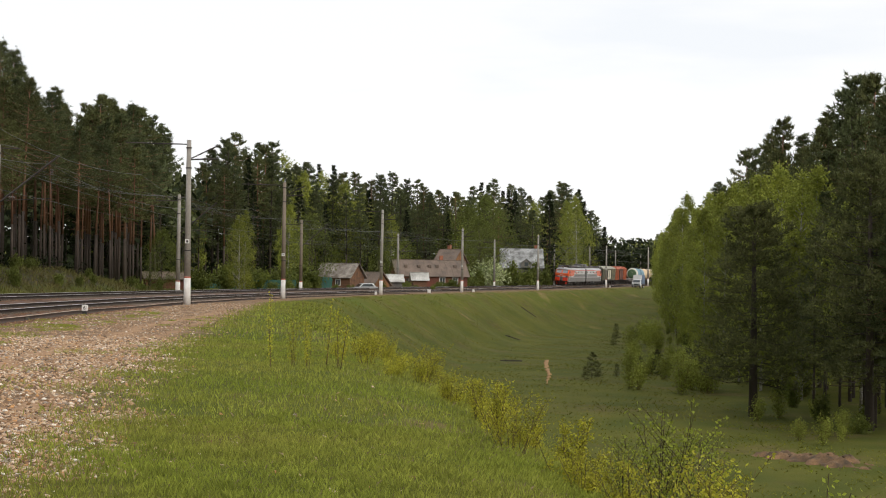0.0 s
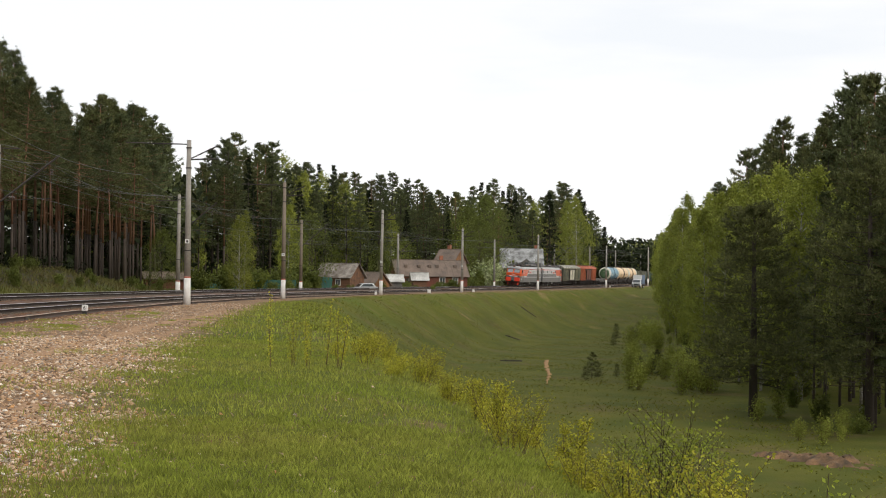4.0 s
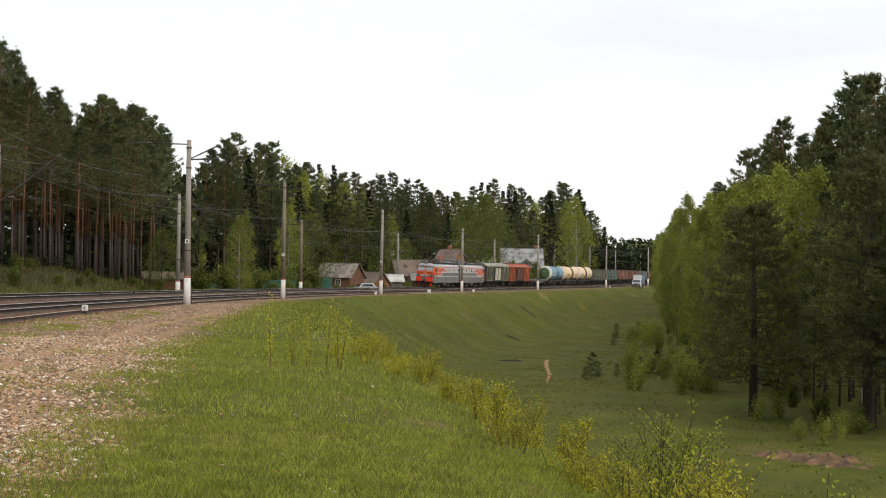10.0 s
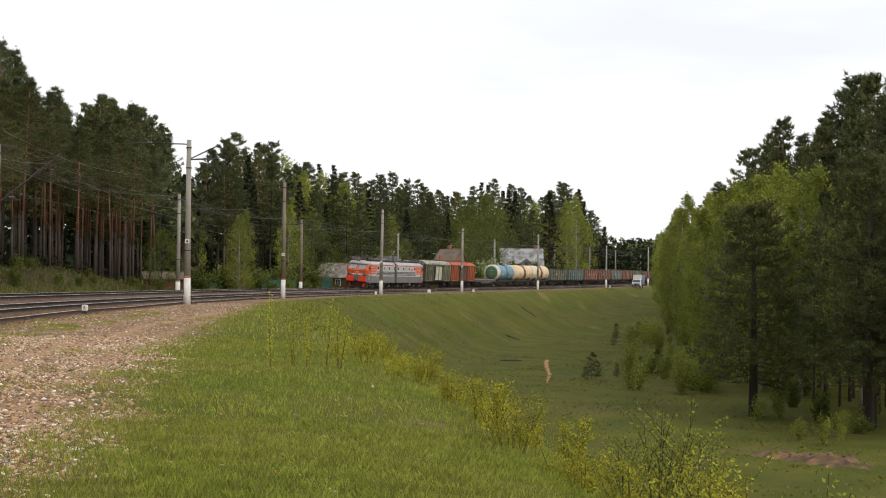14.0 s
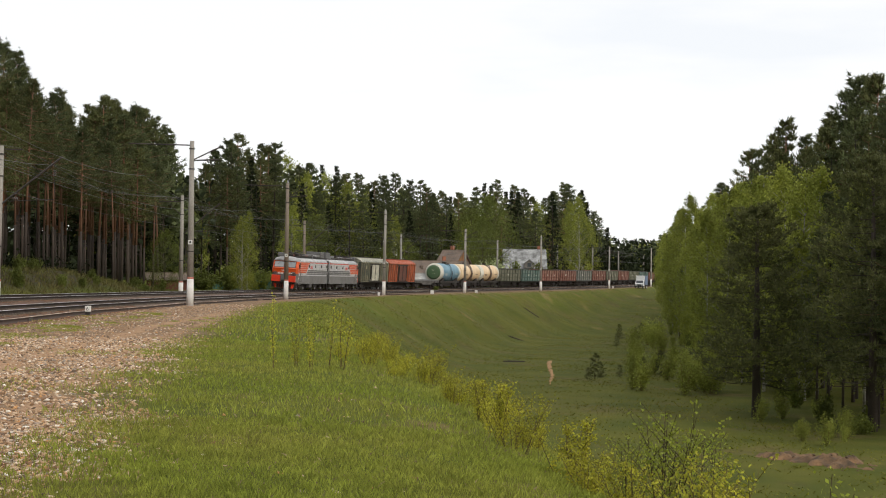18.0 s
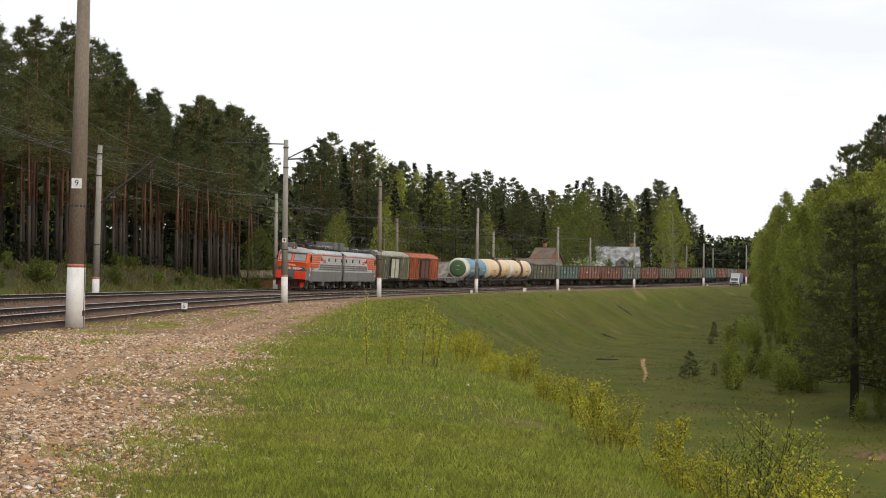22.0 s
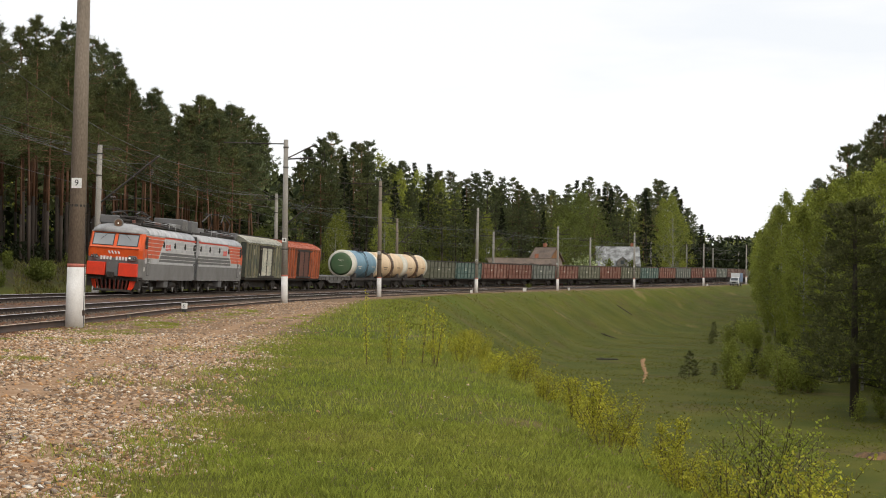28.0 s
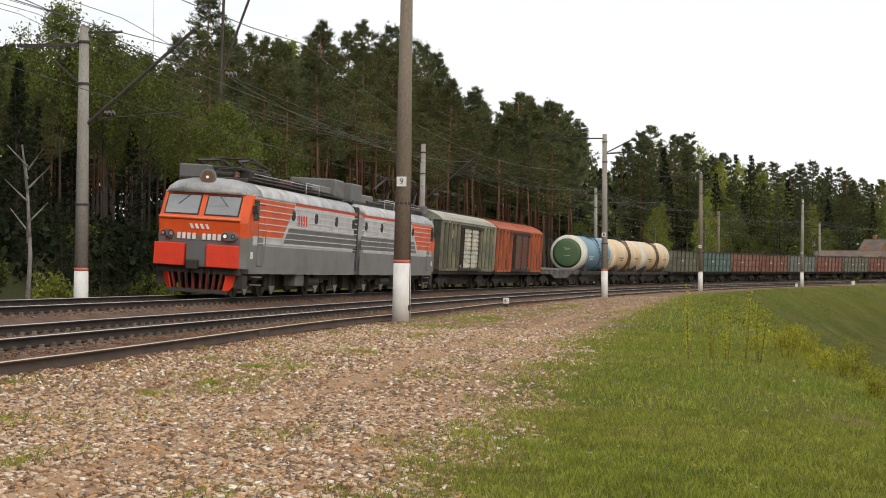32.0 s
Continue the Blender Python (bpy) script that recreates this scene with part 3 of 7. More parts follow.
def sleeper_mesh():
    bm = bmesh.new()
    prof = [(-0.15, -0.2), (0.15, -0.2), (0.115, 0.0), (-0.115, 0.0)]
    loft(bm, [[(a, u, b + d) for a, b in prof] for u, d in ((-1.35, 0), (-0.6, 0), (-0.45, -0.05), (0.45, -0.05), (0.6, 0), (1.35, 0))])
    for u in (-0.79, 0.79):
        box(bm, -0.1, 0.1, u - 0.17, u + 0.17, 0.0, 0.022)
        for e in (-0.115, 0.115):
            box(bm, -0.045, 0.045, u + e - 0.03, u + e + 0.03, 0.02, 0.075)
    me = bpy.data.meshes.new("sleeper")
    bm.to_mesh(me)
    bm.free()
    me.materials.append(M["sleeper"])
    return me


SLEEPER = sleeper_mesh()


def track(o, label, singles):
    th = thing("railway_track", label, "railway track", kind="structure")
    for d in (-0.79, 0.79):
        sweep("rail", RAIL, o + d, TRACK0, TRACK1, 2.0, ("rail", "railtop"), th, rail_level, tops=(5, 6, 7))
    bedprof = [(-2.6, -0.75), (-1.95, -0.30), (-1.35, -0.206), (1.35, -0.206), (1.95, -0.30), (2.6, -0.85)]
    sweep("ballast_bed", bedprof, o, TRACK0, TRACK1, 2.0, "ballast", th, rail_level)
    far, n = [], 0
    co = np.empty(len(SLEEPER.vertices) * 3, np.float32)
    SLEEPER.vertices.foreach_get("co", co)
    co = co.reshape(-1, 3)
    tris = np.array([[v for v in p.vertices] for p in SLEEPER.polygons if len(p.vertices) == 4], np.int32)
    vs, fs = [], []
    for i in range(int((300 - TRACK0) / 0.55)):
        s = TRACK0 + 30 + i * 0.55
        x, y, t = along(s, o)
        m = Matrix.Translation((x, y, rail_level(s, o) - 0.205)) @ Matrix.Rotation(-t, 4, "Z") @ Matrix.Rotation(radians(90), 4, "Z") @ Matrix.Rotation(radians(CANT), 4, "X")
        if n < singles:
            ob = new("sleeper", SLEEPER)
            ob.parent, ob.matrix_basis = th, m
            n += 1
        elif s < 240:
            a = np.array(m)
            fs.append(tris + len(co) * len(vs))
            vs.append(co @ a[:3, :3].T + a[:3, 3])
    rest = raw("sleepers_beyond", np.vstack(vs), np.vstack(fs), "sleeper", th)
    rest["kind"] = "stuff"
    return th


track(FAR, "far railway track, rails on concrete sleepers", 120)
track(NEAR, "near railway track, polished rails on concrete sleepers", 300)

def spare_rail(o, s0, s1, drop):
    """A length of old rail made of bars joined by fishplates."""
    e = thing("spare_rail", "rusty spare rail lying along the gravel shoulder", "rail")

    def lie(s, o):
        return level(s) - drop - 0.05 * np.clip((s + 150) / 60, 0, 1) * (drop < 0.45) + 0.02 * np.sin(s / 5)
    while s0 < s1:
        a = min(s0 + 25.0, s1)
        sweep("rail_bar", RAIL, o, s0, a - 0.02, 1.0, ("old_rail", "rail_worn"), e, lie, tops=(5, 6, 7))
        x, y, t = along(a, o)
        for d in (-0.03, 0.03):
            part("fishplate", B(-0.014, 0.014, -0.4, 0.4, -0.06, 0.05, m=Matrix.Translation((x + d * math.cos(t), y - d * math.sin(t), float(lie(a, o)) - 0.09)) @ Matrix.Rotation(-t, 4, "Z")), "steel", e)
        s0 = a


spare_rail(5.15, -205, -52, 0.42)
spare_rail(5.35, -50, 30, 0.50)


# ---- masts and wires ----
def mast(s, o, height, field, brown=False, lean=0.0, number="", arms=True, white=1.8):
    """A concrete catenary mast; the track lies on the side away from field (+1: towards larger o)."""
    x, y, t = along(s, o)
    zb = gz(x, y) - 0.1
    e = thing("catenary_mast", "brown concrete catenary mast with whitewashed foot" if brown else "grey concrete catenary mast with whitewashed foot",
              "mast", "catenary masts", m=pose(x, y, zb, 0, lean, -math.degrees(t)))
    r0, r1 = (0.285, 0.17) if number else (0.235, 0.15)
    w = white + 0.1
    rw = r0 + (r1 - r0) * w / height
    part("foot", T([(0, 0, 0), (0, 0, w)], r0 + 0.004, 16, rw + 0.004), "whitewash", e, "chipped whitewashed foot", True)
    part("band", T([(0, 0, w), (0, 0, w + 0.1)], rw + 0.006, 16, rw + 0.005), "redband", e, "faded red band", True)
    part("shaft", T([(0, 0, w + 0.1), (0, 0, height)], rw, 16, r1), "concrete_brown" if brown else "concrete", e, smooth=True)
    for h in (height - 0.55, height - 1.9, 3.7):
        part("clamp", T([(0, 0, h), (0, 0, h + 0.07)], r1 + 0.055 + (0.03 if h < 5 else 0), 12), "darksteel", e)
    f = field
    if arms:
        if f > 0:
            part("tie_bar", T([(-0.1, 0, height - 0.28), (-4.2, 0, height - 0.2)], 0.045, 6), "darksteel", e)
            part("side_arm", T([(0.1, 0, height - 1.3), (1.9, 0, height - 1.22)], 0.055, 6), "darksteel", e)
            part("side_arm_tie", T([(0.1, 0, height - 1.25), (2.0, 0, height - 0.32)], 0.045, 6), "darksteel", e)
            return plated(e, r0, number)
        # crossarm with three insulators on the side away from the track
        part("crossarm", B(0, f * 2.3, -0.05, 0.05, height - 0.65, height - 0.55), "darksteel", e)
        part("crossarm_brace", T([(f * 0.1, 0, height - 1.9), (f * 1.5, 0, height - 0.65)], 0.025, 5), "darksteel", e)
        for a in (1.0, 1.6, 2.2):
            bm = bmesh.new()
            tube(bm, [(f * a, 0, height - 0.55), (f * a, 0, height - 0.3)], 0.018, 5)
            for h in (0.38, 0.29):
                tube(bm, [(f * a, 0, height - h), (f * a, 0, height - h + 0.07)], 0.075, 8, 0.05)
            part("insulator", bm, "porcelain", e)
        part("top_bar", B(-f * 1.3, 0, -0.03, 0.03, height - 0.24, height - 0.17), "darksteel", e)
        # inclined bracket out over the track
        part("bracket", T([(-f * 0.15, 0, 6.35), (-f * 3.75, 0, 9.35 if height < 11 else 9.6)], 0.06, 8), "darksteel", e)
        part("bracket_tie", T([(-f * 0.12, 0, height - 0.3), (-f * 2.6, 0, 8.35)], 0.02, 5), "darksteel", e)
        bm = bmesh.new()
        tube(bm, [(-f * 0.5, 0, 6.5), (-f * 3.3, 0, 6.7)], 0.025, 6)
        tube(bm, [(-f * 3.3, 0, 6.95), (-f * 3.3, 0, 7.9)], 0.02, 5)
        part("registration_arm", bm, "darksteel", e)
        for a, h in ((0.75, 6.68), (3.3, 8.15)):
            bm = bmesh.new()
            for k in range(3):
                if a < 1:
                    tube(bm, [(-f * (a + k * 0.13), 0, h), (-f * (a + k * 0.13 + 0.07), 0, h)], 0.11, 8, 0.06)
                else:
                    tube(bm, [(-f * a, 0, h + k * 0.14), (-f * a, 0, h + k * 0.14 + 0.08)], 0.11, 8, 0.06)
            part("insulator", bm, "porcelain", e)
    return e


def plated(e, r0, number):
    """A plate with the mast's number, on the side towards the path."""
    if number:
        part("ground_wire", T([(0.27, -0.1, 0.1), (0.27, -0.1, 1.9), (0.2, 0, 6.0)], 0.012, 5), "rubber", e)
        part("ground_clamp", B(0.2, 0.30, -0.15, -0.05, 0.45, 0.62, bevel=0.02), "old_rail", e, "rusty earthing clamp")
        part("cantilever", T([(-0.1, 0, 11.75), (-6.3, 0, 11.6)], 0.05, 6), "darksteel", e)
        part("hanger", T([(-5.95, 0, 7.1), (-5.85, 0, 11.62)], 0.045, 6), "darksteel", e)
        part("hanger_stay", T([(-5.9, 0, 7.8), (-4.5, 0, 11.62)], 0.04, 6), "darksteel", e)
        for k in range(3):
            part("insulator", T([(-5.75 + k * 0.13, 0, 7.75), (-5.68 + k * 0.13, 0, 7.75)], 0.1, 8, 0.06), "porcelain", e)
        part("number_plate", B(-0.15, 0.15, -r0 - 0.02, -r0 - 0.005, 4.25, 4.55), "enamel", e, "white number plate")
        words("plate_number", number, 0.26, pose(0, -r0 - 0.022, 4.4, 90), "ink", e, "black number 9")
    else:
        part("number_plate", B(-0.14, 0.14, -r0 - 0.02, -r0 - 0.005, 4.2, 4.48), "enamel", e, "white plate with a dark mark")
        part("plate_mark", B(-0.05, 0.05, -r0 - 0.024, -r0 - 0.02, 4.26, 4.42), "ink", e)
    return e


NEAR_MASTS = ((-185, 12.0, False), (-141.3, 12.3, True), (-85, 11.1, False), (-40, 11.3, True), (13, 11.2, False), (61, 10.4, False), (111, 10.8, False),
              (166, 9.6, False), (215, 10, False), (265, 10, False))
FAR_MASTS = ((-190, 9.8, False), (-141, 9.5, False), (-93, 9.9, False), (-39, 10.1, False), (12, 9.8, True), (60, 9.5, False), (116.5, 10, False), (160, 10, False), (193, 10, False), (225, 9.6, False), (262, 10, False))
for s, h, br in NEAR_MASTS:
    mast(s, 5.6, h, 1, br, {-141.3: 0.6, -85: -0.2, 13: 0.6, -185: 0.3}.get(s, 0.0), "9" if s == -141.3 else "")
for s, h, br in FAR_MASTS:
    mast(s, -5.0, h, -1, br, {-141: 0.2, -93: 0.9}.get(s, 0.0), white=1.5)


def wire(o, h, spans, sag, r, label, name="overhead_wire", zig=0.0, absolute=None):
    bm = bmesh.new()
    pts = []
    for (a, b) in zip(spans, spans[1:]):
        for k in range(9):
            u = k / 8
            if k == 8 and b != spans[-1]:
                continue
            s = a + (b - a) * u
            x, y, t = along(s, o + zig * (1 - 2 * u))
            pts.append((x, y, level(s) + h - sag * 4 * u * (1 - u)))
    tube(bm, pts, r, 4)
    e = thing(name, label, "wire")
    part("strand", bm, "wire", e)


far_s, near_s = [m[0] for m in FAR_MASTS], [m[0] for m in NEAR_MASTS]
for o, sp in ((FAR, far_s), (NEAR, near_s)):
    wire(o, 5.75, sp, 0.05, 0.010, "contact wire stretched over the track")
    wire(o, 8.0, sp, 0.9, 0.013, "sagging catenary wire over the track")
for k in (1.0, 1.6, 2.2):
    wire(-5.0 - k, 9.2, far_s, 0.7, 0.010, "thin line wire along the masts")
wire(-3.7, 9.0, far_s, 0.6, 0.011, "thin line wire along the masts")
# droppers between the two wires of each track
for o, sp in ((FAR, far_s), (NEAR, near_s)):
    e = thing("wire_droppers", "thin droppers between catenary and contact wire", "wire", kind="stuff")
    bm = bmesh.new()
    for a, b in zip(sp[:6], sp[1:6]):
        for u in (0.12, 0.3, 0.5, 0.7, 0.88):
            x, y, t = along(a + (b - a) * u, o)
            z = float(level(a + (b - a) * u))
            tube(bm, [(x, y, z + 5.75), (x, y, z + 8.0 - 3.6 * u * (1 - u))], 0.004, 3)
    part("dropper", bm, "wire", e)["kind"] = "stuff"

# picket post by the spare rail
px, py, pt = along(-118.5, 5.45)
post = thing("picket_post", "small white picket post with a black number", "marker post", m=pose(px, py, gz(px, py) - 0.05, 0, 0, -6))
part("stake", B(-0.1, 0.1, -0.06, 0.06, 0, 0.22, bevel=0.01), "ink", post, "dark foot")
part("plate", B(-0.12, 0.12, -0.09, 0.09, 0.22, 0.48, bevel=0.015), "whitewash", post, "white numbered head")
words("plate_number", "6", 0.24, pose(0, -0.095, 0.35, 90), "ink", post, "black number 6")
# signal cable box and white stones at the trackside
for s, o, w, h in ((40, 5.9, 0.5, 0.5), (66, 6.2, 0.35, 0.4), (168, 6.0, 0.3, 0.4), (9, 5.9, 0.3, 0.4)):
    x, y, t = along(s, o)
    b = thing("trackside_box", "small pale trackside marker block", "marker post", m=pose(x, y, gz(x, y) - 0.05))
    part("block", B(-w / 2, w / 2, -w / 2, w / 2, 0, h, bevel=0.03), "whitewash", b)
    part("cap", B(-w / 2 - .02, w / 2 + .02, -w / 2 - .02, w / 2 + .02, h, h + 0.05), "enamel", b)


# ---- plants ----
def leaf_quads(centres, size, rng, flat=0.0, aspect=1.6):
    """A small leaf (four corners) at each centre, turned at random."""
    n = len(centres)
    d = rng.normal(size=(n, 3))
    d[:, 2] *= 1 - flat
    d /= np.linalg.norm(d, axis=1)[:, None]
    e = np.cross(d, rng.normal(size=(n, 3)))
    e /= np.linalg.norm(e, axis=1)[:, None]
    sz = size * rng.uniform(0.6, 1.3, n)[:, None]
    a, b = d * sz * aspect / 2, e * sz / 2
    v = np.stack([centres - a, centres + b * 0.9, centres + a, centres - b * 0.9], 1).reshape(-1, 3)
    return v, np.arange(n * 4).reshape(-1, 4)


def leaf_blades(centres, along_dirs, length, width, rng):
    """A pointed three-cornered leaf or needle tuft at each centre, laid along its direction."""
    n = len(centres)
    d = along_dirs / (np.linalg.norm(along_dirs, axis=1)[:, None] + 1e-9)
    e = np.cross(d, rng.normal(size=(n, 3)))
    e /= np.linalg.norm(e, axis=1)[:, None] + 1e-9
    k = rng.uniform(0.6, 1.35, n)[:, None]
    a, b = d * length * k / 2, e * width * k / 2
    v = np.stack([centres - a + b, centres - a - b, centres + a], 1).reshape(-1, 3)
    return v, np.arange(n * 3).reshape(-1, 3)


def pine(seed, H=20.0, low=0.52, spread=0.15, count=44, per=7, needle=0.34, bark="pinebark", leaf="needles", r=0.17, wide=0.052, shape="pine", twigs=26,
         name="pine_tree", label="tall Scots pine with bare reddish trunk and dark crown", group="pines of the wood", lift=0.0):
    """A conifer: limbs that fork into side twigs, each twig with a small tuft of needles."""
    rng = np.random.default_rng(seed)
    e = thing(name, label, "tree", group)
    bm, upper = bmesh.new(), bmesh.new()
    sway = rng.normal(size=2) * 0.015 * H

    def axis(u):
        return np.array([sway[0] * u * u, sway[1] * u * u, H * u])
    split = 0.3 if shape == "pine" else 0.97
    tube(bm, [tuple(axis(u)) for u in (-0.02, split * 0.5, split)], r, 7, r * (1 - 0.8 * split))
    if split < 0.9:
        tube(upper, [tuple(axis(u)) for u in (split, 0.55, 0.78, 0.97)], r * (1 - 0.8 * split), 7, 0.03)
    us, reach_at = {"pine": ([0, 0.2, 0.4, 0.65, 0.85, 1.0], [0.6, 1.0, 0.92, 0.64, 0.36, 0.10]),
                    "cone": ([0, 0.1, 0.4, 0.7, 0.9, 1.0], [0.9, 1.0, 0.66, 0.34, 0.14, 0.03]),
                    "broad": ([0, 0.12, 0.3, 0.55, 0.8, 0.93, 1.0], [1.0, 1.05, 0.92, 0.80, 0.55, 0.36, 0.12])}[shape]
    pts, dirs = [], []
    for i in range(count):
        u = (i + rng.uniform(0, 1)) / count
        z = low + (0.985 - low) * u
        reach = spread * H * float(np.interp(u, us, reach_at)) * (rng.uniform(0.45, 1.2) if shape == "pine" else rng.uniform(0.7, 1.12))
        a = i * 2.4 + rng.uniform(-0.6, 0.6)
        out = np.array([math.cos(a), math.sin(a), 0.0])
        if shape == "cone":
            rise, bow = -0.28 + 0.55 * u, 0.10
        else:
            rise, bow = rng.uniform(-0.15, 0.25) + 0.95 * max(0, u - 0.45) + lift * (1 - u), -0.08
        base = axis(z)
        tip = base + reach * (out + [0, 0, rise])
        mid = (base + tip) / 2 + [0, 0, bow * reach]
        tube(upper if z > split else bm, [tuple(base), tuple(mid), tuple(tip)], 0.0024 * H * (0.55 + 0.45 * (1 - u)), 4, 0.012, cap=False)
        f = rng.uniform(0.18, 1.0, twigs) ** 0.8
        side = rng.uniform(-1, 1, twigs) * ((0.52 if shape == "pine" else 0.46) * reach * (1.3 - f) + 0.012 * H)
        c = base + (mid - base) * np.minimum(f * 2, 1)[:, None] + (tip - mid) * np.maximum(f * 2 - 1, 0)[:, None]
        c = c + side[:, None] * np.array([-math.sin(a), math.cos(a), 0]) + np.column_stack([np.zeros(twigs), np.zeros(twigs), np.abs(rng.normal(0, (0.11 if shape == "broad" else 0.09) * reach + 0.006 * H, twigs))])
        w = (0.009 * H + 0.055 * reach) * rng.uniform(0.5, 1.4, twigs)
        q = rng.normal(size=(twigs, per, 3))
        q *= (rng.uniform(0.05, 1, (twigs, per)) ** 0.45 / np.linalg.norm(q, axis=2))[:, :, None]
        pts.append((c[:, None] + q * w[:, None, None] * [1, 1, 0.7]).reshape(-1, 3))
        dirs.append((q + np.array([0.35 * out[0], 0.35 * out[1], 0.5 if shape != "cone" else -0.1]) + rng.normal(size=q.shape) * 0.3).reshape(-1, 3))
    q = rng.normal(size=(per, 3))
    pts.append(np.clip(q, -1.6, 1.6) * [0.008 * H, 0.008 * H, 0.012 * H] + axis(0.965))
    dirs.append(q * 0.5 + [0, 0, 1])
    if shape == "pine":
        for i in range(9):
            a, z = rng.uniform(0, 6.28), rng.uniform(low * 0.45, low)
            x, y, h = axis(z)
            tube(bm if z < split else upper, [(x, y, h), (x + 0.06 * H * math.cos(a), y + 0.06 * H * math.sin(a), h + rng.uniform(-0.5, 0.4))], 0.024, 3, 0.008, cap=False)
    part("trunk", bm, "darkbark" if shape == "pine" else bark, e, smooth=True)
    if split < 0.9:
        part("upper_trunk", upper, bark, e, "flaking orange-brown upper trunk" if bark == "pinebark" else "", smooth=True)
    else:
        upper.free()
    v, f = leaf_blades(np.vstack(pts), np.vstack(dirs), needle, wide, rng)
    raw("crown", v, f, leaf, e)
    return e


def broadleaf(seed, H=16.0, low=0.12, width=0.2, count=11500, leaf_size=0.135, bark="birchbark", leaf="birch", name="birch_tree",
              label="young birch in fresh light green leaf", r=0.12, lobes=70, droop=0.35):
    """A slender tree: rising limbs that end in soft hanging sprays of small leaves."""
    rng = np.random.default_rng(seed)
    e = thing(name, label, "tree", "leafy trees")
    bm = bmesh.new()
    lean = rng.normal(size=2) * 0.02 * H
    tube(bm, [(lean[0] * u * u, lean[1] * u * u, H * u) for u in (-0.02, 0.3, 0.6, 0.97)], r, 7, 0.015)
    pts = []
    for i in range(lobes):
        u = low + (1 - low) * (i + rng.uniform(0, 1)) / lobes
        v = (u - low) / (1 - low)
        prof = float(np.interp(v, [0, 0.2, 0.45, 0.75, 0.92, 1.0], [0.55, 0.95, 1.0, 0.68, 0.3, 0.05]))
        reach = width * H * prof * rng.uniform(0.3, 1.12) ** 0.8
        a = i * 2.4 + rng.uniform(-0.6, 0.6)
        c = np.array([reach * math.cos(a) + lean[0] * u * u, reach * math.sin(a) + lean[1] * u * u, H * u])
        tube(bm, [(lean[0] * u * u, lean[1] * u * u, H * u - reach * 0.9), tuple(c)], 0.03, 3, 0.008, cap=False)
        k = count // lobes
        w = width * H * (0.13 + 0.11 * prof) * rng.uniform(0.6, 1.2)
        q = rng.normal(size=(k, 3)) * 0.6
        p = c + q * [w, w, w * 1.5] - np.array([0, 0, droop]) * w
        pts.append(p)
    part("trunk", bm, bark, e, smooth=True)
    p = np.vstack(pts)
    v, f = leaf_blades(p, rng.normal(size=p.shape) - [0, 0, 0.6], leaf_size * 1.25, leaf_size, rng)
    raw("crown", v, f, leaf, e)
    return e


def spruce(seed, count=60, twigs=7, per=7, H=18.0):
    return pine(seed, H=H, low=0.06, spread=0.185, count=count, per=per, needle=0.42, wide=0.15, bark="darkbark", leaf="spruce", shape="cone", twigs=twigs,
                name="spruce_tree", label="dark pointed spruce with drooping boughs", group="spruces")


def bush(seed, w=1.6, h=1.6, count=900, leaf="bushleaf", leaf_size=0.16, label="leafy green bush at the wood's edge", stems=9, name="bush"):
    rng = np.random.default_rng(seed)
    e = thing(name, label, "bush", "bushes")
    bm, pts = bmesh.new(), []
    for i in range(stems):
        a, rr = rng.uniform(0, 6.283), rng.uniform(0.15, 1) * w / 2
        tip = np.array([rr * math.cos(a), rr * math.sin(a), h * rng.uniform(0.55, 1.0) * (1 - 0.35 * (2 * rr / w) ** 2)])
        tube(bm, [(0.1 * tip[0], 0.1 * tip[1], -0.1), tuple(tip * [0.6, 0.6, 0.6]), tuple(tip)], 0.018, 4, 0.005, cap=False)
        k = count // stems
        u = rng.uniform(0.25, 1.02, k)[:, None]
        pts.append(tip * u + rng.normal(size=(k, 3)) * [w * 0.10, w * 0.10, h * 0.07])
    part("woody_base", bm, "twig", e)["kind"] = "stuff"
    p = np.vstack(pts)
    v, f = leaf_blades(p, rng.normal(size=p.shape), leaf_size * 1.6, leaf_size, rng)
    raw("leaves", v, f, leaf, e)
    return e


def place(proto, x, y, k=1.0, turn=0.0, sink=0.05, first=set(), kz=1.0):
    m = pose(x, y, gz(x, y) - sink, 0, 0, turn)
    ob = proto
    if proto.name in first:
        ob = copy_thing(proto, m)
    else:
        first.add(proto.name)
        proto.matrix_basis = m
    ob.scale = (k, k, k * kz)
    return ob


# how high the woods stand against the sky, by bearing (degrees from the path's axis, clockwise), as slope
SKY_A = [-40, -28.8, -26.3, -24.7, -23.3, -21.7, -20.3, -18.9, -17.5, -16.3, -15.0, -13.9, -13.0, -11.9, -10.8, -9.7, -8.6, -7.6, -7.0, -6.6, -5.7, -4.9, -3.5, -2.5,
         -1.2, 0.5, 1.8, 3.0, 3.9, 5.0, 6.2, 7.3, 8.5, 8.9, 9.4, 10.3, 11.5, 12.2, 12.8, 13.9, 14.7, 15.6, 17.3, 18.2, 18.8, 20.1, 23, 40]
SKY_E = [0.155, 0.157, 0.164, 0.158, 0.160, 0.168, 0.146, 0.160, 0.155, 0.140, 0.151, 0.140, 0.140, 0.134, 0.124, 0.113, 0.114, 0.106, 0.094, 0.066, 0.066, 0.084, 0.088, 0.079,
         0.069, 0.068, 0.064, 0.060, 0.055, 0.061, 0.060, 0.056, 0.064, 0.056, 0.040, 0.032, 0.035, 0.038, 0.056, 0.064, 0.072, 0.097, 0.104, 0.110, 0.128, 0.136, 0.14, 0.14]


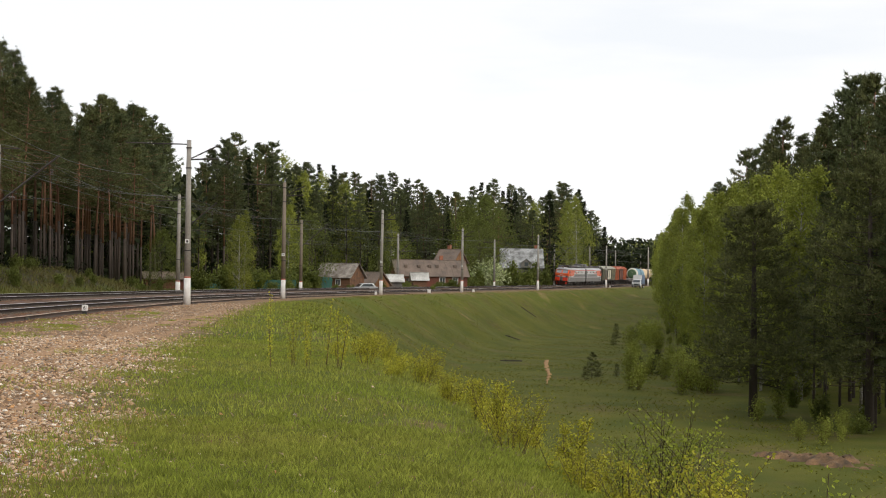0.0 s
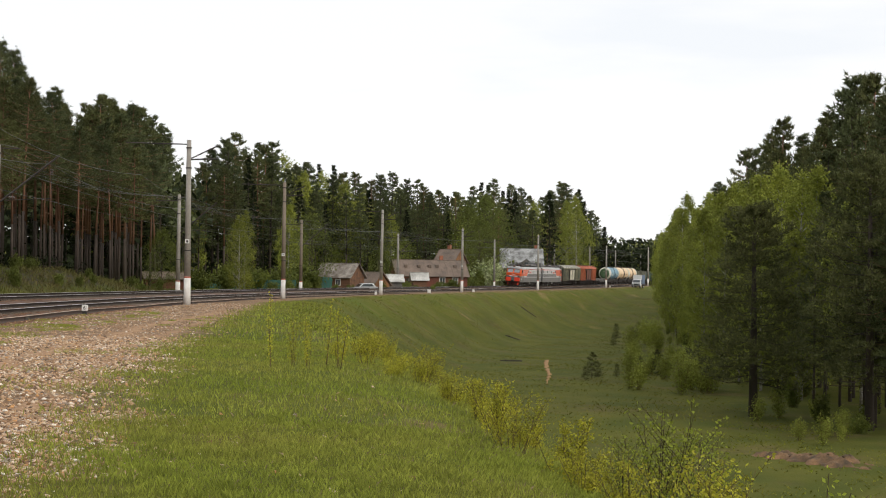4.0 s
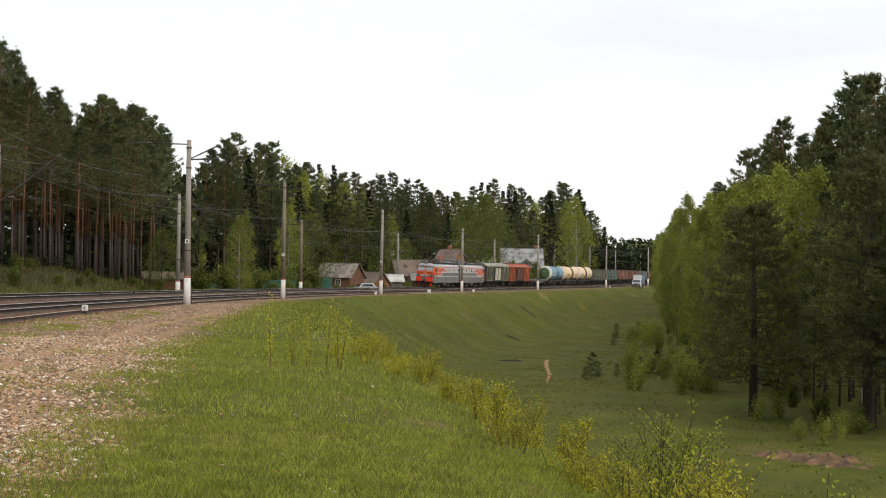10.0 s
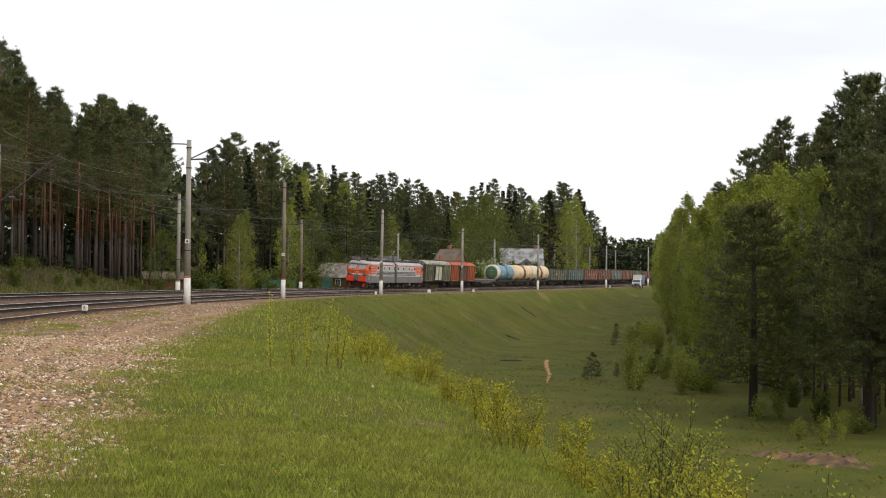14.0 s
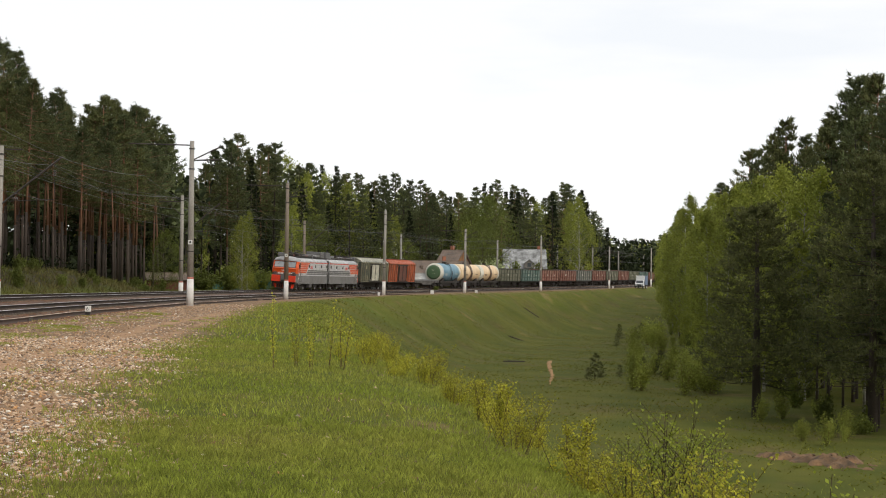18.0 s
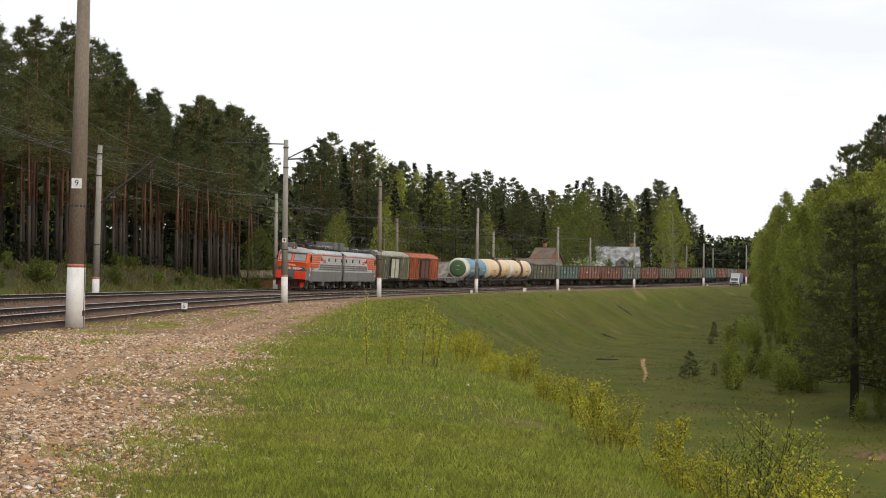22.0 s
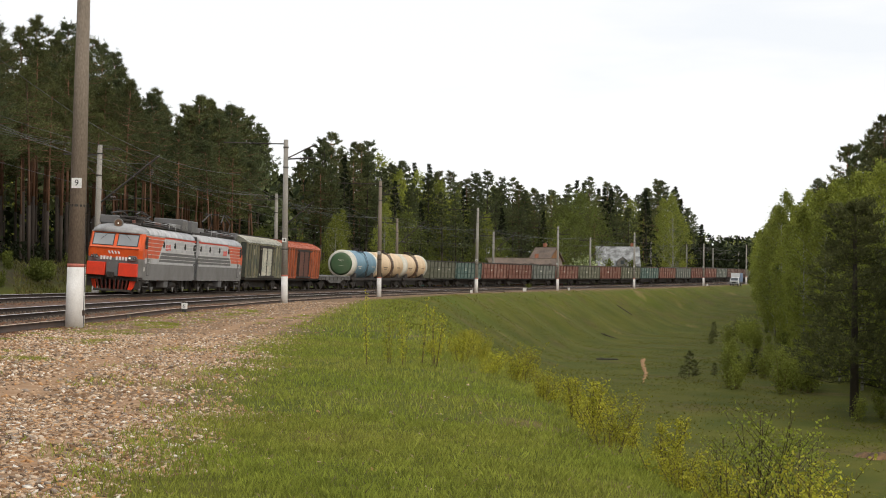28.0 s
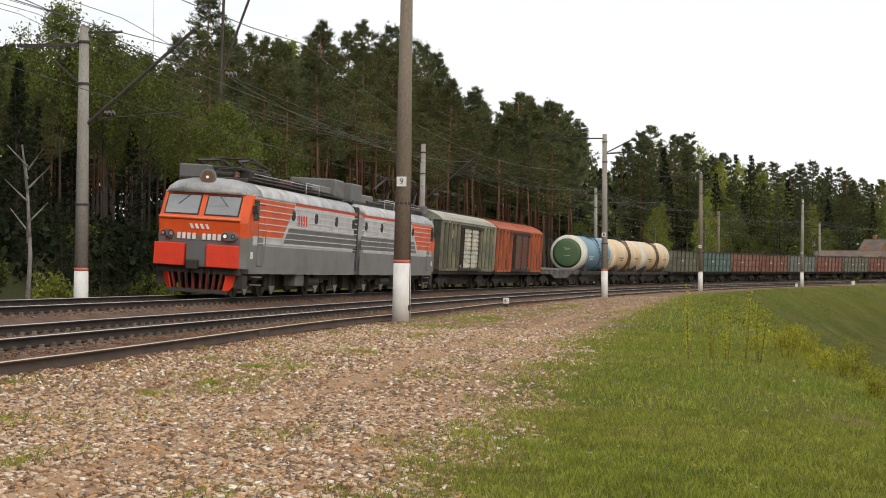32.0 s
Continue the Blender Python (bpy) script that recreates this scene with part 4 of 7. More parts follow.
def reach_up(x, y, cap=25.0, least=8.0):
    """The height of a tree that stands at x, y, by the wood's outline."""
    d, b = math.hypot(x, y), math.degrees(math.atan2(x, y))
    return max(least, min(cap, EYE + d * float(np.interp(b, SKY_A, SKY_E)) - gz(x, y)))


rnd = random.Random(5)
PINES = [pine(11 + i, low=lo, spread=sp, count=c, leaf=lf) for i, (lo, sp, c, lf) in enumerate((
    (0.58, 0.135, 42, "needles"), (0.50, 0.15, 48, "needles_warm"), (0.63, 0.13, 40, "needles"), (0.44, 0.14, 50, "needles"), (0.56, 0.16, 44, "needles_warm")))]
PINES_FAR = [pine(65 + i, low=lo, spread=sp, count=42, per=6, needle=0.42, wide=0.10, bark=bk, twigs=17, leaf=lf)
             for i, (lo, sp, bk, lf) in enumerate(((0.24, 0.18, "darkbark", "needles"), (0.46, 0.15, "pinebark", "needles_warm"), (0.36, 0.18, "darkbark", "needles")))]
BIRCHES = [broadleaf(31 + i, width=w, low=lo) for i, (w, lo) in enumerate(((0.15, 0.08), (0.19, 0.12), (0.12, 0.05), (0.17, 0.18)))]
# dark bark and duller leaf put the left wood's shade into these birches
BIRCHES_TALL = [broadleaf(36 + i, width=w, low=lo, lobes=66, bark="darkbark", leaf="bushleaf") for i, (w, lo) in enumerate(((0.2, 0.56), (0.24, 0.52)))]
BIRCHES_FAR = [broadleaf(61 + i, width=w, low=0.08, count=5000, leaf_size=0.21, lobes=56) for i, w in enumerate((0.22, 0.27, 0.19))]
ROUND = [broadleaf(66 + i, width=0.34, low=0.16, count=9000, leaf_size=0.18, lobes=90, name="leafy_tree", label="round-crowned leafy tree in fresh spring green", bark="darkbark", leaf="bushleaf") for i in range(2)]
SPRUCES = [spruce(41), spruce(42)]
BUSHES = [bush(51, count=1600, leaf_size=0.10), bush(52, 2.2, 1.5, 2200, leaf_size=0.10), bush(53, 1.2, 2.0, 1500, leaf_size=0.10)]
LINE_BUSH = bush(54, 1.5, 1.5, 1500, "birch", 0.085, "bright young birch bush growing beside the line", 12, "birch_bush")


def left_wood():
    for row, (o, step, tall) in enumerate(((-14.6, 5.0, 0.82), (-17.6, 3.7, 0.93), (-20.8, 3.5, 1.0), (-25, 3.9, 0.98), (-31, 4.6, 0.95))):
        s = -250 + row * 1.7
        while s < -18 + row * 8:
            ss, oo = s + rnd.uniform(-1.3, 1.3), o + rnd.uniform(-1.3, 1.3)
            x, y, _ = along(ss, oo)
            b, d = math.degrees(math.atan2(x, y)), math.hypot(x, y)
            H = reach_up(x, y) * tall * rnd.uniform(0.8, 0.97 if b < -21.5 else 1.15 if b < -11.5 else 1.03)
            s += step * rnd.uniform(0.75, 1.25)
            if b < -31:
                continue
            leafy = rnd.random() < (0.10 if b < -22.0 and row < 3 else 0.015)
            if leafy:
                place(rnd.choice(BIRCHES_TALL if b < -22 else BIRCHES), x, y, H * rnd.uniform(0.72, 1.0) / 16, rnd.uniform(0, 360))
            else:
                place(rnd.choice(PINES[:3] + PINES[4:] if d < 150 else PINES_FAR[1:2] + PINES[:3]), x, y, 1.12 * H / 20, rnd.uniform(0, 360), kz=0.893)
    for i in range(46):
        s = rnd.uniform(-140, -20)
        x, y, _ = along(s, rnd.choice((-10.5, -12.5, -14, -15.5)) + rnd.uniform(-0.8, 0.8))
        place(rnd.choice(BUSHES), x, y, rnd.uniform(0.4, 1.0), rnd.uniform(0, 360))
    # bright bushes beside the line, before the dark wood
    for s, o, k in ((-129.6, -6.8, 0.75), (-128.2, -6.7, 0.9), (-126.8, -6.9, 0.95), (-125.2, -6.8, 0.8), (-127.4, -7.6, 1.05), (-138.2, -6.8, 0.7), (-138.8, -7.2, 1.1)):
        x, y, _ = along(s, o)
        place(LINE_BUSH, x, y, k, s * 17)
    for s, o, k in ((-129.8, -7.0, 0.6), (-128.2, -6.9, 0.75), (-126.6, -7.1, 0.8), (-125.0, -6.9, 0.7), (-123.2, -7.2, 0.6), (-127.2, -8.0, 0.85), (-137.0, -6.9, 0.45), (-138.4, -7.2, 0.5), (-118, -10, 0.6), (-96, -10, 0.7), (-84, -11, 0.9)):
        x, y, _ = along(s, o)
        place(BUSHES[int(-s) % 3], x, y, k, s * 7)
    for b, d, h in ((-4.1, 172, 9), (-3.9, 178, 10)):
        place(BIRCHES[int(h) % 4], d * math.sin(radians(b)), d * math.cos(radians(b)), h / 16, b * 70)
    # tall birches before the pines
    for b, d, h in ((-26.6, 68, 10.8), (-25.0, 70, 10.6), (-23.6, 73, 10.0), (-20.4, 74, 9.2), (-19.0, 77, 8.6)):
        place(BIRCHES_TALL[int(d) % 2], d * math.sin(radians(b)), d * math.cos(radians(b)), h / 16, b * 70)
    # young spruces close to the line, added as dark filling for the shade between the trunks
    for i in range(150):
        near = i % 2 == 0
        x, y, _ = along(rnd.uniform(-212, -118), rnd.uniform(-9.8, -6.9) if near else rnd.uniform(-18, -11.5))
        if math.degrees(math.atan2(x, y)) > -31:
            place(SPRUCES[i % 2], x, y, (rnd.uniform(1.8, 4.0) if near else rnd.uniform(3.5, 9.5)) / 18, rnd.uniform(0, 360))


def back_wood():
    """Behind the village, as far as the notch in the woods."""
    for row, (d, n) in enumerate(((0, 30), (10, 40), (22, 42), (38, 40))):
        for i in range(n):
            b = -9.6 + 19.5 * (i + rnd.uniform(0.1, 0.9)) / n
            near = float(np.interp(b, [-10, -6, -2, 2, 6, 9.5], [235, 265, 300, 335, 370, 430])) + d + rnd.uniform(-4, 4)
            x, y = near * math.sin(radians(b)), near * math.cos(radians(b))
            H = reach_up(x, y, 30, 6) * rnd.uniform(0.90, 1.10) * (0.78 if row == 0 else 0.93 if row == 1 else 1.0)
            k = rnd.random()
            if k < (0.03 if b < -2.5 else 0.12 if row < 2 else 0.08):
                place(rnd.choice(BIRCHES_FAR), x, y, H * 0.92 / 16, rnd.uniform(0, 360))
            elif k < 0.28:
                place(rnd.choice(SPRUCES), x, y, H / 18, rnd.uniform(0, 360))
            else:
                place(rnd.choice(PINES_FAR), x, y, 1.25 * H / 20, rnd.uniform(0, 360), kz=0.8)


def right_wood():
    edge_b = [11.8, 12.3, 13.0, 14.0, 15.4, 17.5, 20.2, 24, 30, 45]
    edge_d = [330, 262, 210, 172, 140, 118, 98, 80, 70, 62]
    for row, (d, n) in enumerate(((0, 24), (8, 24), (18, 22), (32, 20), (50, 16))):
        for i in range(n):
            b = 11.9 + 11.5 * ((i + rnd.uniform(0.1, 0.9)) / n) ** 1.2
            near = float(np.interp(b, edge_b, edge_d)) + d + rnd.uniform(-3, 3)
            x, y = near * math.sin(radians(b)), near * math.cos(radians(b))
            H = reach_up(x, y, 29, 7) * rnd.uniform(0.86, 1.05) * (0.62, 0.80, 0.94, 1.0, 1.0)[row]
            birch = 0.92 if b < (17.0 if row < 2 else 15.8) and row < 3 else 0.85 if b < 15.2 else 0.22 if row < 2 and b < 20 else 0.0
            if rnd.random() < birch:
                place(rnd.choice(BIRCHES), x, y, H / 16, rnd.uniform(0, 360))
            else:
                place(rnd.choice(PINES_FAR + PINES[3:4]), x, y, H / 20, rnd.uniform(0, 360))
    for b, d, h in ((14.3, 150, 16.5), (14.9, 136, 17), (15.7, 128, 18), (16.5, 124, 18.5), (17.0, 119, 17.5), (13.6, 168, 17)):
        place(BIRCHES[int(h * 2) % 4], d * math.sin(radians(b)), d * math.cos(radians(b)), h / 16, b * 70)
    for i in range(16):
        b = rnd.uniform(12.2, 20)
        near = float(np.interp(b, edge_b, edge_d)) + rnd.uniform(-14, 2)
        x, y = near * math.sin(radians(b)), near * math.cos(radians(b))
        place(rnd.choice(BUSHES), x, y, rnd.uniform(0.6, 1.3), rnd.uniform(0, 360))


def far_woods():
    """The depth of the woods behind the first rows: trunks, crowns, and dark leaf sheets in place of shade, joined."""
    rng = np.random.default_rng(77)
    bm, needles, leaves, under = bmesh.new(), [], [], []

    def stand(x, y, H, leafy):
        z = gz(x, y)
        tube(bm, [(x, y, z - 0.3), (x, y, z + H * 0.9)], 0.16, 4, 0.04, cap=False)
        k = 150
        if leafy:
            q = np.clip(rng.normal(size=(k, 3)), -1.7, 1.7) * [H * 0.09, H * 0.09, H * 0.2]
            leaves.append(q + [x, y, z + H * 0.55])
        else:
            q = np.clip(rng.normal(size=(k, 3)), -1.7, 1.7) * [H * 0.085, H * 0.085, H * 0.12]
            needles.append(q + [x, y, z + H * 0.76])

    for i in range(420):
        s, o = rng.uniform(-330, 20), -rng.uniform(33, 90)
        x, y, _ = along(s, o)
        stand(x, y, reach_up(x, y, 22, 9) * rng.uniform(0.7, 0.88), rng.random() < 0.1)
        # tall sheets of near-black leaves, added to darken the wood's interior
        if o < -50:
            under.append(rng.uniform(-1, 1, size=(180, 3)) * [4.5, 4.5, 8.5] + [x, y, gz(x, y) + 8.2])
    for i in range(340):
        b = rng.uniform(-10, 12.5)
        d = float(np.interp(b, [-10, -6, -2, 2, 6, 9.5, 12], [285, 315, 345, 378, 420, 470, 480])) + rng.uniform(-10, 130)
        x, y = d * math.sin(radians(b)), d * math.cos(radians(b))
        stand(x, y, reach_up(x, y, 30, 8) * rng.uniform(0.62, 0.86), rng.random() < 0.35)
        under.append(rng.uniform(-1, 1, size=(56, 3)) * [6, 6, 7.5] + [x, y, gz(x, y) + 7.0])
    for i in range(200):
        b = rng.uniform(12.3, 27)
        d = float(np.interp(b, [9.8, 12, 15, 17.5, 20.2, 24, 30], [400, 310, 205, 178, 158, 140, 130])) + rng.uniform(0, 60)
        x, y = d * math.sin(radians(b)), d * math.cos(radians(b))
        stand(x, y, reach_up(x, y, 28, 8) * rng.uniform(0.66, 0.86), rng.random() < 0.4)
        if b > 15.0:
            under.append(rng.normal(size=(26, 3)) * [3.0, 3.0, 2.6] + [x, y, gz(x, y) + 3.0])
    for i in range(260):
        b, d = rng.uniform(-18, -6), rng.uniform(235, 370)
        x, y = d * math.sin(radians(b)), d * math.cos(radians(b))
        under.append(rng.uniform(-1, 1, size=(50, 3)) * [6, 6, 9] + [x, y, gz(x, y) + 8.5])
        if i % 2:
            stand(x, y, reach_up(x, y, 24, 9) * rng.uniform(0.7, 0.9), False)
    for i in range(130):
        b, d = rng.uniform(8.0, 12.7), rng.uniform(430, 570)
        x, y = d * math.sin(radians(b)), d * math.cos(radians(b))
        under.append(rng.uniform(-1, 1, size=(80, 3)) * [7, 7, 5.5] + [x, y, gz(x, y) + 5.5])
    # dark leaves near the ground, added for the deep shade below the trees
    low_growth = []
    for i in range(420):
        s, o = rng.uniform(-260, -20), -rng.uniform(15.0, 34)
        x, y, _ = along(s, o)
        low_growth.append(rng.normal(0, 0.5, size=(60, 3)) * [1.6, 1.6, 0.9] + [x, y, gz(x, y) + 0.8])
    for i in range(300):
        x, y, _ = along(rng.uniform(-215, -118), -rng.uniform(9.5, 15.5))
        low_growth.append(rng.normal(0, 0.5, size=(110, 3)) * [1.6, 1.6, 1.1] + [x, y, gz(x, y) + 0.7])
    # round the rest of the horizon
    for i in range(260):
        b, d = rng.uniform(30, 318), rng.uniform(90, 260)
        x, y = d * math.sin(radians(b)), d * math.cos(radians(b))
        if abs(float(locate(x, y)[1][0])) > 14:
            stand(x, y, rng.uniform(14, 22), rng.random() < 0.4)
    link("wood_trunks", bm, "darkbark")
    tagged(bpy.data.objects["wood_trunks"], "dark tree trunks deep in the wood", "forest", kind="stuff")
    for name, pts, size, m, label in (("low_growth", low_growth, 0.24, "spruce", "dark low leaves standing in for shade between the trunks"),
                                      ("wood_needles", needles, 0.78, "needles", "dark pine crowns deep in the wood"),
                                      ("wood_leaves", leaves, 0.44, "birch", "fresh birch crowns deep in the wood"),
                                      ("wood_undergrowth", under, 1.0, "spruce", "dark leaf sheets standing in for shade deep in the wood")):
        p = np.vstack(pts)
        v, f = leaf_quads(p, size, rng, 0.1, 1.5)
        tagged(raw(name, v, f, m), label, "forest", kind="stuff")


left_wood()
back_wood()
right_wood()
far_woods()

# broad pines on the valley floor, before the wood
MEADOW = [pine(71, H=14.2, low=0.16, spread=0.33, count=90, per=15, needle=0.24, wide=0.065, bark="darkbark", leaf="needles_warm", r=0.34, shape="broad", twigs=28, lift=0.06),
          pine(74, H=15.5, low=0.16, spread=0.31, count=84, per=14, needle=0.24, wide=0.065, bark="darkbark", leaf="needles_warm", r=0.30, shape="broad", twigs=26, lift=0.05)]
for e in MEADOW:
    tagged(e, "broad pine with low limbs on the valley meadow", "tree", "meadow pines")
place(MEADOW[0], 27.6, 100.0, 1.0, 20)
place(MEADOW[1], 32.8, 92.0, 1.10, 130)
place(MEADOW[1], 38.0, 99.0, 1.2, 220)
place(MEADOW[1], 36.2, 94.0, 0.95, 60)


# ---- the train ----
# Local axes: x forward (the way the train goes), y to its left (the side towards the path), z up from the rail heads.
def run(t):
    """Where the joint between the two locomotive sections is on the line, by time."""
    return 169.3 - 8.93 * t - 0.0075 * t * t


def wheelset(parent, x, r, z=None):
    bm = bmesh.new()
    tube(bm, [(0, -1.1, 0), (0, 1.1, 0)], 0.085, 8)
    for sgn in (-1, 1):
        tube(bm, [(0, sgn * 0.72, 0), (0, sgn * 0.86, 0)], r, 20)
        tube(bm, [(0, sgn * 0.69, 0), (0, sgn * 0.72, 0)], r + 0.03, 20)
        for k in range(5):
            a = k * 2 * math.pi / 5
            box(bm, -0.05, 0.05, sgn * 0.86, sgn * 0.885, 0.12, r - 0.09, m=Matrix.Rotation(a, 4, "Y"))
    ob = part("wheelset", bm, "darksteel", parent)
    ob.location = (x, 0, r if z is None else z)
    return ob


def bogie(parent, x, r=0.475, base=1.85, name="bogie", loco=False):
    bm = bmesh.new()
    for sgn in (-1, 1):
        if loco:
            box(bm, -base / 2 - 0.75, base / 2 + 0.75, sgn * 0.98, sgn * 1.12, 0.62, 0.86)
            for a in (-base / 2, base / 2):
                box(bm, a - 0.2, a + 0.2, sgn * 1.0, sgn * 1.22, 0.42, 0.86, bevel=0.03)
                for d in (-0.42, 0.42):
                    tube(bm, [(a + d, sgn * 1.12, 0.36), (a + d, sgn * 1.12, 0.72)], 0.1, 8)
        else:
            prism(bm, [(-base / 2 - 0.35, 0.52), (-base / 2 - 0.3, 0.62), (-0.5, 0.86), (0.5, 0.86), (base / 2 + 0.3, 0.62), (base / 2 + 0.35, 0.52),
                       (base / 2 - 0.25, 0.40), (0.45, 0.22), (-0.45, 0.22), (-base / 2 + 0.25, 0.40)], sgn * 0.98, sgn * 1.10)
            for a in (-0.18, 0.0, 0.18):
                tube(bm, [(a, sgn * 1.08, 0.28), (a, sgn * 1.08, 0.6)], 0.085, 8)
            for a in (-base / 2, base / 2):
                tube(bm, [(a, sgn * 0.95, r), (a, sgn * 1.2, r)], 0.15, 10)
    box(bm, -0.22, 0.22, -1.1, 1.1, 0.5, 0.72)
    b = part(name, bm, "frame", parent)
    b.location = (x, 0, 0)
    if loco:
        for a in (-base / 2, base / 2):
            for sgn in (-1, 1):
                part("spring_hanger", prism(bmesh.new(), [(a - 0.36, 0.42), (a + 0.36, 0.42), (a + 0.05, 0.12), (a - 0.05, 0.12)], sgn * 1.23, sgn * 1.28), "darkgrey", b)
    return b, [wheelset(b, a, r) for a in (-base / 2, base / 2)]


def coupler(parent, x, d):
    bm = bmesh.new()
    box(bm, x, x + d * 0.45, -0.11, 0.11, 0.95, 1.17)
    box(bm, x + d * 0.40, x + d * 0.66, -0.2, 0.2, 0.9, 1.22, bevel=0.04)
    return part("coupler", bm, "frame", parent)


def plate(name, poly, side, material, parent, label="", proud=0.004, y=1.55):
    """A painted sheet on a vehicle's side, from points in x and z."""
    y0, y1 = side * (y - 0.01), side * (y + proud)
    return part(name, prism(bmesh.new(), poly, min(y0, y1), max(y0, y1)), material, parent, label)


def disc(name, c, r, d, material, parent, label="", n=16, axis="Y", sx=1.0):
    """A round plate or lens, d thick, centred at c."""
    v = {"X": (d / 2, 0, 0), "Y": (0, d / 2, 0), "Z": (0, 0, d / 2)}[axis]
    return part(name, T([tuple(a - b for a, b in zip(c, v)), tuple(a + b for a, b in zip(c, v))], r, n), material, parent, label)


WHEELS = []


def loco_section(front):
    e = thing("locomotive_section", "orange-fronted grey electric locomotive section, leading the train" if front else
              "grey and orange electric locomotive section, coupled behind the first", "locomotive", "train")
    half = 1.55
    arc = [(half, 3.46), (1.47, 3.66), (1.2, 3.86), (0.7, 3.98), (0, 4.02), (-0.7, 3.98), (-1.2, 3.86), (-1.47, 3.66), (-half, 3.46)]
    # body shell
    bm = bmesh.new()
    ring = lambda x: [(x, -half, 0.85), (x, half, 0.85), (x, half, 3.5), (x, -half, 3.5)]
    loft(bm, [ring(-7.33), ring(6.3)])
    part("body", bm, "grey", e)
    bm = bmesh.new()
    secs = [[(x, y * k, 3.455 + (z - 3.455) * h) for y, z in arc] + [(x, -half * k, 3.44), (x, half * k, 3.44)] for x, k, h in
            ((-7.33, 1.015, 1.0), (5.45, 1.015, 1.0), (6.15, 1.0, 0.95), (6.5, 0.93, 0.8), (6.75, 0.82, 0.45))]
    loft(bm, secs[:2])
    part("roof", bm, "roofgrey", e, "weathered light grey roof", True)
    bm = bmesh.new()
    loft(bm, secs[1:])
    part("cab_roof", bm, "cabroof", e, "dusty light grey cab roof", True)
    # cab nose
    prof = [(6.15, 1.0), (6.99, 1.0), (6.99, 1.75), (7.12, 2.50), (7.06, 2.62), (6.63, 3.44), (6.15, 3.47)]
    bm = bmesh.new()
    loft(bm, [[(x - (0.32 if a > 1.5 and x > 6.45 else 0), y, z) for x, z in prof] for y, a in
              ((-half, 2), (-1.4, 1), (1.4, 1), (half, 2))])
    part("cab", bm, "orange", e, "orange cab front")
    bm = bmesh.new()
    low = [(6.15, 1.0), (7.002, 1.0), (7.002, 1.75), (7.062, 2.02), (6.15, 2.02)]
    loft(bm, [[(x - (0.32 if a > 1.5 and x > 6.45 else 0), y * 1.004, z) for x, z in low] for y, a in ((-half, 2), (-1.4, 1), (1.4, 1), (half, 2))])
    part("cab_foot", bm, "darkgrey", e, "grey lower cab front")
    part("front_skirt", B(6.97, 7.03, -1.39, 1.39, 1.0, 1.86), "midgrey", e, "grey front band")
    # plain raised bars stand for the number
    for k in range(9):
        if k != 4:
            y = 0.70 - k * 0.175
            part("number_bar", B(7.075, 7.10, y - 0.055, y + 0.055, 1.89, 2.09), "whitepaint", e, "raised pale bar")
    part("lip", B(6.95, 7.2, -1.42, 1.42, 2.54, 2.63, bevel=0.03), "lip", e, "pale salmon-orange ledge below the windscreen")
    # emblem on the front: plain pale strokes
    for a in (0.27, 0.09, -0.09, -0.27):
        part("emblem_bar", loft(bmesh.new(), [[(x, a - 0.01, 2.24), (x, a + 0.08, 2.24), (x, a + 0.01, 2.40), (x, a - 0.08, 2.40)] for x in (7.085, 7.115)]), "whitepaint", e)
    # windscreen, two panes on the raked face
    rake = Matrix.Translation((7.06, 0, 2.62)) @ Matrix.Rotation(-math.atan2(0.43, 0.82), 4, "Y")
    for sgn in (-1, 1):
        y0, y1 = sorted((sgn * 0.09, sgn * 1.30))
        w = part("windscreen", B(-0.02, 0.012, y0, y1, 0.07, 0.86, bevel=0.01, m=rake), "rubber", e, "black rubber window seal")
        part("pane", B(0.0, 0.02, y0 + 0.05, y1 - 0.05, 0.12, 0.81, m=rake), "cabglass", w, "pale reflecting glass")
        part("wiper", T([rake @ Vector((0.03, sgn * 0.5, 0.84)), rake @ Vector((0.035, sgn * 0.85, 0.45))], 0.012, 4), "rubber", e)
        # lower lamps: one oval housing with two lenses
        bm = bmesh.new()
        ring = [(sgn * (1.06 + (0.12 if math.cos(a) > 0 else -0.12)) + 0.15 * math.cos(a), 2.03 + 0.15 * math.sin(a)) for a in (2 * math.pi * k / 20 for k in range(20))]
        ring = [(sgn * 1.06 + (yy - sgn * 1.06), zz) for yy, zz in ring]
        loft(bm, [[(x, sgn * 1.06 + (yy - sgn * 1.06) * k, 2.03 + (zz - 2.03) * k) for yy, zz in sorted(ring, key=lambda q: math.atan2(q[1] - 2.03, q[0] - sgn * 1.06))] for x, k in ((6.95, 1.1), (7.14, 1.0), (7.20, 0.86))])
        h = part("headlight", bm, "midgrey", e, "oval lamp housing")
        part("reflector", T([(7.19, sgn * 0.93, 2.04), (7.205, sgn * 0.93, 2.04)], 0.105, 14), "darksteel", h)
        part("lens", T([(7.20, sgn * 0.93, 2.04), (7.215, sgn * 0.93, 2.04)], 0.06, 12), "lamp_on" if (sgn > 0 and front) else "cabglass", h)
        part("marker_light", T([(7.18, sgn * 1.21, 2.04), (7.205, sgn * 1.21, 2.04)], 0.085, 12), "rubber", h)
        part("marker_lens", T([(7.20, sgn * 1.21, 2.04), (7.212, sgn * 1.21, 2.04)], 0.045, 10), "cabglass", h)
        y0, y1 = sorted((sgn * 0.38, sgn * 1.42))
        part("buffer_shield", B(7.03, 7.39, y0, y1, 1.0, 1.74, bevel=0.02), "red", e, "bright red shield panel")
        part("mirror", B(6.28, 6.43, *sorted((sgn * 1.58, sgn * 1.70)), 2.85, 3.12, bevel=0.01), "rubber", e)
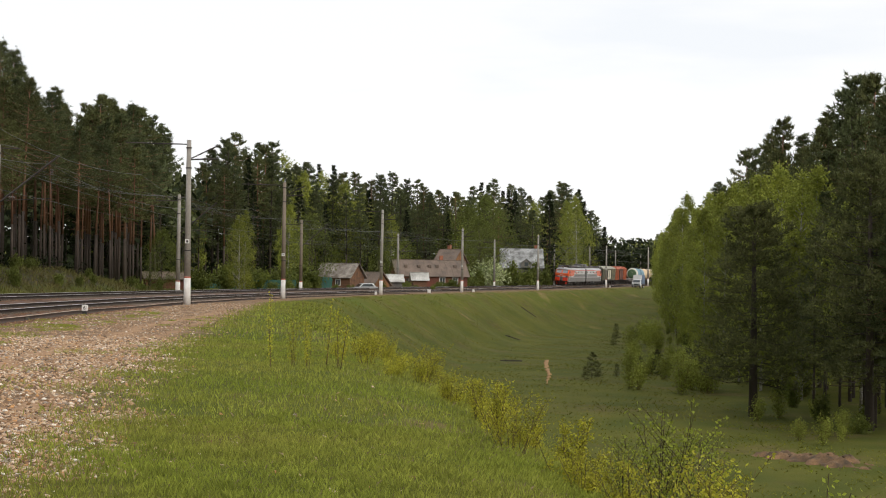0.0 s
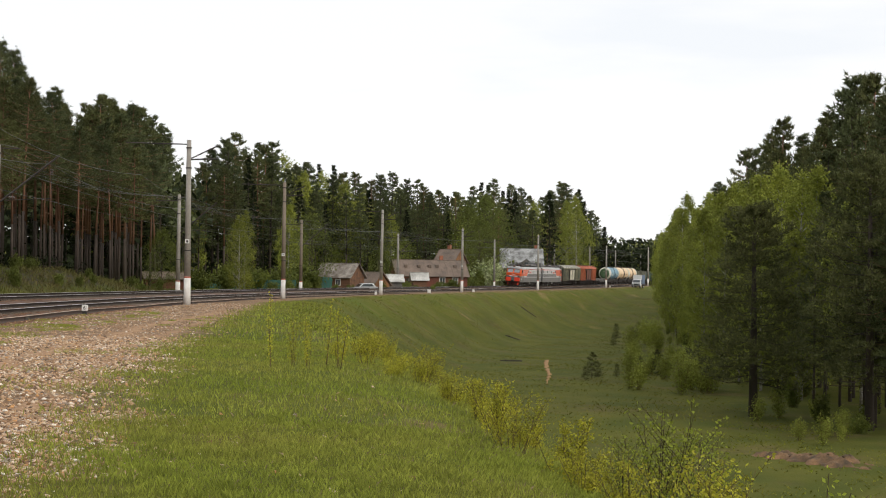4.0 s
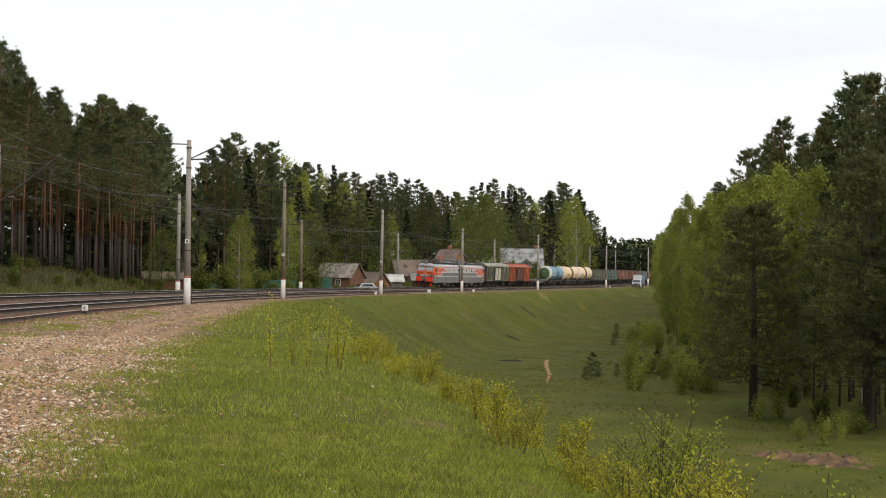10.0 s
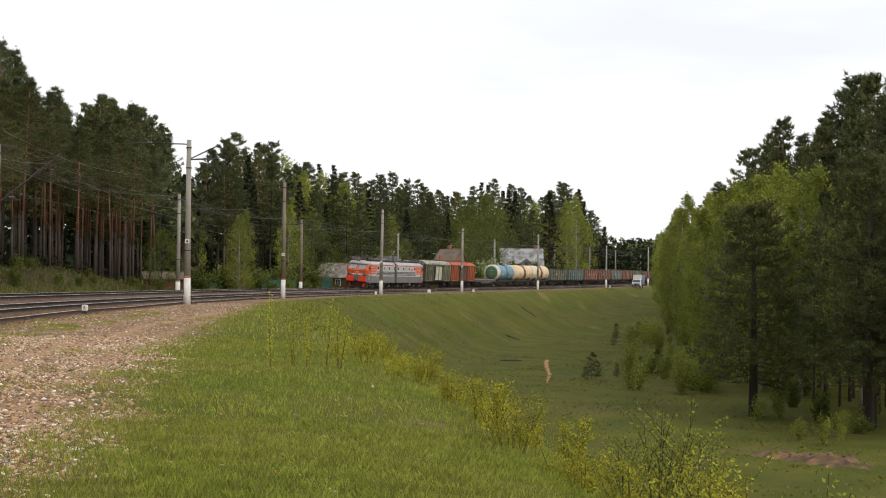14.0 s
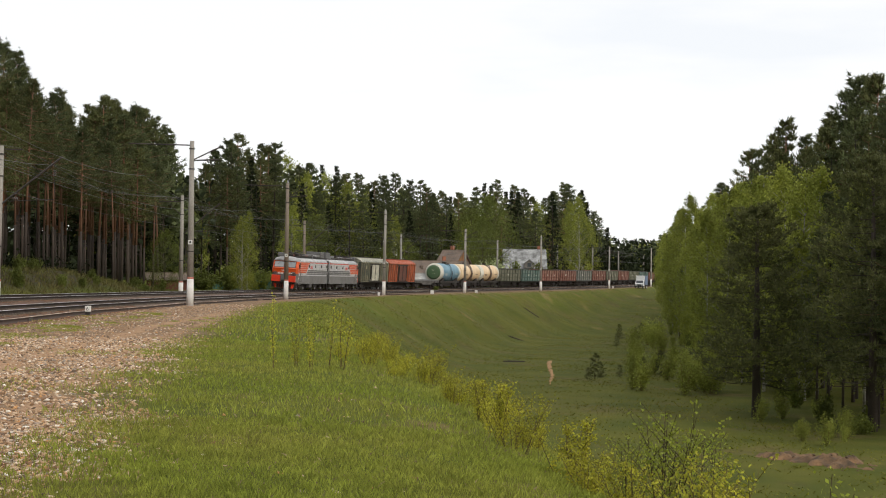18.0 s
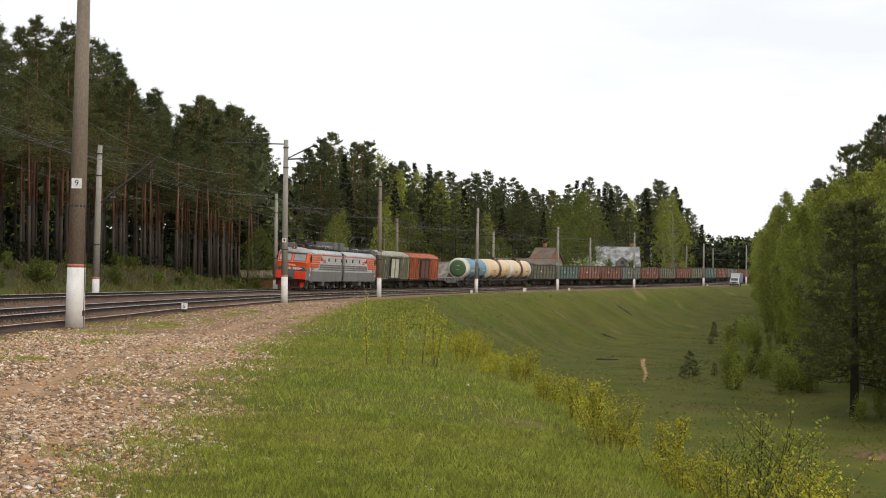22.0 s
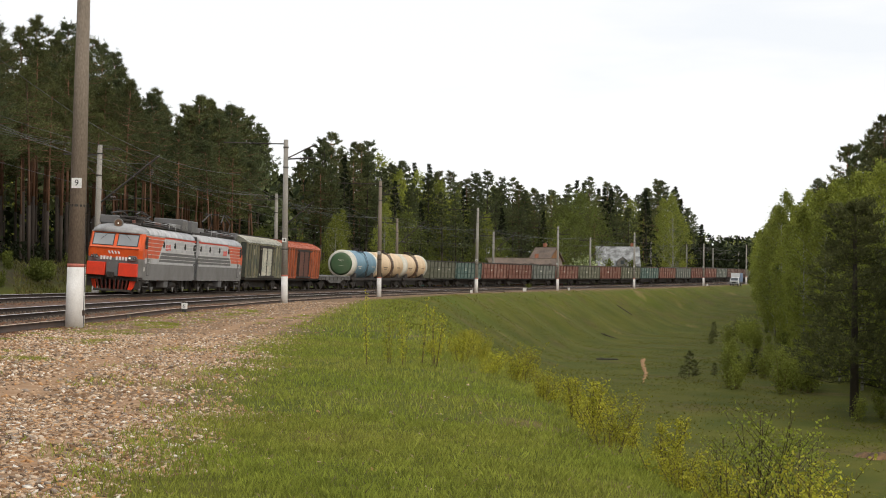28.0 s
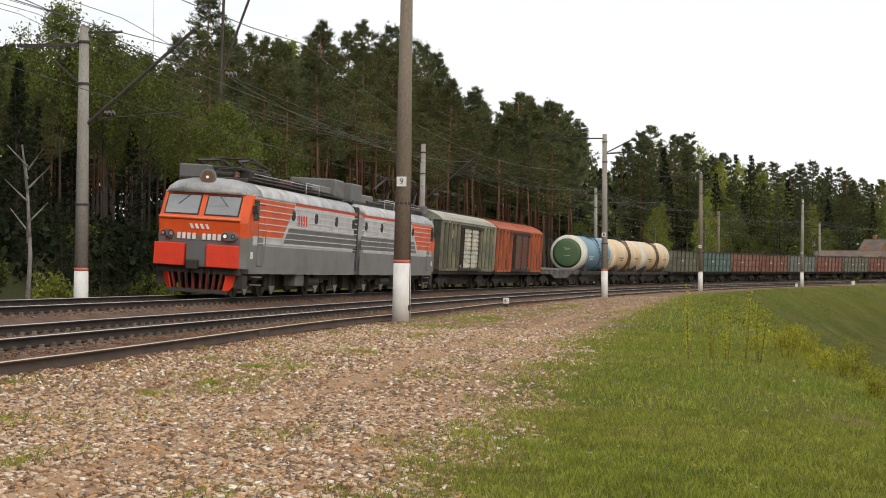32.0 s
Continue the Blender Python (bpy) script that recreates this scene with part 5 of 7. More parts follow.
        # side: cab window and door
        y = sgn
        plate("lower_panel", [(-7.77, 0.86), (6.25, 0.86), (6.25, 1.80), (-7.77, 1.80)], y, "darkgrey", e, "dark grey lower side")
        plate("cab_lower_panel", [(6.25, 0.86), (6.43, 0.86), (6.43, 2.0), (6.25, 2.0)], y, "darkgrey", e)
        plate("slanted_panel", [(-7.77, 1.94), (2.7, 1.94), (2.1, 2.5), (-7.77, 2.5)], y, "midgrey", e, "mid grey slanted stripe")
        plate("orange_panel", [(2.85, 2.12), (6.25, 2.12), (6.25, 3.38), (1.45, 3.38)], y, "orange", e, "orange cab-side field", proud=0.007)
        plate("red_stripe", [(-7.77, 3.34), (1.42, 3.34), (1.40, 3.48), (-7.77, 3.48)], y, "red", e, "red stripe under the roof")
        for k in range(7):
            z = 1.88 + k * 0.225
            part("rib", B(-7.74, 5.65 if z > 2.0 else 6.25, *sorted((y * 1.556, y * 1.578)), z - 0.016, z + 0.016), "whitepaint" if k > 0 else "grey", e)
        for x in (1.65, -1.4, -4.4, -7.1):
            part("porthole", T([(x, y * 1.55, 2.97), (x, y * 1.585, 2.97)], 0.2, 16), "rubber", e, "round engine-room window")
            part("porthole_glass", T([(x, y * 1.58, 2.97), (x, y * 1.59, 2.97)], 0.15, 16), "glass", e)
        w = plate("cab_window", [(5.7, 2.62), (6.23, 2.62), (6.23, 3.32), (5.7, 3.32)], y, "rubber", e, "cab side window", proud=0.012)
        plate("pane", [(5.75, 2.67), (6.18, 2.67), (6.18, 3.27), (5.75, 3.27)], y, "glass", w, proud=0.016)
        d = plate("cab_door", [(5.05, 1.1), (5.65, 1.1), (5.65, 3.2), (5.05, 3.2)], y, "rubber", e, "narrow engine-room door", proud=0.008)
        plate("door_leaf", [(5.08, 2.12), (5.62, 2.12), (5.62, 3.17), (5.08, 3.17)], y, "orange", d, proud=0.012)
        plate("door_foot", [(5.08, 1.13), (5.62, 1.13), (5.62, 2.1), (5.08, 2.1)], y, "darkgrey", d, proud=0.012)
        for x in (4.95, 5.78):
            part("handrail", T([(x, y * 1.61, 1.15), (x, y * 1.61, 2.35)], 0.012, 5), "darkgrey", e)
        for z in (0.45, 0.72):
            part("step", B(5.1, 5.6, *sorted((y * 1.35, y * 1.6)), z, z + 0.04), "darkgrey", e)
        part("hatch", B(6.1, 6.35, *sorted((y * 1.55, y * 1.568)), 1.35, 1.58), "whitepaint", e, "small white plate")
        # emblem on the side: red strokes
        for k in range(4):
            x = 0.95 - k * 0.32
            plate("emblem_bar", [(x - 0.14, 2.64), (x, 2.64), (x + 0.10, 3.02), (x - 0.04, 3.02)], y, "red", e, proud=0.03)
        for x in (0.1, -2.9, -5.9):
            part("filter_panel", B(x - 1.05, x + 1.05, *sorted((y * 1.55, y * 1.562)), 2.60, 3.28, bevel=0.004), "filter", e, "pale pressed filter panel")
        part("underframe_box", B(-0.6, 0.5, *sorted((y * 1.0, y * 1.45)), 0.4, 0.86, bevel=0.02), "midgrey", e)
        part("air_tank", T([(-3.2, y * 1.15, 0.55), (-1.6, y * 1.15, 0.55)], 0.2, 12), "frame", e)
        part("steps_frame", B(6.33, 6.83, *sorted((y * 1.2, y * 1.5)), 0.35, 0.78), "frame", e)
    # buffer beam, coupler and plough
    part("buffer_beam", B(6.73, 7.13, -1.42, 1.42, 0.78, 1.0), "frame", e)
    coupler(e, 7.03, 1)
    coupler(e, -7.7, -1)
    part("coupler_box", B(7.03, 7.28, -0.34, 0.34, 1.0, 1.72), "midgrey", e)
    for sgn in (-1, 1):
        part("plough_wing", loft(bmesh.new(), [[(7.08, sgn * 0.90, 0.2), (6.92, sgn * 1.02, 0.2), (6.63, sgn * 1.50, 0.76), (7.08, sgn * 1.00, 0.76)],
                                             [(7.02, sgn * 0.87, 0.2), (6.87, sgn * 0.98, 0.2), (6.57, sgn * 1.46, 0.76), (7.03, sgn * 0.97, 0.76)]]), "red", e, "red plough wing")
        for k in range(4):
            y = sgn * (0.14 + k * 0.24)
            part("plough_bar", loft(bmesh.new(), [[(6.99, y - 0.035, 0.78), (7.13, y - 0.035, 0.78), (7.13, y + 0.035, 0.78), (6.99, y + 0.035, 0.78)],
                                                  [(6.90, y * 0.86 - 0.035, 0.2), (7.04, y * 0.86 - 0.035, 0.2), (7.04, y * 0.86 + 0.035, 0.2), (6.90, y * 0.86 + 0.035, 0.2)]]), "plough", e)
    part("plough_blade", B(6.86, 7.08, -1.05, 1.05, 0.12, 0.26, bevel=0.02), "darksteel", e)
    for y in (-0.5, -0.25, 0.25, 0.5):
        part("brake_hose", T([(7.08, y, 0.95), (7.33, y, 0.75), (7.25, y, 0.45)], 0.025, 5), "rubber", e)
    # roof gear
    h = part("roof_headlight", T([(6.5, 0, 3.98), (6.63, 0, 3.98)], 0.27, 16), "darkgrey", e, "big round roof headlight")
    part("lens", T([(6.62, 0, 3.98), (6.65, 0, 3.98)], 0.21, 16), "tank_brown", h)
    disc("bulb", (6.66, 0, 3.97), 0.045, 0.02, "lamp_on" if front else "cabglass", h, axis="X")
    part("cooler_box", B(5.45, 6.13, -1.2, -0.2, 3.96, 4.42, bevel=0.04), "midgrey", e, "grey cab cooling box")
    part("roof_deck", B(-7.5, 5.6, -1.0, 1.0, 3.9, 4.06, bevel=0.03), "darksteel", e, "sooty roof deck")
    part("roof_walk", B(-7.0, 5.4, 1.02, 1.22, 3.98, 4.02), "darksteel", e)
    for x in (3.2, 4.4, 5.4, 1.6):
        for y in (-0.6, 0.6):
            bm = bmesh.new()
            for k in range(3):
                tube(bm, [(x, y, 4.0 + k * 0.09), (x, y, 4.07 + k * 0.09)], 0.11, 8, 0.07)
            part("roof_insulator", bm, "copper", e)
    for y in (-0.6, 0.6):
        part("busbar", T([(5.4, y, 4.3), (1.6, y, 4.3), (-2.0, y, 4.32)], 0.04, 5), "darksteel", e)
    part("resistor_box", B(-0.4, 1.3, -0.8, 0.8, 4.0, 4.32, bevel=0.03), "darksteel", e, "dark roof equipment box")
    for k in range(6):
        part("louvre", B(-0.3 + k * 0.27, -0.16 + k * 0.27, 0.79, 0.83, 4.06, 4.30), "copper", e)
    part("roof_house", B(-7.6, -5.9, -0.95, 0.95, 3.95, 4.78, bevel=0.05), "midgrey", e, "grey ventilation hood")
    part("roof_house_low", B(-5.85, -3.6, -0.85, 0.85, 3.95, 4.4, bevel=0.04), "darkgrey", e)
    for y in (-1.2, 1.2):
        bm = bmesh.new()
        tube(bm, [(-2.8, y, 4.3), (-1.0, y, 4.3)], 0.02, 5)
        tube(bm, [(-2.8, y, 3.9), (-2.8, y, 4.3)], 0.02, 5)
        tube(bm, [(-1.0, y, 3.9), (-1.0, y, 4.3)], 0.02, 5)
        part("roof_rail", bm, "roofgrey", e)
    for y in (-1.05, 1.05):
        part("cable_duct", T([(5.3, y, 4.1), (2.0, y, 4.12), (-5.4, y, 4.1)], 0.05, 6), "darksteel", e)
        part("walk_rail", T([(4.9, y, 4.24), (-3.2, y, 4.24)], 0.016, 4), "roofgrey", e)
    for k in range(7):
        x = 5.0 - k * 0.62
        part("choke_coil", T([(x, -0.35, 4.16), (x, 0.35, 4.16)], 0.11, 10), "copper" if k % 2 else "frame", e)
    for x, w in ((4.9, 0.5), (2.9, 0.7), (1.9, 0.35), (-1.2, 0.6), (-2.4, 0.5)):
        part("roof_switch", B(x - w / 2, x + w / 2, 0.55, 0.95, 4.06, 4.34, bevel=0.03), "frame", e, "sooty roof switch box")
    for k in range(9):
        part("hood_slat", B(-7.5 + k * 0.18, -7.42 + k * 0.18, 0.95, 0.975, 4.1, 4.68), "darkgrey", e)
    # pantograph: folded on the first section, raised on the second
    bm = bmesh.new()
    up = 5.62 if not front else 4.72
    mid = (4.42 + up) / 2
    for y in (-0.75, 0.75):
        tube(bm, [(2.2, y, 4.36), (5.6, y, 4.36)], 0.06, 5)
        tube(bm, [(3.1, y, 4.4), (2.3 if not front else 2.0, y * 0.95, mid), (3.75, y * 0.7, up)], 0.055, 5)
        tube(bm, [(4.7, y, 4.4), (5.4 if not front else 5.8, y * 0.95, mid), (4.05, y * 0.7, up)], 0.055, 5)
    for a, b in ((2.4, 5.2), (3.0, 4.6), (2.2, 3.6)):
        tube(bm, [(a, -0.7, 4.5), (b, 0.7, 4.44)], 0.03, 4)
        tube(bm, [(a, 0.7, 4.5), (b, -0.7, 4.44)], 0.03, 4)
    for x in (2.2, 3.1, 4.7, 5.6):
        tube(bm, [(x, -0.75, 4.38), (x, 0.75, 4.38)], 0.03, 5)
    pan = part("pantograph", bm, "darksteel", e, "raised pantograph" if not front else "folded pantograph")
    bm = bmesh.new()
    for x in (3.7, 4.1):
        tube(bm, [(x, -0.98, up - 0.12), (x, -0.7, up + 0.06), (x, 0.7, up + 0.06), (x, 0.98, up - 0.12)], 0.025, 5)
    part("pan_head", bm, "darksteel", pan)
    # gangway bellows at the inner end
    part("bellows", B(-8.21, -7.78, -1.42, 1.42, 1.0, 3.75, bevel=0.05), "rubber", e, "black gangway bellows")
    for x in (4.35, -4.35):
        b, ws = bogie(e, x, 0.625, 3.0, loco=True)
        WHEELS.extend((w, 0.625) for w in ws)
    part("transformer_box", B(-7.4, 5.9, -0.75, 0.75, 0.22, 0.86), "frame", e)
    return e


def underframe(e, L, z0=1.0, z1=1.28, w=1.4):
    part("sole_bar", B(-L / 2, L / 2, -w, -w + 0.15, z0, z1), "frame", e)
    part("sole_bar", B(-L / 2, L / 2, w - 0.15, w, z0, z1), "frame", e)
    part("centre_sill", B(-L / 2, L / 2, -0.25, 0.25, z0 - 0.15, z1), "frame", e)
    for x in (-L / 2, L / 2 - 0.12):
        part("end_beam", B(x, x + 0.12, -w - 0.05, w + 0.05, z0, z1), "frame", e)
    coupler(e, L / 2, 1)
    coupler(e, -L / 2, -1)
    # plain dark box added for the deep shade beneath the wagon
    part("brake_gear", B(-L / 2 + 0.8, L / 2 - 0.8, -0.7, 0.7, 0.3, 0.9), "frame", e)
    part("brake_cylinder", T([(0.6, 0.5, 0.75), (1.3, 0.5, 0.75)], 0.18, 10), "frame", e)


def boxcar(side, ribm, roofm, doorm, label):
    e = thing("boxcar", label, "freight wagon", "train")
    L, h = 13.87, 1.42
    z0, ze, zt = 1.16, 3.88, 4.42
    # the wall's dark colour carries the shade between the paler posts
    part("body", B(-L / 2, L / 2, -h, h, z0, ze), side, e)
    arc = [(-h - 0.12, ze - 0.03), (-1.25, ze + 0.2), (-0.7, zt - 0.1), (0, zt), (0.7, zt - 0.1), (1.25, ze + 0.2), (h + 0.12, ze - 0.03)]
    bm = bmesh.new()
    loft(bm, [[(x, y, z) for y, z in arc] for x in (-L / 2 - 0.08, L / 2 + 0.08)])
    part("roof", bm, roofm, e)
    n = 22
    for i in range(n + 1):
        x = -L / 2 + L * i / n
        bm = bmesh.new()
        loft(bm, [[(x + d, y * 1.005, z + 0.03) for y, z in arc] for d in (-0.03, 0.03)])
        part("roof_seam", bm, "tank_white" if roofm == "roof_zinc" else roofm, e)
    part("roof_walk", B(-L / 2, L / 2, -0.2, 0.2, zt + 0.04, zt + 0.09), "frame", e)
    for sgn in (-1, 1):
        for i in range(15):
            x = -L / 2 + 0.06 + (L - 0.12) * i / 14
            if abs(x) < 2.35:
                continue
            part("side_post", B(x - 0.085, x + 0.085, *sorted((sgn * h, sgn * (h + 0.13))), z0, ze - 0.05), ribm, e)
        part("top_rail", B(-L / 2, L / 2, *sorted((sgn * h, sgn * (h + 0.06))), ze - 0.14, ze - 0.04), ribm, e)
        part("bottom_rail", B(-L / 2, L / 2, *sorted((sgn * h, sgn * (h + 0.08))), z0 - 0.06, z0 + 0.08), ribm, e)
        d = part("sliding_door", B(-1.95, 1.95, *sorted((sgn * (h + 0.02), sgn * (h + 0.10))), z0 + 0.1, ze - 0.3), doorm, e, "sliding door")
        for k in range(9):
            z = z0 + 0.2 + k * 0.245
            for a, b in ((-1.85, -0.05), (0.05, 1.85)):
                part("door_slat", B(a, b, *sorted((sgn * (h + 0.10), sgn * (h + 0.15))), z, z + 0.15), doorm, d)
        for x in (-2.2, 2.2):
            part("door_post", B(x - 0.05, x + 0.05, *sorted((sgn * h, sgn * (h + 0.14))), z0 + 0.3, ze - 0.5), "frame", e)
        part("door_track", B(-2.9, 2.9, *sorted((sgn * h, sgn * (h + 0.16))), ze - 0.34, ze - 0.22), "frame", e)
        part("door_sill", B(-2.9, 2.9, *sorted((sgn * h, sgn * (h + 0.18))), z0 - 0.02, z0 + 0.12), "frame", e)
        for x in (-1.93, 0.0, 1.93):
            part("door_edge", B(x - 0.05, x + 0.05, *sorted((sgn * (h + 0.08), sgn * (h + 0.17))), z0 + 0.12, ze - 0.34), "frame", d, "dark door edge")
        for x in (-4.6, 4.6):
            part("hatch", B(x - 0.35, x + 0.35, *sorted((sgn * h, sgn * (h + 0.05))), 2.9, 3.4), ribm, e)
        part("eave_strip", B(-L / 2, L / 2, *sorted((sgn * h, sgn * (h + 0.03))), ze - 0.26, ze - 0.14), "frame", e)
    for x in (-L / 2 - 0.06, L / 2):
        for y in (-0.9, 0, 0.9):
            part("end_post", B(x, x + 0.06, y - 0.06, y + 0.06, z0, ze + 0.1), ribm, e)
    for i in range(6):
        part("ladder_rung", T([(L / 2 + 0.12, 0.95, 1.5 + i * 0.38), (L / 2 + 0.12, 1.35, 1.5 + i * 0.38)], 0.015, 4), "frame", e)
    underframe(e, L, 0.92, 1.18)
    for x in (5.0, -5.0):
        b, ws = bogie(e, x)
        WHEELS.extend((w, 0.475) for w in ws)
    return e


def flatcar():
    e = thing("flat_wagon", "empty flat wagon with a worn steel deck", "freight wagon", "train")
    L = 13.4
    part("deck", B(-L / 2, L / 2, -1.4, 1.4, 1.22, 1.31, bevel=0.01), "flatdeck", e)
    for k in range(24):
        x = -L / 2 + 0.1 + k * 0.55
        part("deck_plank", B(x, x + 0.5, -1.36, 1.36, 1.31, 1.335), "flatdeck", e)
    for sgn in (-1, 1):
        part("fishbelly_sill", prism(bmesh.new(), [(-L / 2, 1.2), (L / 2, 1.2), (L / 2, 0.98), (3.4, 0.95), (2.2, 0.66), (-2.2, 0.66), (-3.4, 0.95), (-L / 2, 0.98)],
                                    sgn * 1.22, sgn * 1.36), "flatdeck", e)
        for k in range(8):
            x = -L / 2 + 0.8 + k * 1.68
            part("stake_pocket", B(x - 0.09, x + 0.09, *sorted((sgn * 1.36, sgn * 1.46))  , 0.98, 1.26), "flatdeck", e)
    underframe(e, L, 0.95, 1.2, 1.2)
    for x in (4.86, -4.86):
        b, ws = bogie(e, x)
        WHEELS.extend((w, 0.475) for w in ws)
    return e


def tankcar(bodym, endm, rimm, bandm, label, pale=None):
    e = thing("tank_wagon", label, "tank wagon", "train")
    L, R, zc = 11.3, 1.5, 2.62
    bl = 5.28
    bm = bmesh.new()
    rings = []
    for x, k in [(-bl, 1), (-0.5, 1), (0.5, 1), (bl, 1)]:
        rings.append([(x, R * k * math.cos(a), zc + R * k * math.sin(a)) for a in (2 * math.pi * i / 40 for i in range(40))])
    loft(bm, rings, cap=False)
    part("shell", bm, bodym, e, smooth=True)
    for sgn in (-1, 1):
        bm = bmesh.new()
        sec = [[(sgn * (bl + d), R * k * math.cos(a), zc + R * k * math.sin(a)) for a in (2 * math.pi * i / 40 for i in range(40))]
               for d, k in ((0, 1.0), (0.1, 0.985), (0.2, 0.94), (0.26, 0.88), (0.30, 0.82))]
        loft(bm, sec, cap=False)
        part("end_rim", bm, rimm, e, "pale rim of the tank end", True)
        bm = bmesh.new()
        sec = [[(sgn * (bl + d), R * k * math.cos(a), zc + R * k * math.sin(a)) for a in (2 * math.pi * i / 40 for i in range(40))]
               for d, k in ((0.30, 0.82), (0.36, 0.66), (0.40, 0.45), (0.42, 0.2), (0.425, 0.02))]
        loft(bm, sec)
        part("end_dome", bm, endm, e, "domed tank end", True)
        if endm == "tank_green":
            for z, w in ((3.02, 0.34), (2.93, 0.2), (2.42, 0.26)):
                part("stencil_bar", B(*sorted((sgn * (bl + 0.425), sgn * (bl + 0.44))), -w, w, z, z + 0.03), "box_pale", e)
        part("rim_ring", loft(bmesh.new(), [[(sgn * (bl - d), (R + k) * math.cos(a), zc + (R + k) * math.sin(a)) for a in (2 * math.pi * i / 40 for i in range(40))]
                                            for d, k in ((0.0, 0.002), (0.0, 0.012), (0.9 if rimm == "tank_white" else 0.3, 0.012), (0.9 if rimm == "tank_white" else 0.3, 0.002))], cap=False), rimm, e, smooth=True)
    # spill band and ladder at the manhole
    bm = bmesh.new()
    loft(bm, [[(x, (R + k) * math.cos(a), zc + (R + k) * math.sin(a)) for a in (2 * math.pi * i / 40 for i in range(40))] for x, k in ((-0.62, 0.001), (-0.62, 0.01), (0.62, 0.01), (0.62, 0.001))], cap=False)
    part("spill_band", bm, bandm, e, "stained band below the manhole", True)
    part("manhole", T([(0, 0, zc + R - 0.1), (0, 0, zc + R + 0.28)], 0.36, 14), "frame", e)
    part("hatch_lid", T([(0, 0, zc + R + 0.28), (0, 0, zc + R + 0.33)], 0.42, 14), "frame", e)
    for sgn in (-1, 1):
        bm = bmesh.new()
        for d in (-0.22, 0.22):
            tube(bm, [(d, sgn * 1.42, 1.3), (d, sgn * 1.62, zc), (d, sgn * 1.2, zc + 1.12), (d, sgn * 0.7, zc + R + 0.15)], 0.025, 4)
        for k in range(9):
            z = 1.5 + k * 0.28
            y = math.sqrt(max(0.2, 1.64 ** 2 - (z - zc) ** 2))
            tube(bm, [(-0.22, sgn * y, z), (0.22, sgn * y, z)], 0.02, 4)
        part("ladder", bm, "frame", e)
        part("walkway_rail", T([(-1.2, sgn * 0.6, zc + R + 0.25), (1.2, sgn * 0.6, zc + R + 0.25)], 0.025, 5), "frame", e)
        part("walkway", B(-1.2, 1.2, *sorted((sgn * 0.45, sgn * 0.8)), zc + R - 0.05, zc + R), "frame", e)
        for x in (-4.6, 4.6, -3.0, 3.0):
            part("strap", loft(bmesh.new(), [[(x + d, (R + 0.02) * math.cos(a), zc + (R + 0.02) * math.sin(a)) for a in (2 * math.pi * i / 30 for i in range(30))] for d in (-0.03, 0.03)], cap=False), bodym, e) if sgn > 0 else None
        for x0, x1, z in ((2.2, 3.9, 2.45), (2.4, 3.4, 2.25), (-3.8, -2.4, 2.45)):
            yy = math.sqrt(R * R - (z - zc) ** 2)
            part("stencil_bar", B(x0, x1, *sorted((sgn * (yy - 0.02), sgn * (yy + 0.012))), z - 0.05, z + 0.05), "tank_brown" if pale is None else pale, e)
    for x in (-3.9, 3.9):
        part("saddle", prism(bmesh.new(), [(x - 0.5, 1.2), (x + 0.5, 1.2), (x + 0.35, 1.75), (x - 0.35, 1.75)], -1.25, 1.25), "frame", e)
    underframe(e, L, 0.95, 1.22, 1.3)
    for x in (3.9, -3.9):
        b, ws = bogie(e, x)
        WHEELS.extend((w, 0.475) for w in ws)
    return e


def gondola(paint, label):
    e = thing("gondola_wagon", label, "freight wagon", "train")
    L, h = 12.75, 1.52
    post = paint.replace("gon_", "post_")
    z0, z1 = 1.25, 3.44
    for sgn in (-1, 1):
        part("side_wall", B(-L / 2, L / 2, *sorted((sgn * (h - 0.06), sgn * h)), z0, z1), paint, e)
        part("end_wall", B(*sorted((sgn * (L / 2 - 0.06), sgn * L / 2)), -h + 0.06, h - 0.06, z0, z1), paint, e)
        part("top_rim", B(-L / 2 - 0.04, L / 2 + 0.04, *sorted((sgn * (h - 0.08), sgn * (h + 0.07))), z1, z1 + 0.08), "frame", e, "dark worn top rim")
        part("bottom_rim", B(-L / 2, L / 2, *sorted((sgn * h, sgn * (h + 0.06))), z0 - 0.05, z0 + 0.1), post, e)
        for i in range(8):
            x = -L / 2 + 0.1 + (L - 0.2) * i / 7
            part("side_post", prism(bmesh.new(), [(x - 0.11, z0), (x + 0.11, z0), (x + 0.08, z1), (x - 0.08, z1)], *sorted((sgn * h, sgn * (h + 0.11)))), post, e)
        for i in range(2):
            z = 1.95 + i * 0.75
            part("press_rib", B(-L / 2 + 0.1, L / 2 - 0.1, *sorted((sgn * h, sgn * (h + 0.035))), z - 0.05, z + 0.05), post, e)
        for x in (-3.6, 1.5):
            for k in range(2):
                part("stencil_bar", B(x, x + 0.9, *sorted((sgn * (h + 0.001), sgn * (h + 0.012))), 2.35 + k * 0.25, 2.47 + k * 0.25), "tank_white", e)
    part("load", B(-L / 2 + 0.06, L / 2 - 0.06, -h + 0.06, h - 0.06, 1.2, 2.9), "frame", e, "dark bulk load")
    underframe(e, L, 0.95, 1.25, 1.35)
    for x in (4.33, -4.33):
        bogie(e, x)
    return e


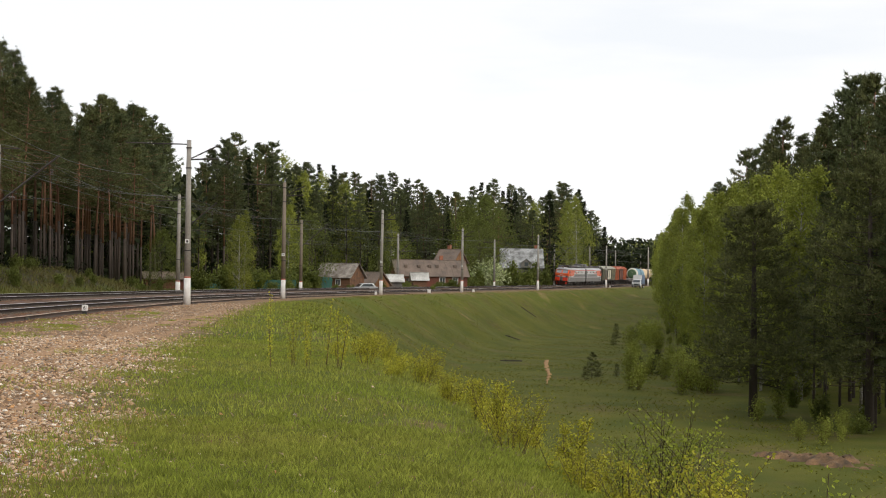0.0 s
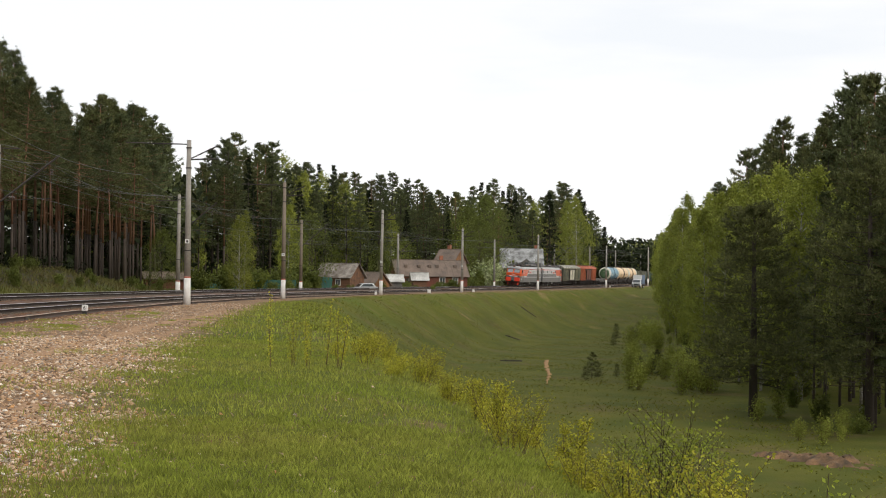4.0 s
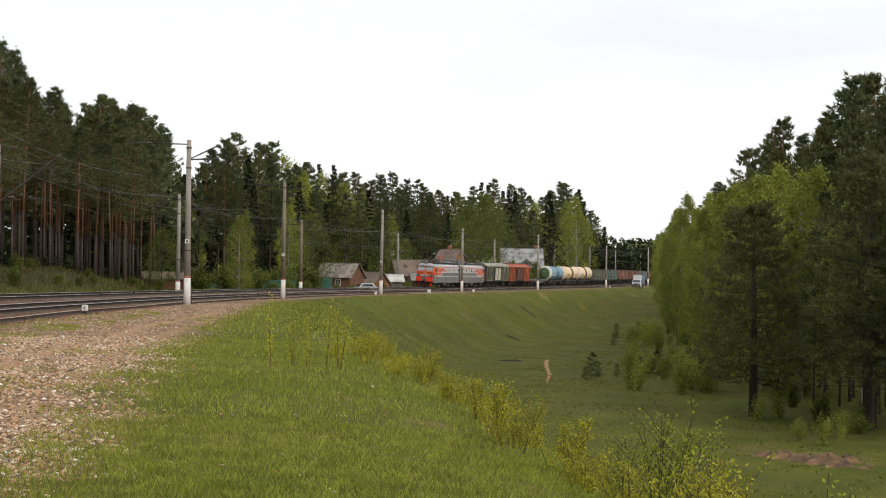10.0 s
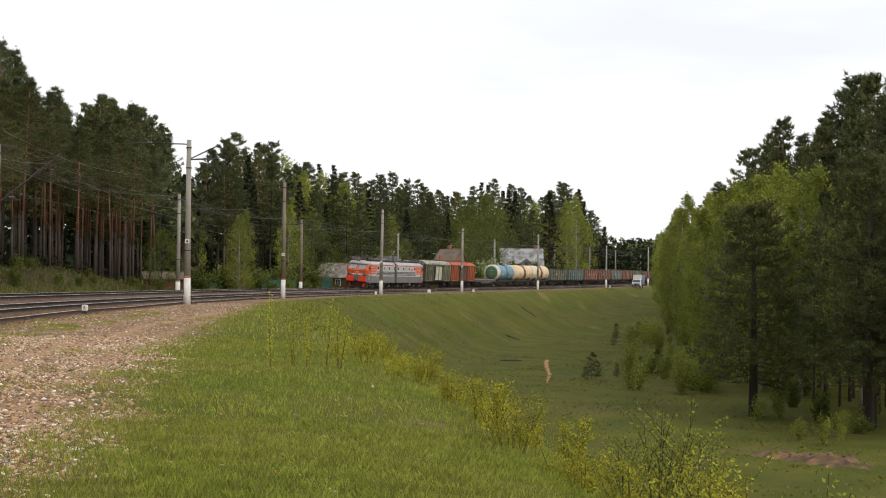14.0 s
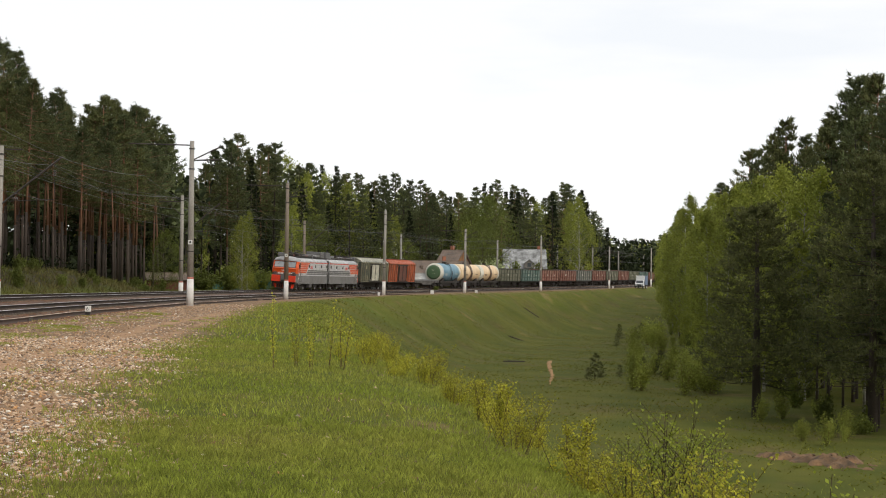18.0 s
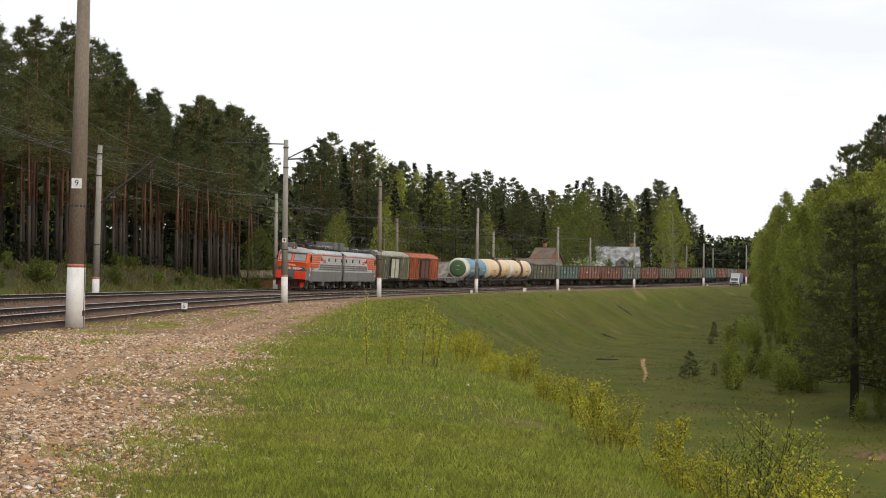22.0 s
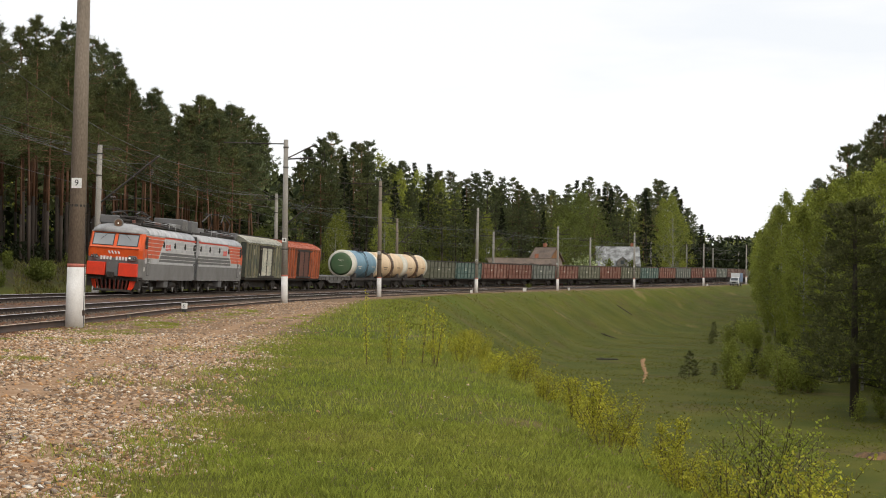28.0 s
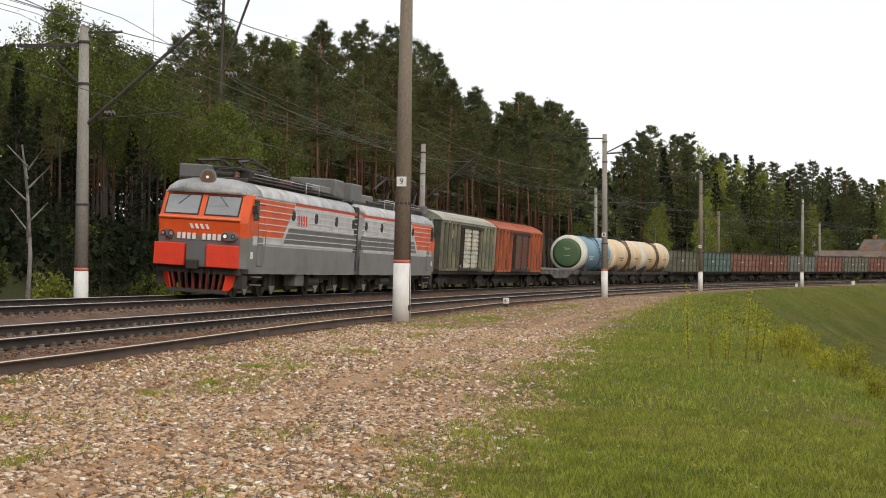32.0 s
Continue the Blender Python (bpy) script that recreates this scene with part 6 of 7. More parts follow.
def couple():
    """The train's vehicles, front to back: the thing, its length over couplers, half the distance of its pivots, turned or not."""
    train = [(loco_section(True), 16.42, 4.35, False), (loco_section(False), 16.42, 4.35, True)]
    train.append((boxcar("box_green", "box_post", "roof_zinc", "box_pale", "faded grey-green ribbed boxcar with pale doors and zinc roof"), 14.73, 5.0, False))
    train.append((boxcar("box_rust", "box_rustpost", "roof_rust", "box_rustdoor", "rust-red ribbed boxcar with brown sliding door"), 14.73, 5.0, False))
    train.append((flatcar(), 14.62, 4.86, False))
    train.append((tankcar("tank_blue", "tank_green", "tank_white", "tank_blue", "blue tank wagon with green end and white rim", "tank_white"), 12.02, 3.9, False))
    train.append((tankcar("tank_cream", "tank_cream", "tank_cream", "tank_brown", "cream tank wagon with a brown spill band"), 12.02, 3.9, False))
    third = tankcar("tank_cream", "tank_green", "tank_white", "tank_brown", "yellow-cream tank wagon with dark end and spill band")
    train.append((third, 12.02, 3.9, False))
    first = {}
    names = {"gon_olive": "olive-green open gondola wagon, heavily weathered", "gon_teal": "teal-green open gondola wagon, weathered sides",
             "gon_red": "red-brown open gondola wagon with vertical posts", "gon_brown": "dark brown open gondola wagon, dusty sides",
             "gon_grey": "grey-green open gondola wagon with pale stencils"}
    for c in "olive teal red red grey red olive red olive teal red grey red red grey brown brown olive red".split():
        k = "gon_" + c
        if k in first:
            w = copy_thing(first[k], Matrix())
        else:
            w = first[k] = gondola(k, names[k])
        train.append((w, 13.92, 4.33, False))
    return train


TRAIN = couple()


def car_pose(s, pivot, turned):
    """The pose of a vehicle whose middle is at s."""
    (xa, ya, _), (xb, yb, _) = along(s - pivot, FAR), along(s + pivot, FAR)
    za, zb = float(rail_level(s - pivot, FAR)), float(rail_level(s + pivot, FAR))
    yaw = math.degrees(math.atan2(ya - yb, xa - xb))
    rise = math.degrees(math.atan2(za - zb, 2 * pivot))
    if turned:
        return pose((xa + xb) / 2, (ya + yb) / 2, (za + zb) / 2, CANT, rise, yaw + 180)
    return pose((xa + xb) / 2, (ya + yb) / 2, (za + zb) / 2, -CANT, -rise, yaw)


def motions():
    at = -16.42
    for ob, length, pivot, turned in TRAIN:
        mid = at + length / 2
        at += length
        walk(ob, [(t, car_pose(run(t) + mid, pivot, turned)) for t in range(33)])
        ob["middle"] = mid
    for w, r in WHEELS:
        way = -1 if w.parent.parent.name.startswith("locomotive_section.") else 1
        step = 0.1 if r > 0.5 else 1 / 15
        n = round(32 / step)
        loc = w.location.copy()
        rows = []
        for i in range(n + 1):
            t = i * step
            rows.append((t, Matrix.Translation(loc) @ Matrix.Rotation(way * (run(0) - run(t)) / r, 4, "Y")))
        walk(w, rows)
    bpy.context.view_layer.update()


# ---- village behind the tracks ----
def at_bearing(b, d):
    return d * math.sin(radians(b)), d * math.cos(radians(b))


def house(b, d, turn, w, dep, wall, rise, wallm, roofm, label, gable=None, windows=(), eave=0.35, lift=0.0, chimney=None, name="house", door=None):
    """A gabled house: ridge along its x, long front towards -y."""
    x, y = at_bearing(b, d)
    e = thing(name, label, "house" if name == "house" else name.replace("_", " "), m=pose(x, y, gz(x, y) - 0.15 + lift, 0, 0, turn - b))
    hw, hd = w / 2, dep / 2
    part("wall", B(-hw, hw, -hd, -hd + 0.2, 0, wall), wallm, e)
    part("wall", B(-hw, hw, hd - 0.2, hd, 0, wall), wallm, e)
    for sx in (-1, 1):
        x0, x1 = sorted((sx * hw, sx * (hw - 0.2)))
        bm = bmesh.new()
        a = [(x0, -hd + 0.2, 0), (x0, hd - 0.2, 0), (x0, hd - 0.2, wall), (x0, 0, wall + rise - 0.1), (x0, -hd + 0.2, wall)]
        loft(bm, [a, [(x1, p[1], p[2]) for p in a]])
        part("gable_wall", bm, gable or wallm, e)
        for k in range(5):
            yy = -hd + 0.5 + k * (dep - 1.0) / 4
            h = wall + (rise - 0.3) * (1 - abs(yy) / hd)
            part("gable_board", B(*sorted((sx * hw, sx * (hw + 0.03))), yy - 0.06, yy + 0.06, wall * 0.55, h), gable or wallm, e)
    slope = math.hypot(hd + eave, rise * (hd + eave) / hd)
    tilt = math.atan2(rise, hd)
    for sgn in (-1, 1):
        y0, y1 = sorted((0.0, sgn * -slope))
        m = Matrix.Translation((0, 0, wall + rise)) @ Matrix.Rotation(sgn * tilt, 4, "X")
        rf = part("roof", B(-hw - eave, hw + eave, y0, y1, -0.02, 0.08, m=m), roofm, e)
        n = max(4, int(w / 0.9))
        for k in range(n + 1):
            xx = -hw - eave + (w + 2 * eave) * k / n
            part("roof_seam", B(xx - 0.035, xx + 0.035, y0, y1, 0.08, 0.12, m=m), roofm, rf)
    part("ridge", B(-hw - eave, hw + eave, -0.12, 0.12, wall + rise + 0.03, wall + rise + 0.13), roofm, e)
    for (wx, wz, ww, wh) in windows:
        f = part("window", B(wx - ww / 2 - 0.1, wx + ww / 2 + 0.1, -hd - 0.05, -hd, wz - wh / 2 - 0.1, wz + wh / 2 + 0.1), "whitepaint", e, "white window frame")
        part("pane", B(wx - ww / 2, wx - 0.03, -hd - 0.06, -hd - 0.04, wz - wh / 2, wz + wh / 2), "glass", f)
        part("pane", B(wx + 0.03, wx + ww / 2, -hd - 0.06, -hd - 0.04, wz - wh / 2, wz + wh / 2), "glass", f)
    if chimney is not None:
        part("chimney", B(chimney - 0.3, chimney + 0.3, 0.2, 0.8, wall + rise * 0.5, wall + rise + 0.9), "brick", e)
    if door is not None:
        part("door", B(door - 0.45, door + 0.45, -hd - 0.06, -hd, 0.1, 2.1), "darkbark", e)
    return e


house(-0.25, 226, -28, 5.6, 4.6, 2.4, 1.9, "timber", "patchroof", "small weathered wooden shed with sagging grey roof", "timber", ((0.8, 1.5, 0.7, 0.8),), name="shed")
LONG = house(3.1, 272, 14, 13.0, 6.5, 2.7, 2.7, "redwall", "slate", "long dark-red village house under a brown slate roof", "redwall",
      ((4.2, 1.7, 0.9, 1.1), (1.8, 1.7, 0.9, 1.1), (-2.5, 1.7, 0.9, 1.1)), chimney=2.5, door=-4.5)
house(3.95, 292, -32, 4.2, 5.0, 5.2, 2.4, "gablewood", "slate", "upper house with orange boarded gable and brown roof", "gablewood", ((0, 4.6, 0.8, 0.9),), chimney=-0.6)
house(6.65, 329, 4, 8.8, 7.5, 4.6, 3.9, "greywall", "zincroof", "grey village house with a pale patched metal roof", "greywall", ((-2.6, 2.6, 1.0, 1.2), (2.6, 2.6, 1.0, 1.2)), chimney=3.2)
for k, x in enumerate((-4.6, -2.2, -0.2, 1.2, 4.6)):
    part("roof_vent", B(x - 0.28, x + 0.28, -1.9, -1.2, 4.05, 4.6, bevel=0.05), "slate", LONG, "small rusty roof vent")
# dormer of the grey house
dx, dy = at_bearing(6.85, 324.5)
dorm = thing("dormer", "dark wooden dormer on the pale metal roof", "dormer", m=pose(dx, dy, gz(dx, dy) + 4.55, 0, 0, -6.8))
part("front", prism(bmesh.new(), [(-1.1, 0), (1.1, 0), (1.1, 1.0), (0, 1.9), (-1.1, 1.0)], -0.1, 2.4), "greywall", dorm)
for sgn in (-1, 1):
    part("dormer_roof", B(0, sgn * 1.65, -0.3, 2.4, -0.05, 0.05, m=Matrix.Translation((0, 0, 1.95)) @ Matrix.Rotation(sgn * 0.69, 4, "Y")), "zincroof", dorm)
part("window", B(-0.4, 0.4, -0.14, -0.1, 0.3, 1.1), "glass", dorm)
# sheds with pale sheet roofs before the long house
for b, d, w, dep, h, turn, wm, rm in ((1.02, 236, 3.6, 3.4, 1.5, -48, "gablewood", "slate"), (1.72, 243, 2.9, 3.0, 1.9, 8, "greywall", "whiteroof"), (2.75, 252, 2.4, 2.0, 2.3, 10, "timber", "whiteroof")):
    house(b, d, turn, w, dep, h, 1.0 if rm == "whiteroof" else 1.8, wm, rm, "low lean-to shed with a pale sheet roof" if rm == "whiteroof" else "small steep-gabled wooden outhouse", name="shed")
house(-6.9, 182, 6, 4.5, 3.4, 1.5, 0.7, "redwall", "slate", "low dark red shed behind the trees", name="shed")


def board_fence(b0, b1, d, h, label, step=0.16):
    (xa, ya), (xb, yb) = at_bearing(b0, d), at_bearing(b1, d)
    L = math.hypot(xb - xa, yb - ya)
    e = thing("board_fence", label, "fence", m=pose(xa, ya, min(gz(xa, ya), gz(xb, yb)) - 0.1, 0, 0, math.degrees(math.atan2(yb - ya, xb - xa))))
    part("rail", B(0, L, 0.02, 0.06, 0.4, 0.5), "tealfence", e)
    part("rail", B(0, L, 0.02, 0.06, h - 0.5, h - 0.4), "tealfence", e)
    n = int(L / step)
    for k in range(n):
        part("board", B(k * step, k * step + step * 0.93, -0.02, 0.02, 0, h + 0.05 * math.sin(k * 1.7)), "tealfence", e)


board_fence(-1.15, -0.55, 219, 2.3, "faded teal board fence beside the shed", 0.2)
board_fence(-6.0, -1.9, 205, 1.8, "dark green board fence below the trees", 0.25)


def wheel4(e, places, r, w):
    for x, y in places:
        wh = part("wheel", T([(x, y - w / 2, r), (x, y + w / 2, r)], r, 16), "rubber", e)
        part("rim", T([(x, y - w / 2 - 0.01, r), (x, y + w / 2 + 0.01, r)], r * 0.6, 12), "grey", wh)


cx, cy = at_bearing(0.62, 222)
car = thing("parked_car", "silver hatchback car parked by the sheds", "car", m=pose(cx, cy, gz(cx, cy), 0, 0, 203))
bm = bmesh.new()
loft(bm, [[(-2.0, y, 0.35), (2.0, y, 0.35), (2.05, y, 0.7), (1.75, y, 0.86), (-1.95, y, 0.95), (-2.05, y, 0.6)] for y in (-0.82, 0.82)])
part("body", bm, "carpaint", car)
bm = bmesh.new()
loft(bm, [[(-1.75, y * k, 0.93), (1.0, y * k, 0.88), (0.35, y * 0.86, 1.42), (-1.3, y * 0.86, 1.44)] for y, k in ((-0.8, 1), (0.8, 1))])
part("cabin", bm, "carpaint", car)
for sgn in (-1, 1):
    part("side_window", prism(bmesh.new(), [(-1.4, 0.98), (0.75, 0.95), (0.25, 1.34), (-1.1, 1.36)], *sorted((sgn * 0.74, sgn * 0.81))), "glass", car)
    part("headlight", B(1.96, 2.07, *sorted((sgn * 0.45, sgn * 0.75)), 0.62, 0.78), "cabglass", car)
part("windscreen", loft(bmesh.new(), [[(0.95, y, 0.92), (0.40, y * 0.9, 1.39), (0.46, y * 0.9, 1.39), (1.02, y, 0.92)] for y in (-0.68, 0.68)]), "glass", car)
part("bumper", B(2.0, 2.12, -0.8, 0.8, 0.35, 0.55, bevel=0.02), "rubber", car)
wheel4(car, [(-1.3, -0.78), (-1.3, 0.78), (1.3, -0.78), (1.3, 0.78)], 0.3, 0.18)

# the little lorry on the path beside the line
tx, ty, tt = along(186, 8.6)
TRUCK = thing("lorry", "small lorry with white cab and blue box body", "truck", m=pose(tx, ty, gz(tx, ty), 0, 0, -112))
part("cargo_box", B(-3.2, 0.5, -1.05, 1.05, 0.95, 3.15, bevel=0.03), "truckblue", TRUCK, "blue cargo body")
part("fairing", B(0.5, 0.62, -1.05, 1.05, 2.0, 3.15, bevel=0.03), "truckwhite", TRUCK, "white front of the cargo body")
bm = bmesh.new()
loft(bm, [[(0.65, y, 0.6), (2.5, y, 0.6), (2.55, y, 1.2), (2.0, y, 1.35), (1.5, y * 0.93, 2.05), (0.65, y * 0.93, 2.1)] for y in (-0.98, 0.98)])
part("cab", bm, "truckwhite", TRUCK)
part("windscreen", loft(bmesh.new(), [[(2.02, y, 1.36), (1.55, y * 0.93, 1.98), (1.60, y * 0.93, 1.99), (2.08, y, 1.36)] for y in (-0.85, 0.85)]), "glass", TRUCK)
part("grille", B(2.5, 2.58, -0.5, 0.5, 0.75, 1.05), "rubber", TRUCK)
part("bumper", B(2.45, 2.62, -0.98, 0.98, 0.42, 0.66, bevel=0.02), "rubber", TRUCK)
for sgn in (-1, 1):
    part("headlight", B(2.5, 2.59, *sorted((sgn * 0.6, sgn * 0.9)), 0.78, 1.0), "cabglass", TRUCK)
part("chassis", B(-3.2, 1.2, -0.5, 0.5, 0.55, 0.95), "frame", TRUCK)
wheel4(TRUCK, [(-1.9, -0.88), (-1.9, 0.88), (1.75, -0.88), (1.75, 0.88)], 0.38, 0.22)

# debris and garden plants by the houses
BLOSSOM = bush(81, 7.5, 5.6, 4200, "blossom", 0.26, "round bird-cherry bush in white blossom by the house", 26, "blossoming_bush")
bx_, by_ = at_bearing(5.45, 303)
place(BLOSSOM, bx_, by_, 1.15, 0, 0.3)
for b, d, k in ((6.0, 307, 2.4), (6.4, 311, 2.9), (6.8, 315, 2.6), (7.2, 320, 2.9), (5.1, 296, 2.0), (7.6, 326, 2.6), (4.35, 282, 2.2)):
    place(BUSHES[int(d) % 3], *at_bearing(b, d), k * 1.1, 31 * b, 0.2)
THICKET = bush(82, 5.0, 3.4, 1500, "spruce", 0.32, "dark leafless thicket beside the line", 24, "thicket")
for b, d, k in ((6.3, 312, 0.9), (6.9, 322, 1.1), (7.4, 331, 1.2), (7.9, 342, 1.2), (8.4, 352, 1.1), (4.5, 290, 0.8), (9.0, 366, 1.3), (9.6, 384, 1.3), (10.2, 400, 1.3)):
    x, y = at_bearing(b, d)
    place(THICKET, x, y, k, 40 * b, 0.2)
for b, d, k in ((-4.6, 196, 2.4), (-3.4, 205, 2.0), (-2.6, 214, 2.2), (2.3, 244, 0.9), (3.3, 246, 0.8), (-1.6, 214, 2.6), (5.0, 290, 1.4), (8.4, 356, 2.0), (-5.6, 190, 1.8)):
    x, y = at_bearing(b, d)
    place(BUSHES[int(d) % 3], x, y, k, 77 * b, 0.1)
# tall leafy trees among the houses
for b, d, h in ((-2.25, 236, 13), (-1.9, 241, 10), (8.75, 365, 22), (8.4, 372, 21)):
    x, y = at_bearing(b, d)
    place(BIRCHES[int(d) % 4], x, y, h / 16, 50 * b)
for b, d, h in ((5.05, 306, 14.5), (5.25, 340, 20), (4.6, 335, 17), (1.3, 262, 7.5), (2.2, 290, 9), (-1.45, 222, 11), (-7.0, 172, 7)):
    x, y = at_bearing(b, d)
    place(ROUND[int(d) % 2], x, y, h / 16, 50 * b)
x, y = at_bearing(7.75, 338)
place(SPRUCES[0], x, y, 22 / 18, 0)

for b, d, k in ((0.15, 219, 0.9), (1.35, 233, 1.0), (2.25, 247, 1.1), (2.6, 250, 0.8), (3.55, 262, 1.2), (4.05, 268, 1.5), (4.4, 276, 1.7), (4.75, 286, 1.9), (1.0, 230, 0.7)):
    x, y = at_bearing(b, d)
    place(BUSHES[int(d) % 3], x, y, k, 41 * b, 0.1)
for i in range(34):
    b = -2.8 + 12.6 * (i + 0.5 * math.sin(i * 2.3)) / 34
    if -0.3 < b < 1.5 or 2.6 < b < 3.9:
        continue
    d = float(np.interp(b, [-3, 0, 3, 6, 9.8], [192, 224, 270, 316, 394])) + 3 * math.sin(i * 1.9)
    x, y = at_bearing(b, d)
    place(BUSHES[i % 3], x, y, 1.1 + 0.6 * math.sin(i * 3.1), i * 50, 0.1)


# ---- the near ground: stones, grass, bushes ----
OCTA = np.array([(1, 0, 0), (-1, 0, 0), (0, 1, 0), (0, -1, 0), (0, 0, 1), (0, 0, -1)], float)
OCTA_F = np.array([(0, 2, 4), (2, 1, 4), (1, 3, 4), (3, 0, 4), (2, 0, 5), (1, 2, 5), (3, 1, 5), (0, 3, 5)])


CUBE = np.array([(a, b, c) for a in (-0.72, 0.72) for b in (-0.72, 0.72) for c in (-0.62, 0.62)], float)
CUBE_F = np.array([(0, 1, 3), (0, 3, 2), (4, 6, 7), (4, 7, 5), (0, 4, 5), (0, 5, 1), (2, 3, 7), (2, 7, 6), (0, 2, 6), (0, 6, 4), (1, 5, 7), (1, 7, 3)])


def stones(name, x, y, z, size, rng, material, label, fine, bare=False):
    base, fc = (CUBE, CUBE_F) if fine else (OCTA, OCTA_F)
    n, k = len(x), len(base)
    v = base[None] * (1 + rng.uniform(-0.32, 0.32, (n, k, 1))) * size[:, None, None] * rng.uniform([0.65, 0.65, 0.35], [1.25, 1.25, 0.7], (n, 3))[:, None, :]
    a = rng.uniform(0, 6.283, n)
    c, s = np.cos(a)[:, None], np.sin(a)[:, None]
    vx, vy = v[:, :, 0] * c - v[:, :, 1] * s, v[:, :, 0] * s + v[:, :, 1] * c
    tilt = rng.normal(0, 0.3, (n, 1))
    v = np.stack([vx + x[:, None], vy + y[:, None], v[:, :, 2] + vx * tilt + z[:, None]], 2)
    f = (fc[None] + (np.arange(n) * k)[:, None, None]).reshape(-1, 3)
    ob = raw(name, v.reshape(-1, 3), f, material, smooth=fine)
    return ob if bare else tagged(ob, label, "gravel", kind="stuff")


def wedge(rng, n, r0, r1, a0, a1):
    r = np.sqrt(rng.uniform(r0 * r0, r1 * r1, n))
    a = np.radians(rng.uniform(a0, a1, n))
    return r * np.sin(a), r * np.cos(a)


def scatter_gravel():
    rng = np.random.default_rng(21)
    for name, n, r0, r1, lo, hi, fine in (("gravel_stones", 95000, 8.0, 18, 0.008, 0.036, True), ("gravel_stones_beyond", 110000, 18, 42, 0.012, 0.050, False),
                                          ("gravel_stones_far", 60000, 42, 110, 0.02, 0.055, False)):
        x, y = wedge(rng, n, r0, r1, -33, 3)
        s, o = locate(x, y)
        g = gravel_mask(x, y, s, o)
        rut = rut_mask(x, y, s, o)  # worn smooth by wheels
        keep = (o > 5.3) & (rng.uniform(0, 1, n) < g * np.where(wave(x, y, 0.8, 4.0) > 0.3, 0.75, 1.0) * (1 - 0.78 * rut) + 0.004)
        x, y = x[keep], y[keep]
        size = lo + (hi - lo) * rng.uniform(0, 1, len(x)) ** 2.1
        stones(name, x, y, ground(x, y) + size * 0.12, size, rng, "stone", "loose mixed gravel stones on the path", fine)
    # rusty ballast between and beside the rails of the near track
    n = 52000
    s = -178 + 84 * rng.uniform(0, 1, n) ** 1.6
    o = rng.uniform(-4.2, 5.9, n)
    o = np.where(o > 5.1, 5.25 + np.abs(rng.normal(0, 0.28, n)), o)
    x, y, _ = along(s, o)
    axis = np.where(o > 0.36, NEAR, FAR)
    clear = (np.abs(np.abs(o - axis) - 0.79) > 0.10)
    top = np.where(o > 0.36, rail_level(s, NEAR), rail_level(s, FAR)) - (o - axis) * math.tan(radians(CANT)) - 0.205 - 0.55 * np.clip(np.abs(o - axis) - 1.4, 0, 1)
    top = np.where(o > 4.45, ground(x, y), top)
    keep = clear
    size = rng.uniform(0.015, 0.045, n)
    stones("ballast_stones", x[keep], y[keep], top[keep] + 0.012, size[keep], rng, "stone_rust", "rust-stained ballast stones along the tracks", False)


def blades(name, x, y, h, rng, material, label, width=0.012, lean=0.35):
    n = len(x)
    z = ground(x, y)
    a = rng.uniform(0, 6.283, n)
    w = width * rng.uniform(0.6, 1.3, n)
    dx, dy = np.cos(a) * w, np.sin(a) * w
    lx, ly = rng.normal(0, lean, n) * h, rng.normal(0, lean, n) * h
    p0 = np.stack([x - dx, y - dy, z - 0.02], 1)
    p1 = np.stack([x + dx, y + dy, z - 0.02], 1)
    p2 = np.stack([x + dx * 0.55 + lx * 0.45, y + dy * 0.55 + ly * 0.45, z + h * 0.6], 1)
    p3 = np.stack([x - dx * 0.1 + lx, y - dy * 0.1 + ly, z + h], 1)
    v = np.stack([p0, p1, p2, p3], 1).reshape(-1, 3)
    return tagged(raw(name, v, np.arange(n * 4).reshape(-1, 4), material), label, "grass", kind="stuff")


